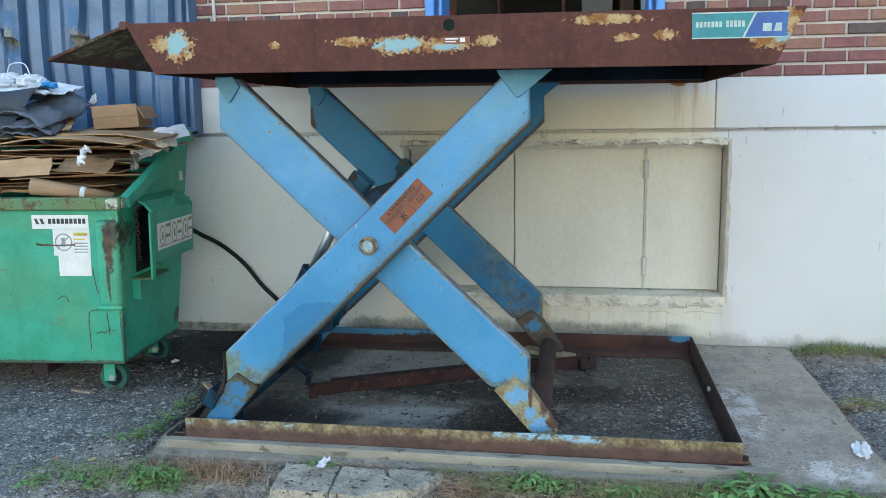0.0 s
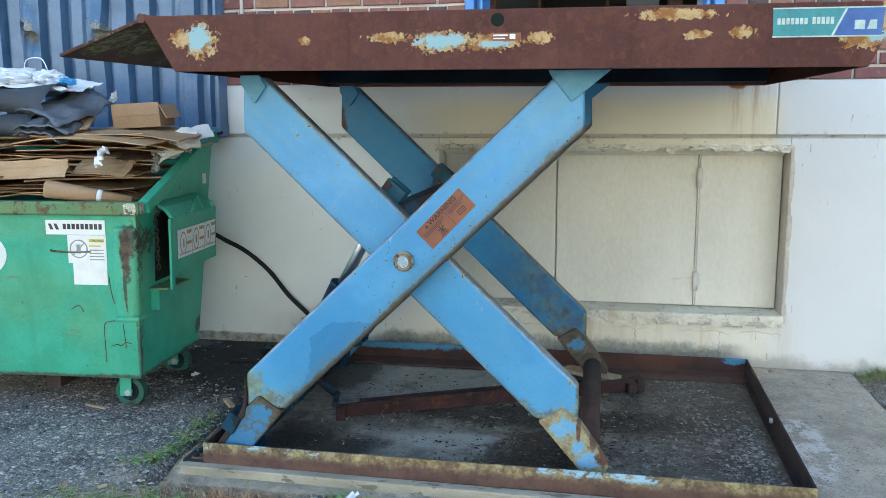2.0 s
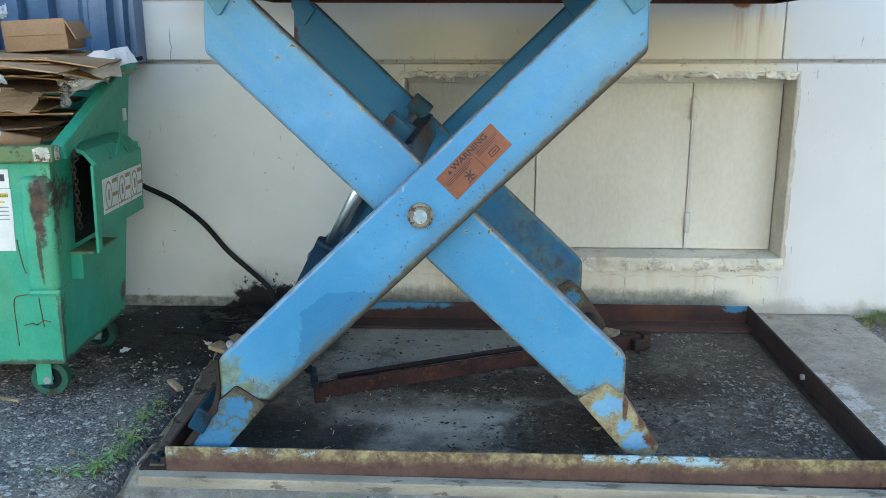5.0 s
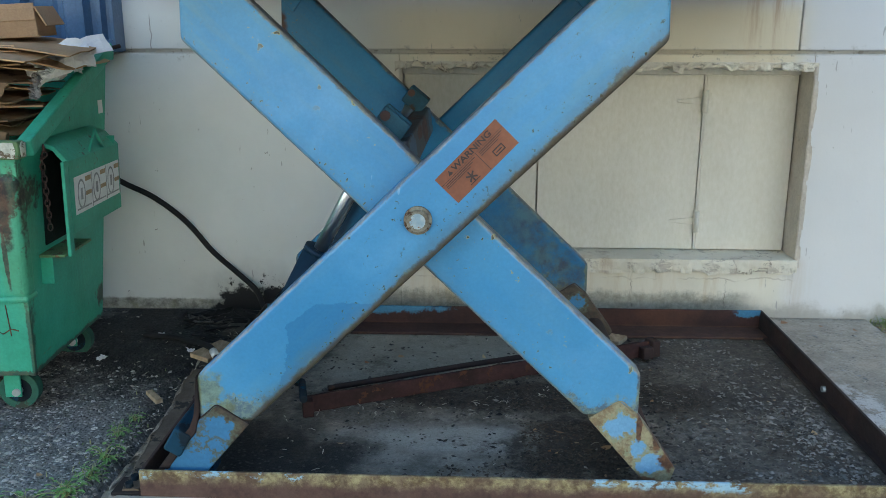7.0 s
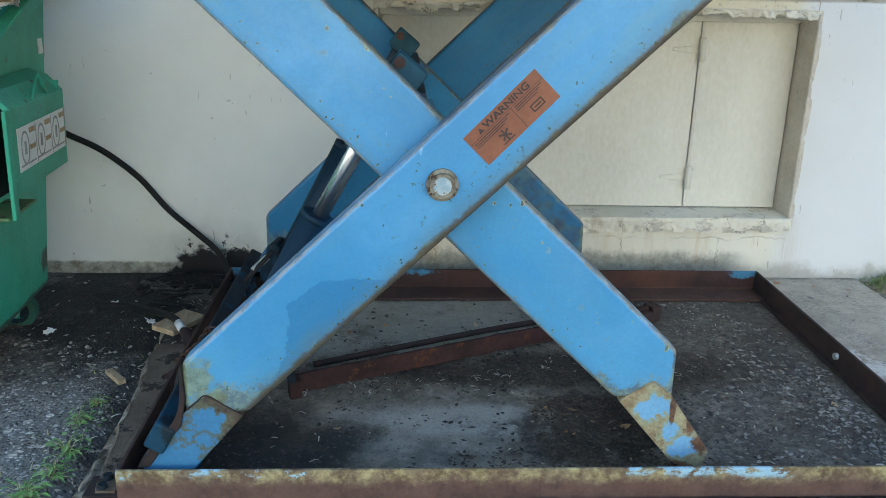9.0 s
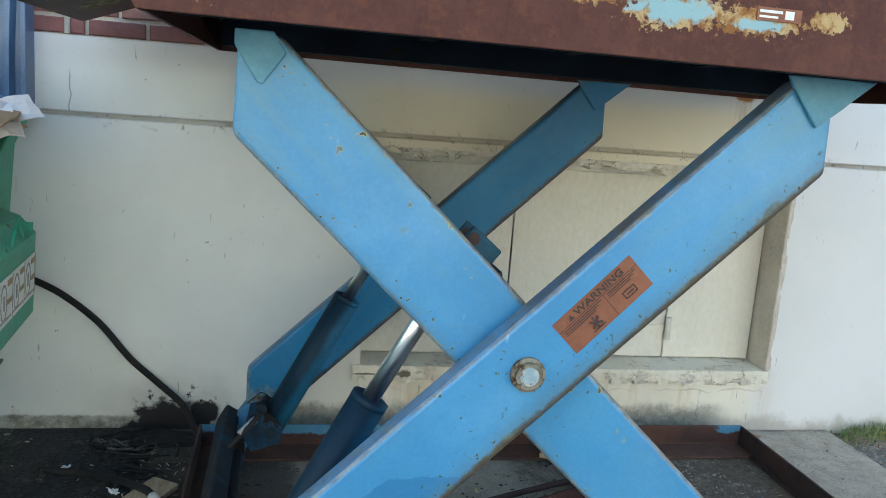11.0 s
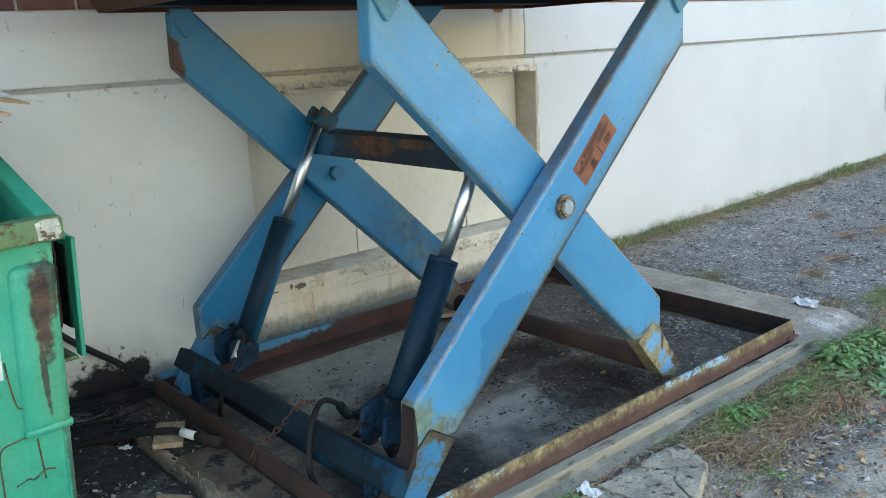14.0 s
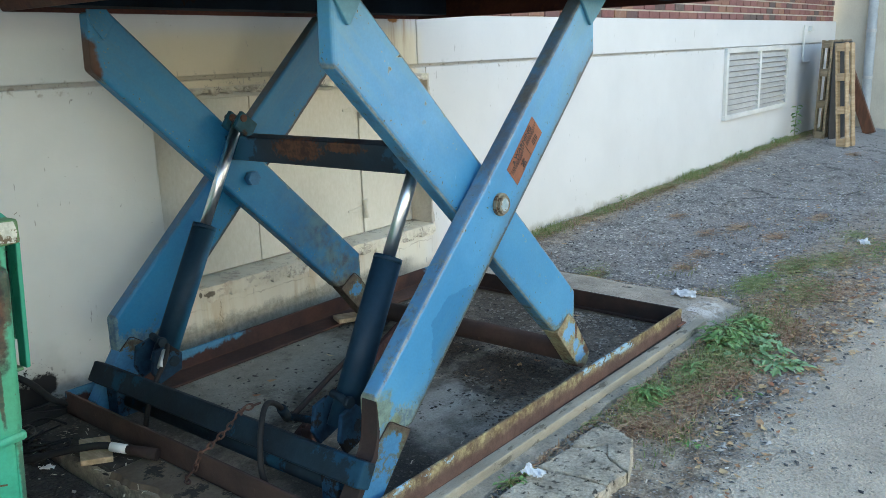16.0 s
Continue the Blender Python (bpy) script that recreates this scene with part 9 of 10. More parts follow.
scatter_stones("grit", "dark grit and crumbs lying on the stained slab inside the lift frame", "grit",
               [(0.30, 0.95, -1.5, -0.25, 2400), (0.50, 0.95, -1.3, -0.3, 1200), (1.03, 1.5, -1.65, -0.1, 160), (-1.2, 1.5, -1.73, -1.68, 700), (-0.5, 0.3, -1.5, -1.2, 300)], 0.0042, m_slab_chip, 4)
scatter_stones("soot_crumbs", "black crumbs and clods on the oily slab under the lift", "crumbs",
               [(-1.0, 0.45, -1.55, -0.25, 1700), (-0.2, 0.4, -1.5, -0.75, 1500), (-1.33, -1.18, -1.6, -0.1, 350)], 0.0065, m_soot, 14)


m_pale_chip = leaf_material("pale_stone_chips", (0.13, 0.125, 0.115), (0.46, 0.45, 0.42))
scatter_stones("stone_chips", "pale flat stone chips lying in the dirt inside the lift frame", "stone chips",
               [(0.36, 0.97, -1.52, -0.30, 700), (0.48, 0.97, -1.52, -1.0, 1100), (0.70, 0.97, -1.45, -0.5, 1500), (0.80, 0.97, -1.5, -0.9, 900), (-0.3, 0.3, -1.1, -0.8, 160)], 0.0062, m_slab_chip, 24)
scatter_stones("pale_grit", "pale grit worked loose from the worn asphalt", "grit",
               [(-2.9, -1.36, -2.5, -0.5, 5200), (-2.0, -1.36, -2.2, -1.0, 1600), (1.05, 1.5, -1.7, -0.1, 260), (1.56, 4.0, -1.9, -0.2, 4500), (0.0, 3.2, -2.35, -1.76, 2600)], 0.0066, m_pale_chip, 25)
scatter_stones("pale_stones", "pale loose stones on the worn asphalt beside the slab", "stones",
               [(1.58, 5.2, -1.95, -0.2, 3000), (5.2, 9.0, -2.4, -0.2, 1200), (-0.5, 0.1, -1.80, -1.72, 240), (0.0, 1.0, -2.3, -2.05, 260)], 0.0095, m_pale_chip, 26)


def scatter_leaves(name, label, cat, spots, size, material, seed, flat=True):
    """Dead leaves and bark flakes: small curled sheets."""
    r = random.Random(seed)
    vs, fs = [], []
    for x0, x1, y0, y1, count in spots:
        for _ in range(count):
            x, y = r.uniform(x0, x1), r.uniform(y0, y1)
            s = size * r.uniform(0.5, 1.3)
            on_slab = -1.30 < x < 1.51 and -1.70 < y
            z = (slab_top(y) if on_slab else lie(x, y)) + 0.006
            a, w, lift_up = r.uniform(0, 6.28), r.uniform(0.25, 0.7), r.uniform(0.0, 0.5)
            n = len(vs)
            for u, v, h in ((-1, 0, 0.2), (-0.3, -w, 0), (0.4, -w * 0.8, 0.1), (1, 0, 0.3), (0.4, w * 0.8, 0.15), (-0.3, w, 0.05), (0, 0, -0.02)):
                px, py = u * s, v * s
                vs.append((x + px * math.cos(a) - py * math.sin(a), y + px * math.sin(a) + py * math.cos(a), z + s * (h + lift_up * (v + w) * 0.5)))
            fs += [(n + i, n + (i + 1) % 6, n + 6) for i in range(6)]
    me = bpy.data.meshes.new(name)
    me.from_pydata(vs, [], fs)
    me.materials.append(material)
    tagged(new(name, me), label, cat, kind="stuff")


scatter_leaves("fallen_leaves", "dry brown and yellow fallen leaves on the ground", "leaves",
               [(0.0, 2.4, -2.28, -1.78, 150), (0.9, 1.9, -2.3, -2.12, 60), (-0.35, 0.2, -2.35, -2.05, 22), (-0.4, 2.5, -2.7, -2.25, 30), (2.2, 4.5, -2.4, -1.0, 90), (4.5, 8.0, -2.4, -0.6, 70), (1.03, 1.5, -0.25, -0.05, 5), (-2.3, -1.4, -2.1, -1.4, 10), (-0.7, 0.9, -1.5, -0.5, 14), (-0.06, 0.30, -1.42, -1.08, 5), (1.6, 6, -0.5, -0.05, 20), (1.2, 2.8, -2.45, -1.75, 150), (2.6, 4.2, -2.2, -1.3, 60), (1.0, 3.4, -2.28, -2.0, 120), (0.2, 1.5, -2.30, -2.10, 70), (-0.3, 0.1, -2.40, -2.15, 16), (1.06, 1.14, -0.16, -0.08, 4)], 0.017, m_dead, 6)
scatter_leaves("bark_flakes", "dark flakes of rust and bark on the slab", "flakes",
               [(-0.08, 0.32, -1.50, -1.10, 1300), (-0.6, 0.6, -1.02, -0.80, 900), (0.30, 0.9, -1.5, -0.6, 700), (-0.9, 0.5, -0.95, -0.55, 200), (-1.33, -1.17, -1.5, -0.2, 140), (-0.35, 0.1, -1.56, -1.40, 260)], 0.0075, m_wormwood, 8)


def blades(name, label, material, clumps, seed):
    """Grass: (x, y, spread x, spread y, count, height)."""
    r = random.Random(seed)
    vs, fs = [], []
    for cx, cy, sx, sy, count, h0 in clumps:
        for _ in range(count):
            x, y = r.gauss(cx, sx), r.gauss(cy, sy)
            if y > -0.008:
                y = -0.008 - 0.03 * r.random()
            if -1.345 < x < 1.545 and y > -1.735:
                continue
            a, h, w = r.uniform(0, 6.28), h0 * r.uniform(0.4, 1.3), r.uniform(0.0012, 0.003)
            bend = h * r.uniform(0.15, 0.9)
            z, n = lie(x, y) - 0.004, len(vs)
            ca, sa = math.cos(a), math.sin(a)
            for t, ww in ((0, 1), (0.5, 0.8), (1, 0.1)):
                ox, oy, oz = ca * bend * t * t, sa * bend * t * t, h * t * (1 - 0.25 * t * bend / h)
                vs.append((x + ox - sa * w * ww, y + oy + ca * w * ww, z + oz))
                vs.append((x + ox + sa * w * ww, y + oy - ca * w * ww, z + oz))
            fs += [(n, n + 1, n + 3, n + 2), (n + 2, n + 3, n + 5, n + 4)]
    me = bpy.data.meshes.new(name)
    me.from_pydata(vs, [], fs)
    me.materials.append(material)
    tagged(new(name, me), label, "grass", kind="stuff")


r_g = random.Random(12)
along = [(1.62 + 0.16 * i + 0.1 * r_g.random(), -0.05 - 0.05 * r_g.random(), 0.09, 0.04, int(20 + 200 * r_g.random() ** 3), r_g.uniform(0.014, 0.034)) for i in range(50)]
along += [(cx, -0.07, 0.13, 0.05, n, h) for cx, n, h in ((1.75, 420, 0.05), (2.45, 380, 0.045), (3.2, 200, 0.03), (4.90, 420, 0.060), (6.15, 380, 0.060), (6.9, 260, 0.045), (7.5, 420, 0.05), (7.9, 420, 0.05))]
blades("grass", "short green grass along the foot of the wall and in the soil", m_grass,
       along + [ (0.75, -1.86, 0.16, 0.05, 520, 0.05), (1.15, -1.90, 0.22, 0.07, 700, 0.045), (1.45, -1.86, 0.16, 0.08, 380, 0.04), (0.25, -1.80, 0.14, 0.025, 320, 0.045),
                (2.0, -1.62, 0.13, 0.05, 240, 0.022), (2.1, -1.9, 0.18, 0.07, 240, 0.022), (2.55, -1.72, 0.10, 0.04, 160, 0.022), (3.1, -2.0, 0.2, 0.08, 200, 0.022), (1.62, -1.50, 0.10, 0.05, 160, 0.03), (1.56, -1.0, 0.015, 0.3, 120, 0.03),
                (-1.35, -1.93, 0.22, 0.05, 140, 0.035), (-1.42, -1.25, 0.05, 0.25, 60, 0.025), (0.05, -2.02, 0.12, 0.05, 160, 0.035), (3.8, -1.6, 0.5, 0.3, 220, 0.028), (2.0, -1.2, 0.12, 0.05, 90, 0.025), (5.4, -1.5, 0.6, 0.3, 180, 0.028)], 31)
blades("dry_grass", "matted dry reddish and straw-coloured grass on the soil", m_straw,
       [(-0.98, -1.84, 0.13, 0.04, 500, 0.05), (0.52, -1.93, 0.22, 0.09, 700, 0.04), (1.1, -1.95, 0.25, 0.09, 520, 0.04), (1.9, -1.85, 0.25, 0.12, 200, 0.022), (-0.1, -1.735, 0.3, 0.012, 150, 0.025),
        (2.8, -1.75, 0.4, 0.18, 130, 0.02), (3.3, -1.15, 0.35, 0.18, 160, 0.022), (1.7, -0.32, 0.1, 0.08, 90, 0.03), (4.6, -1.1, 0.5, 0.25, 140, 0.022), (2.6, -0.75, 0.15, 0.1, 70, 0.02)] + [(2.6 + 0.6 * i, -0.14, 0.25, 0.05, 90, 0.03) for i in range(11)], 32)


def matted(name, label, material, patches, seed):
    """Fallen stalks lying in a low tangle: (x, y, spread x, spread y, count, depth)."""
    r = random.Random(seed)
    vs, fs = [], []
    for cx, cy, sx, sy, count, deep in patches:
        for _ in range(count):
            x, y = r.gauss(cx, sx), r.gauss(cy, sy)
            if -1.345 < x < 1.545 and y > -1.74:
                continue
            a, length, w = r.uniform(0, 6.28), r.uniform(0.015, 0.065), r.uniform(0.0006, 0.0014)
            z, turn, n = lie(x, y) + deep * r.random() ** 1.5, r.uniform(-0.9, 0.9), len(vs)
            rise = r.uniform(-0.1, 0.30)
            for k in range(4):
                t = k / 3
                aa = a + turn * t
                px, py, pz = x + math.cos(aa) * length * t, y + math.sin(aa) * length * t, z + rise * length * t * (1.3 - t)
                if -1.345 < px < 1.545 and py > -1.74:
                    py = -1.74
                vs.append((px - math.sin(aa) * w, py + math.cos(aa) * w, pz))
                vs.append((px + math.sin(aa) * w, py - math.cos(aa) * w, pz + 0.001))
            fs += [(n + 2 * k, n + 2 * k + 1, n + 2 * k + 3, n + 2 * k + 2) for k in range(3)]
    me = bpy.data.meshes.new(name)
    me.from_pydata(vs, [], fs)
    me.materials.append(material)
    tagged(new(name, me), label, "dry grass", kind="stuff")


matted("matted_straw", "low tangle of reddish dry stalks between slab and drive", m_straw,
       [(-0.4, -1.755, 0.2, 0.010, 200, 0.015), (0.15, -1.76, 0.2, 0.012, 300, 0.02), (0.6, -1.77, 0.2, 0.015, 300, 0.02), (1.0, -1.76, 0.2, 0.012, 200, 0.02), (0.40, -1.95, 0.16, 0.05, 900, 0.025), (0.72, -1.98, 0.14, 0.06, 900, 0.03), (0.06, -1.95, 0.05, 0.06, 600, 0.025), (0.0, -1.86, 0.05, 0.03, 300, 0.03), (1.30, -1.98, 0.12, 0.06, 700, 0.025), (1.45, -1.88, 0.12, 0.06, 600, 0.03), (-0.98, -1.85, 0.12, 0.04, 450, 0.02),
        (1.80, -1.80, 0.08, 0.06, 320, 0.015), (2.10, -1.90, 0.12, 0.06, 360, 0.012), (2.5, -1.72, 0.10, 0.05, 260, 0.012), (3.2, -1.95, 0.2, 0.08, 260, 0.012), (1.92, -1.95, 0.14, 0.06, 500, 0.02), (2.16, -2.07, 0.12, 0.05, 400, 0.015), (1.32, -2.02, 0.12, 0.05, 500, 0.02), (1.62, -1.50, 0.12, 0.05, 260, 0.02), (2.5, -1.70, 0.12, 0.06, 300, 0.012), (2.78, -1.88, 0.12, 0.06, 300, 0.012)]
       + [(cx, cy, 0.075, 0.032, n, 0.012) for cx, cy, n in ((3.35, -1.07, 300), (3.42, -0.59, 200), (3.05, -0.95, 200), (2.50, -1.13, 240), (3.18, -1.38, 300), (2.15, -1.17, 220), (3.97, -1.46, 260), (1.66, -0.81, 160), (7.3, -0.92, 260))] + [(1.65 + 0.24 * i, -0.11, 0.11, 0.035, 60 + 120 * (i * 7 % 3), 0.012) for i in range(28)], 35)
matted("matted_green", "low tangle of green stalks in the dry grass", m_grass,
       [(0.55, -1.87, 0.12, 0.04, 700, 0.04), (0.85, -1.93, 0.14, 0.05, 900, 0.04), (1.25, -1.86, 0.16, 0.06, 900, 0.04), (0.22, -1.83, 0.10, 0.03, 500, 0.03), (2.0, -1.64, 0.11, 0.04, 360, 0.012), (2.1, -1.85, 0.14, 0.05, 300, 0.012), (2.55, -1.73, 0.12, 0.05, 300, 0.02), (-1.35, -1.93, 0.2, 0.05, 400, 0.03), (3.1, -2.0, 0.2, 0.08, 400, 0.015), (2.39, -1.72, 0.09, 0.035, 360, 0.02), (1.92, -1.67, 0.12, 0.05, 420, 0.02), (1.95, -1.90, 0.12, 0.05, 360, 0.02), (2.69, -1.88, 0.12, 0.04, 360, 0.02), (-0.06, -1.745, 0.05, 0.006, 120, 0.02)]
       + [(1.62 + 0.24 * i, -0.075, 0.11, 0.035, 40 + 110 * (i * 5 % 4), 0.015) for i in range(30)]
       + [(cx, cy, 0.09, 0.045, 300, 0.014) for cx, cy in ((2.5, -1.67), (2.78, -1.83), (2.01, -1.64), (1.97, -1.93), (3.47, -1.82), (1.70, -0.80))], 36)

def slab_bits(name, label, material, patches, seed):
    """Short pale splinters strewn over the slab: (x0, x1, y0, y1, count)."""
    r = random.Random(seed)
    vs, fs = [], []
    for x0, x1, y0, y1, count in patches:
        for _ in range(count):
            x, y, a, length, w = r.uniform(x0, x1), r.uniform(y0, y1), r.uniform(0, 6.28), r.uniform(0.006, 0.030), r.uniform(0.0010, 0.0028)
            z, n, ca, sa = (slab_top(y) if (-1.34 < x < 1.54 and y > -1.73) else lie(x, y)) + 0.007, len(vs), math.cos(a), math.sin(a)
            for t, h in ((0, 0.0), (0.5, 0.004), (1, 0.002)):
                px, py = x + ca * length * t + 0.004 * r.uniform(-1, 1), y + sa * length * t + 0.004 * r.uniform(-1, 1)
                vs.append((px - sa * w, py + ca * w, z + h))
                vs.append((px + sa * w, py - ca * w, z + h))
            fs += [(n, n + 1, n + 3, n + 2), (n + 2, n + 3, n + 5, n + 4)]
    me = bpy.data.meshes.new(name)
    me.from_pydata(vs, [], fs)
    me.materials.append(material)
    tagged(new(name, me), label, "debris", kind="stuff")


slab_bits("splinters", "pale straws and splinters strewn over slab and soil", m_pale_straw,
          [(-0.95, 0.95, -1.55, -0.25, 40), (0.30, 0.95, -1.5, -0.5, 40), (-0.78, -0.1, -1.10, -0.92, 60), (-0.9, -0.7, -1.45, -1.05, 10), (-0.3, 0.5, -0.96, -0.76, 24), (-1.35, -1.18, -1.5, -0.3, 60), (0.0, 2.4, -2.3, -1.76, 260), (-0.75, 0.1, -2.1, -1.75, 50), (-2.0, -1.3, -2.0, -0.3, 120), (1.6, 4.0, -2.2, -0.2, 260)], 38)
scatter_leaves("ground_cover", "tiny green leaves of creeping weeds on the soil", "weeds",
               [(0.15, 0.40, -1.87, -1.77, 240), (0.45, 0.75, -1.95, -1.80, 420), (0.70, 1.05, -2.02, -1.80, 520), (1.0, 1.45, -1.95, -1.78, 620), (1.85, 2.2, -1.72, -1.56, 240), (1.9, 2.3, -1.98, -1.82, 260), (2.4, 2.7, -1.8, -1.66, 80), (-1.6, -1.0, -2.02, -1.86, 300), (-1.46, -1.36, -1.6, -1.1, 90), (2.9, 3.4, -2.1, -1.9, 160)] + [(q, q + 0.28, -0.13, -0.02, 90) for q in (1.60, 1.95, 2.35, 3.1, 3.5, 4.4, 5.0, 5.3, 6.2, 7.1)], 0.008, m_green_leaf, 51)
scatter_leaves("leaf_crumbs", "crumbled brown and tan leaf litter on the soil", "leaf litter",
               [(-0.1, 1.6, -2.2, -1.80, 900), (0.8, 1.9, -2.25, -2.05, 500), (1.6, 2.8, -2.1, -1.6, 500), (-1.5, -0.75, -2.05, -1.76, 200), (-0.1, 0.9, -1.5, -0.6, 60), (2.8, 4.5, -2.3, -1.6, 300), (1.6, 8.5, -0.25, -0.02, 700)], 0.007, m_litter, 52)


def leaf_plant(x, y, count, size, height, seed, material=None, label="low green broad-leaved weed growing in the soil", name="weed", base=None):
    """A weed: a rosette of folded, toothed leaves on thin stalks."""
    r = random.Random(seed)
    z0 = lie(x, y) if base is None else base
    p = thing(name, (x, y, z0), label, "weed", "weeds along the lift")
    stalk, leaf = B(), B()
    for _ in range(int(count * 1.8)):
        a, reach, h = r.uniform(0, 6.28), size * r.uniform(0.1, 1.7), height * r.uniform(0.15, 0.9)
        tip = Vector((x + math.cos(a) * reach, y + math.sin(a) * reach, z0 + h))
        hose(stalk, [(x, y, z0 - 0.005), (x + math.cos(a) * reach * 0.45, y + math.sin(a) * reach * 0.45, z0 + h * 0.8), tip], 0.0010, 4, 2)
        L, W = size * r.uniform(0.45, 1.0), size * r.uniform(0.15, 0.28)
        turn = a + r.uniform(-0.8, 0.8)
        d = Vector((math.cos(turn), math.sin(turn), r.uniform(-0.35, 0.30))).normalized()
        s = d.cross(Vector((0, 0, 1))).normalized()
        u = s.cross(d)
        rows = []
        for t, w in ((0, 0.06), (0.14, 0.70), (0.26, 0.50), (0.40, 1.0), (0.54, 0.62), (0.68, 0.80), (0.84, 0.34), (1, 0.03)):
            c = tip + d * (L * t) - Vector((0, 0, L * 0.30 * t * t))
            jag = 1 + 0.3 * r.uniform(-1, 1)
            rows.append([leaf.verts.new(c - s * W * w * jag + u * W * 0.35 * w), leaf.verts.new(c), leaf.verts.new(c + s * W * w * (2 - jag) + u * W * 0.35 * w)])
        for q, e in zip(rows, rows[1:]):
            for k in range(2):
                leaf.faces.new((q[k], q[k + 1], e[k + 1], e[k]))
    part("stem", stalk, m_grass, p)
    part("foliage", leaf, material or m_green_leaf, p)


for x, y, n, s, h, k in ((1.03, -1.82, 60, 0.055, 0.075, 1), (0.93, -1.84, 44, 0.046, 0.065, 2), (1.24, -1.86, 60, 0.048, 0.07, 4), (1.12, -1.85, 40, 0.046, 0.05, 14), (1.33, -1.83, 30, 0.036, 0.05, 15),
                         (0.24, -1.81, 56, 0.036, 0.055, 9), (0.31, -1.825, 34, 0.030, 0.045, 16), (0.60, -1.84, 16, 0.034, 0.05, 23), (0.45, -1.99, 8, 0.034, 0.02, 24), (0.52, -2.08, 9, 0.034, 0.018, 25), (0.02, -2.07, 10, 0.034, 0.016, 26),
                         (-1.27, -1.86, 20, 0.024, 0.04, 5), (-1.14, -1.93, 75, 0.030, 0.075, 6), (-1.08, -1.90, 40, 0.026, 0.06, 61), (-1.20, -1.96, 40, 0.026, 0.05, 62), (-1.36, -2.0, 26, 0.024, 0.03, 63), (-1.45, -1.96, 20, 0.026, 0.035, 7), (-1.57, -2.05, 26, 0.028, 0.035, 27), (-1.33, -1.93, 16, 0.024, 0.035, 28), (-1.06, -1.97, 14, 0.024, 0.03, 29),
                         (-0.60, -1.752, 14, 0.026, 0.035, 8), (-0.52, -1.748, 9, 0.022, 0.03, 30),
                         (-1.43, -1.18, 14, 0.024, 0.05, 10), (-1.40, -1.34, 16, 0.028, 0.05, 11), (-1.42, -1.06, 10, 0.02, 0.035, 12), (-1.42, -1.56, 18, 0.034, 0.05, 13), (-1.39, -1.46, 14, 0.028, 0.04, 31), (-1.52, -1.60, 6, 0.05, 0.05, 32),
                         (1.62, -0.06, 14, 0.022, 0.05, 18), (3.55, -0.06, 12, 0.03, 0.08, 19), (5.1, -0.06, 12, 0.04, 0.07, 20), (7.4, -0.08, 14, 0.05, 0.08, 21), (2.2, -1.66, 9, 0.03, 0.04, 22), (6.3, -0.07, 14, 0.05, 0.08, 33)):
    leaf_plant(x, y, n, s, h, k)
for x, y, n, s, h, k in ((0.95, -1.97, 26, 0.080, 0.045, 41), (0.86, -2.09, 18, 0.080, 0.030, 42), (1.08, -1.92, 20, 0.080, 0.055, 43), (0.78, -2.00, 12, 0.05, 0.025, 44)):
    leaf_plant(x, y, n, s, h, k, m_sage_leaf, "spreading weed with large pale green ragged leaves")


def tall_weed(x, y):
    r = random.Random(44)
    z0 = lie(x, y)
    p = thing("tall_weed", (x, y, z0), "tall thin green weed growing at the white wall", "weed", "weeds along the lift")
    stalk, leaf = B(), B()
    hose(stalk, [(x, y, z0 - 0.01), (x + 0.01, y, z0 + 0.2), (x + 0.03, y - 0.01, z0 + 0.40)], 0.004, 6, 4)
    for i in range(16):
        t = 0.25 + 0.75 * i / 15
        c = Vector((x + 0.03 * t * t, y - 0.01 * t, z0 + 0.40 * t))
        a = i * 2.4
        d = Vector((math.cos(a), math.sin(a) * 0.7, r.uniform(-0.2, 0.4))).normalized()
        s = d.cross(Vector((0, 0, 1))).normalized()
        L, W = r.uniform(0.06, 0.11), r.uniform(0.018, 0.03)
        q = [leaf.verts.new(c), leaf.verts.new(c + d * L * 0.5 - s * W), leaf.verts.new(c + d * L - Vector((0, 0, 0.03))), leaf.verts.new(c + d * L * 0.5 + s * W)]
        leaf.faces.new(q)
    part("stalk", stalk, m_grass, p)
    part("foliage", leaf, m_green_leaf, p)


tall_weed(7.93, -0.12)
leaf_plant(1.78, -0.10, 9, 0.018, 0.05, 60, m_yellow, "small yellow flower in the grass by the wall", "flower")


def make_litter():
    for x, y, s, sq, lab in ((1.486, -1.435, 0.030, (2.6, 0.8, 0.5), "crumpled white tissue on the concrete"), (-1.753, -0.559, 0.012, (1.3, 1, 0.5), "scrap of white paper on the asphalt"),
                             (-0.535, -1.795, 0.017, (2.2, 0.7, 0.6), "crumpled strip of white paper on the broken concrete"),
                             (3.3, -1.9, 0.03, (1.5, 1, 0.4), "scrap of white paper on the asphalt"), (-1.60, -0.32, 0.009, (1.5, 1, 0.5), "scrap of white paper on the asphalt"), (-1.412, -0.482, 0.013, (1.2, 1, 0.5), "torn bit of white paper beside the cut hose")):
        zz = slab_top(y) if (-1.3 < x < 1.51 and y > -1.7) else max(lie(x, y), 0.03 if (-0.7 < x < 0.02 and y > -2) else -1)
        bm = bent_sheet(s * 2.6 * sq[0] ** 0.5, s * 1.9, 0.0012, 0.25 * s, 0.35 * s, x * 9 + y, 18, 10, 0.9 * s)
        place_bm(bm, spin(x, y, zz + s * 0.45, 0, 0, 25 * x * 7))
        solo("paper_scrap", bm, m_paper, lab, "paper scrap", "litter")


make_litter()


# ================= brickwork, laid last =================
COURSE, HEAD, LONG, JOINT = 0.0677, 0.0530, 0.1895, 0.0135


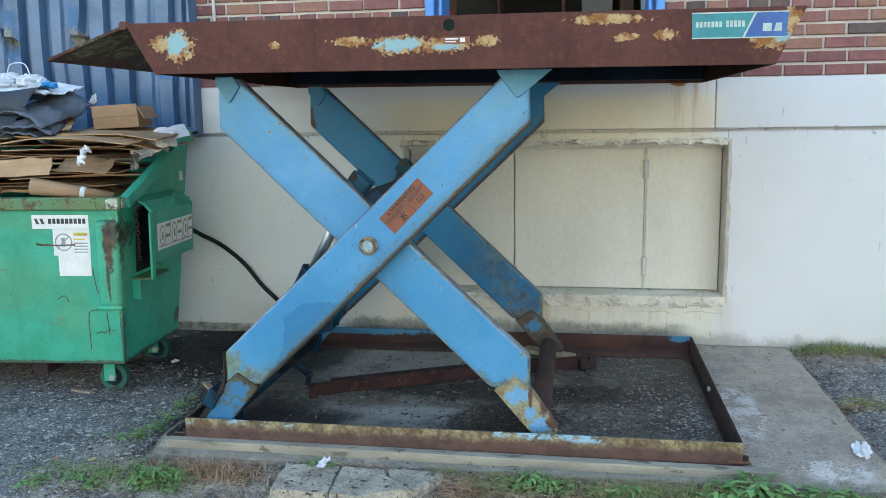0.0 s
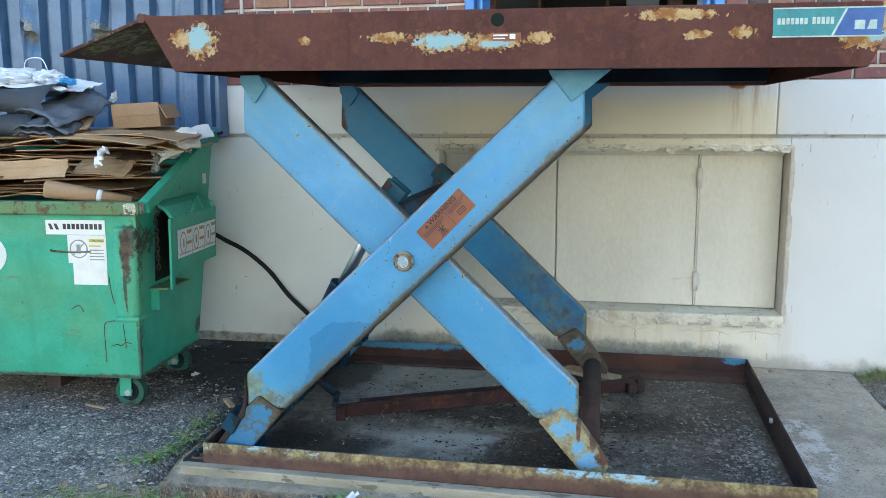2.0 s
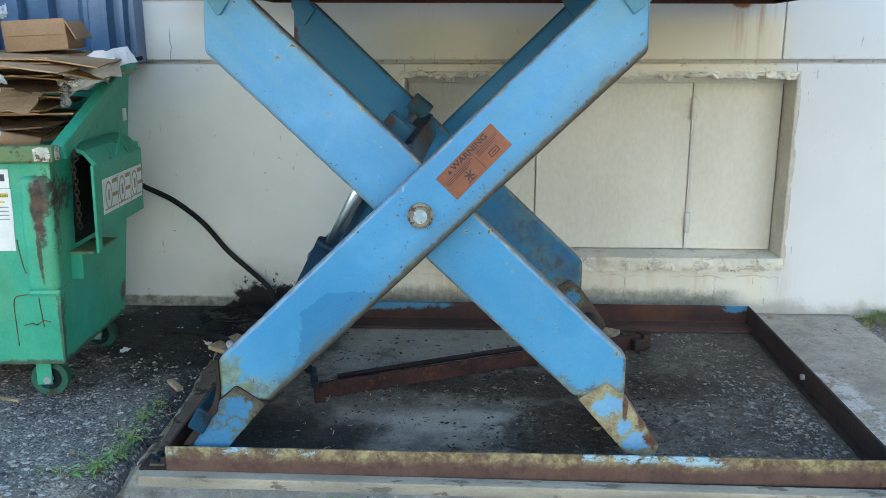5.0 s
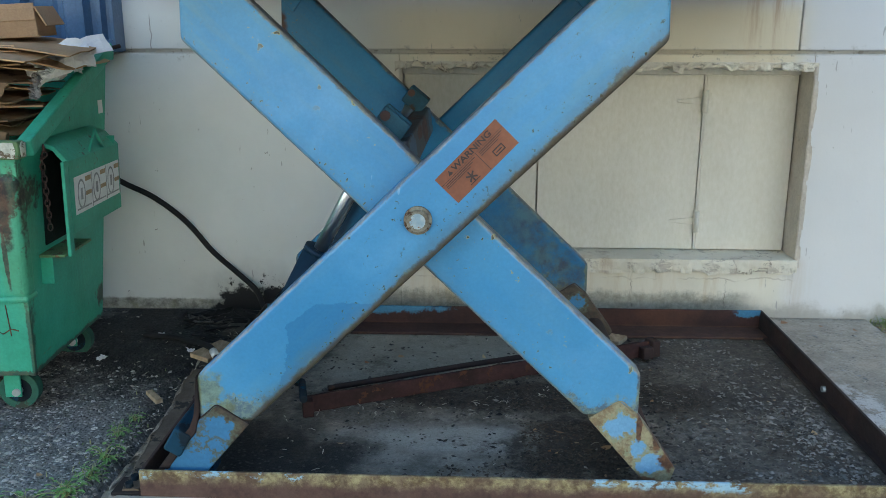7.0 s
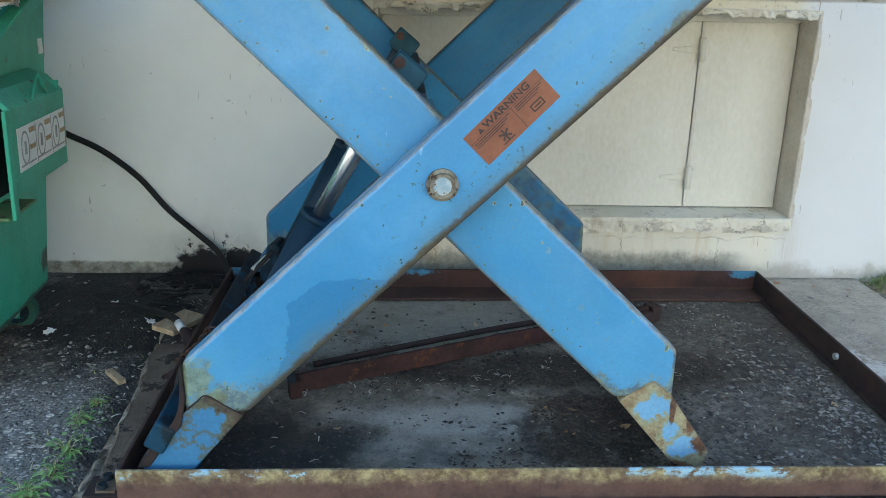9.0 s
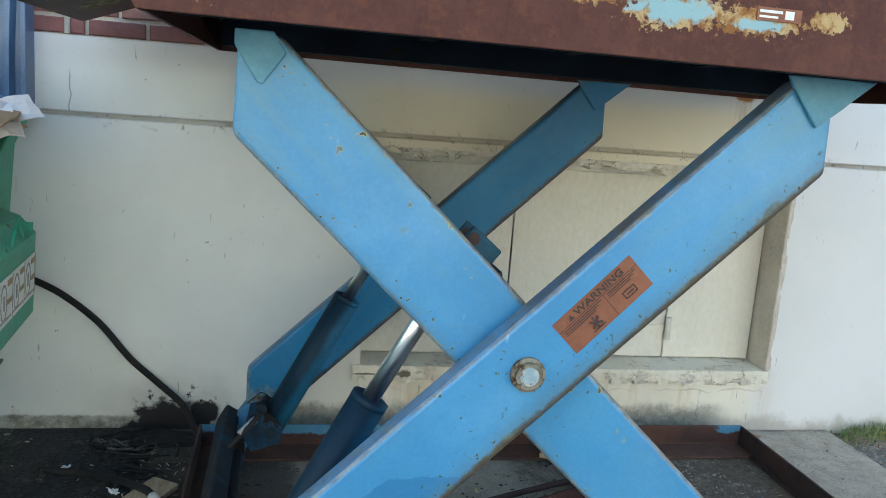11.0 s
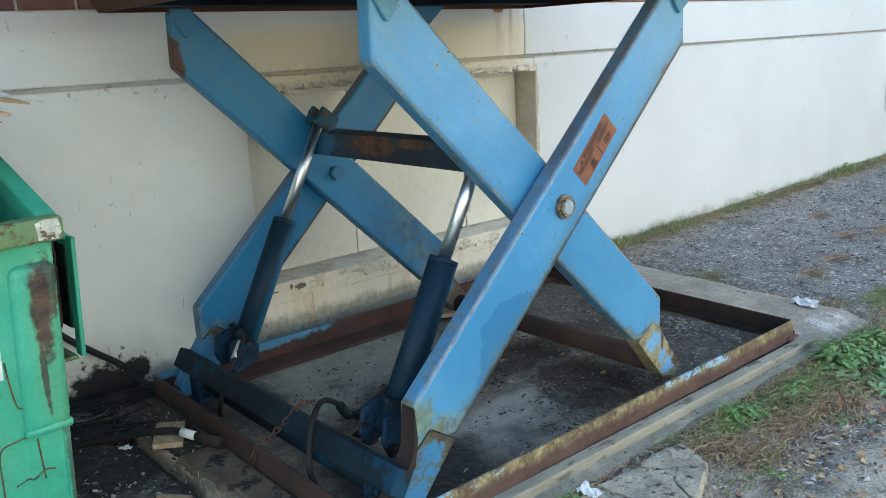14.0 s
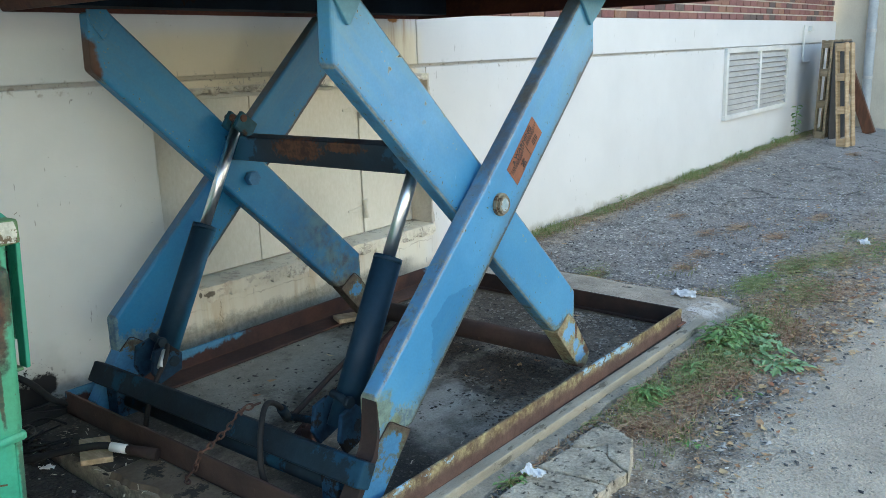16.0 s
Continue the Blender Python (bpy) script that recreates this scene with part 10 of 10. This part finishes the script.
def brick_mesh(name, length, seed):
    bm = B()
    box(bm, -length / 2, length / 2, -0.004, 0.045, 0, HEAD)
    for v in bm.verts:
        v.co.x += 0.003 * noise.noise((v.co.x * 40, seed, v.co.z * 40))
        v.co.z += 0.002 * noise.noise((v.co.x * 31, seed + 3, v.co.z * 40))
    bmesh.ops.bevel(bm, geom=[e for e in bm.edges if all(v.co.y < 0 for v in e.verts)], offset=0.004, segments=1, affect='EDGES')
    return mesh_of(bm, name, m_brick)


def lay_bricks():
    wall = bpy.data.objects["wall_front"]
    r = random.Random(5)
    longs, heads = [brick_mesh("brick", LONG, k) for k in range(6)], [brick_mesh("brick", 0.092, 10 + k) for k in range(4)]
    rest_v, rest_f = [], []

    def lay(x0, x1, k, near):
        """One brick of course k between x0 and x1."""
        z = 1.512 + k * COURSE
        if x1 - x0 < 0.03:
            return
        if near:
            full = longs if abs((x1 - x0) - LONG) < 0.02 else (heads if abs((x1 - x0) - 0.092) < 0.015 else None)
            me = r.choice(full) if full else brick_mesh("brick", x1 - x0, r.random() * 9)
            ob = new("brick", me)
            ob.location = ((x0 + x1) / 2, 0.004 + r.uniform(-0.0025, 0.0025), z + r.uniform(-0.001, 0.001))
            ob.rotation_euler = (0, r.uniform(-0.006, 0.006), r.uniform(-0.008, 0.008))
            ob.parent = wall
        else:
            n, y = len(rest_v), r.uniform(-0.002, 0.003)
            for x in (x0, x1):
                for yy in (y, 0.03):
                    for zz in (z, z + HEAD):
                        rest_v.append((x, yy, zz))
            rest_f.extend(tuple(n + i for i in q) for q in ((0, 1, 3, 2), (4, 6, 7, 5), (0, 4, 5, 1), (2, 3, 7, 6), (0, 2, 6, 4), (1, 5, 7, 3)))

    for k in range(58):
        header = k % 6 == 5
        unit = (0.092 if header else LONG) + JOINT
        shift = (0.5 * (LONG + JOINT) if k % 2 else 0.0) + 0.02 * noise.noise((k * 1.7, 0, 0))
        for a, b in ((-2.0, -0.440), (0.853, WALL_END - 0.16)):
            if 1.512 + k * COURSE > 3.84:
                a, b = (a, WALL_END - 0.16) if a < 0 else (b, b)
            x = a - shift
            while x < b:
                x0, x1 = max(x, a), min(x + unit - JOINT, b)
                lay(x0, x1, k, k < 10 and -1.85 < x0 < 2.6)
                x += unit
    me = bpy.data.meshes.new("brickwork")
    me.from_pydata(rest_v, [], rest_f)
    me.materials.append(m_brick)
    ob = new("brickwork", me)
    ob.parent = wall
    tagged(ob, kind="stuff")


lay_bricks()
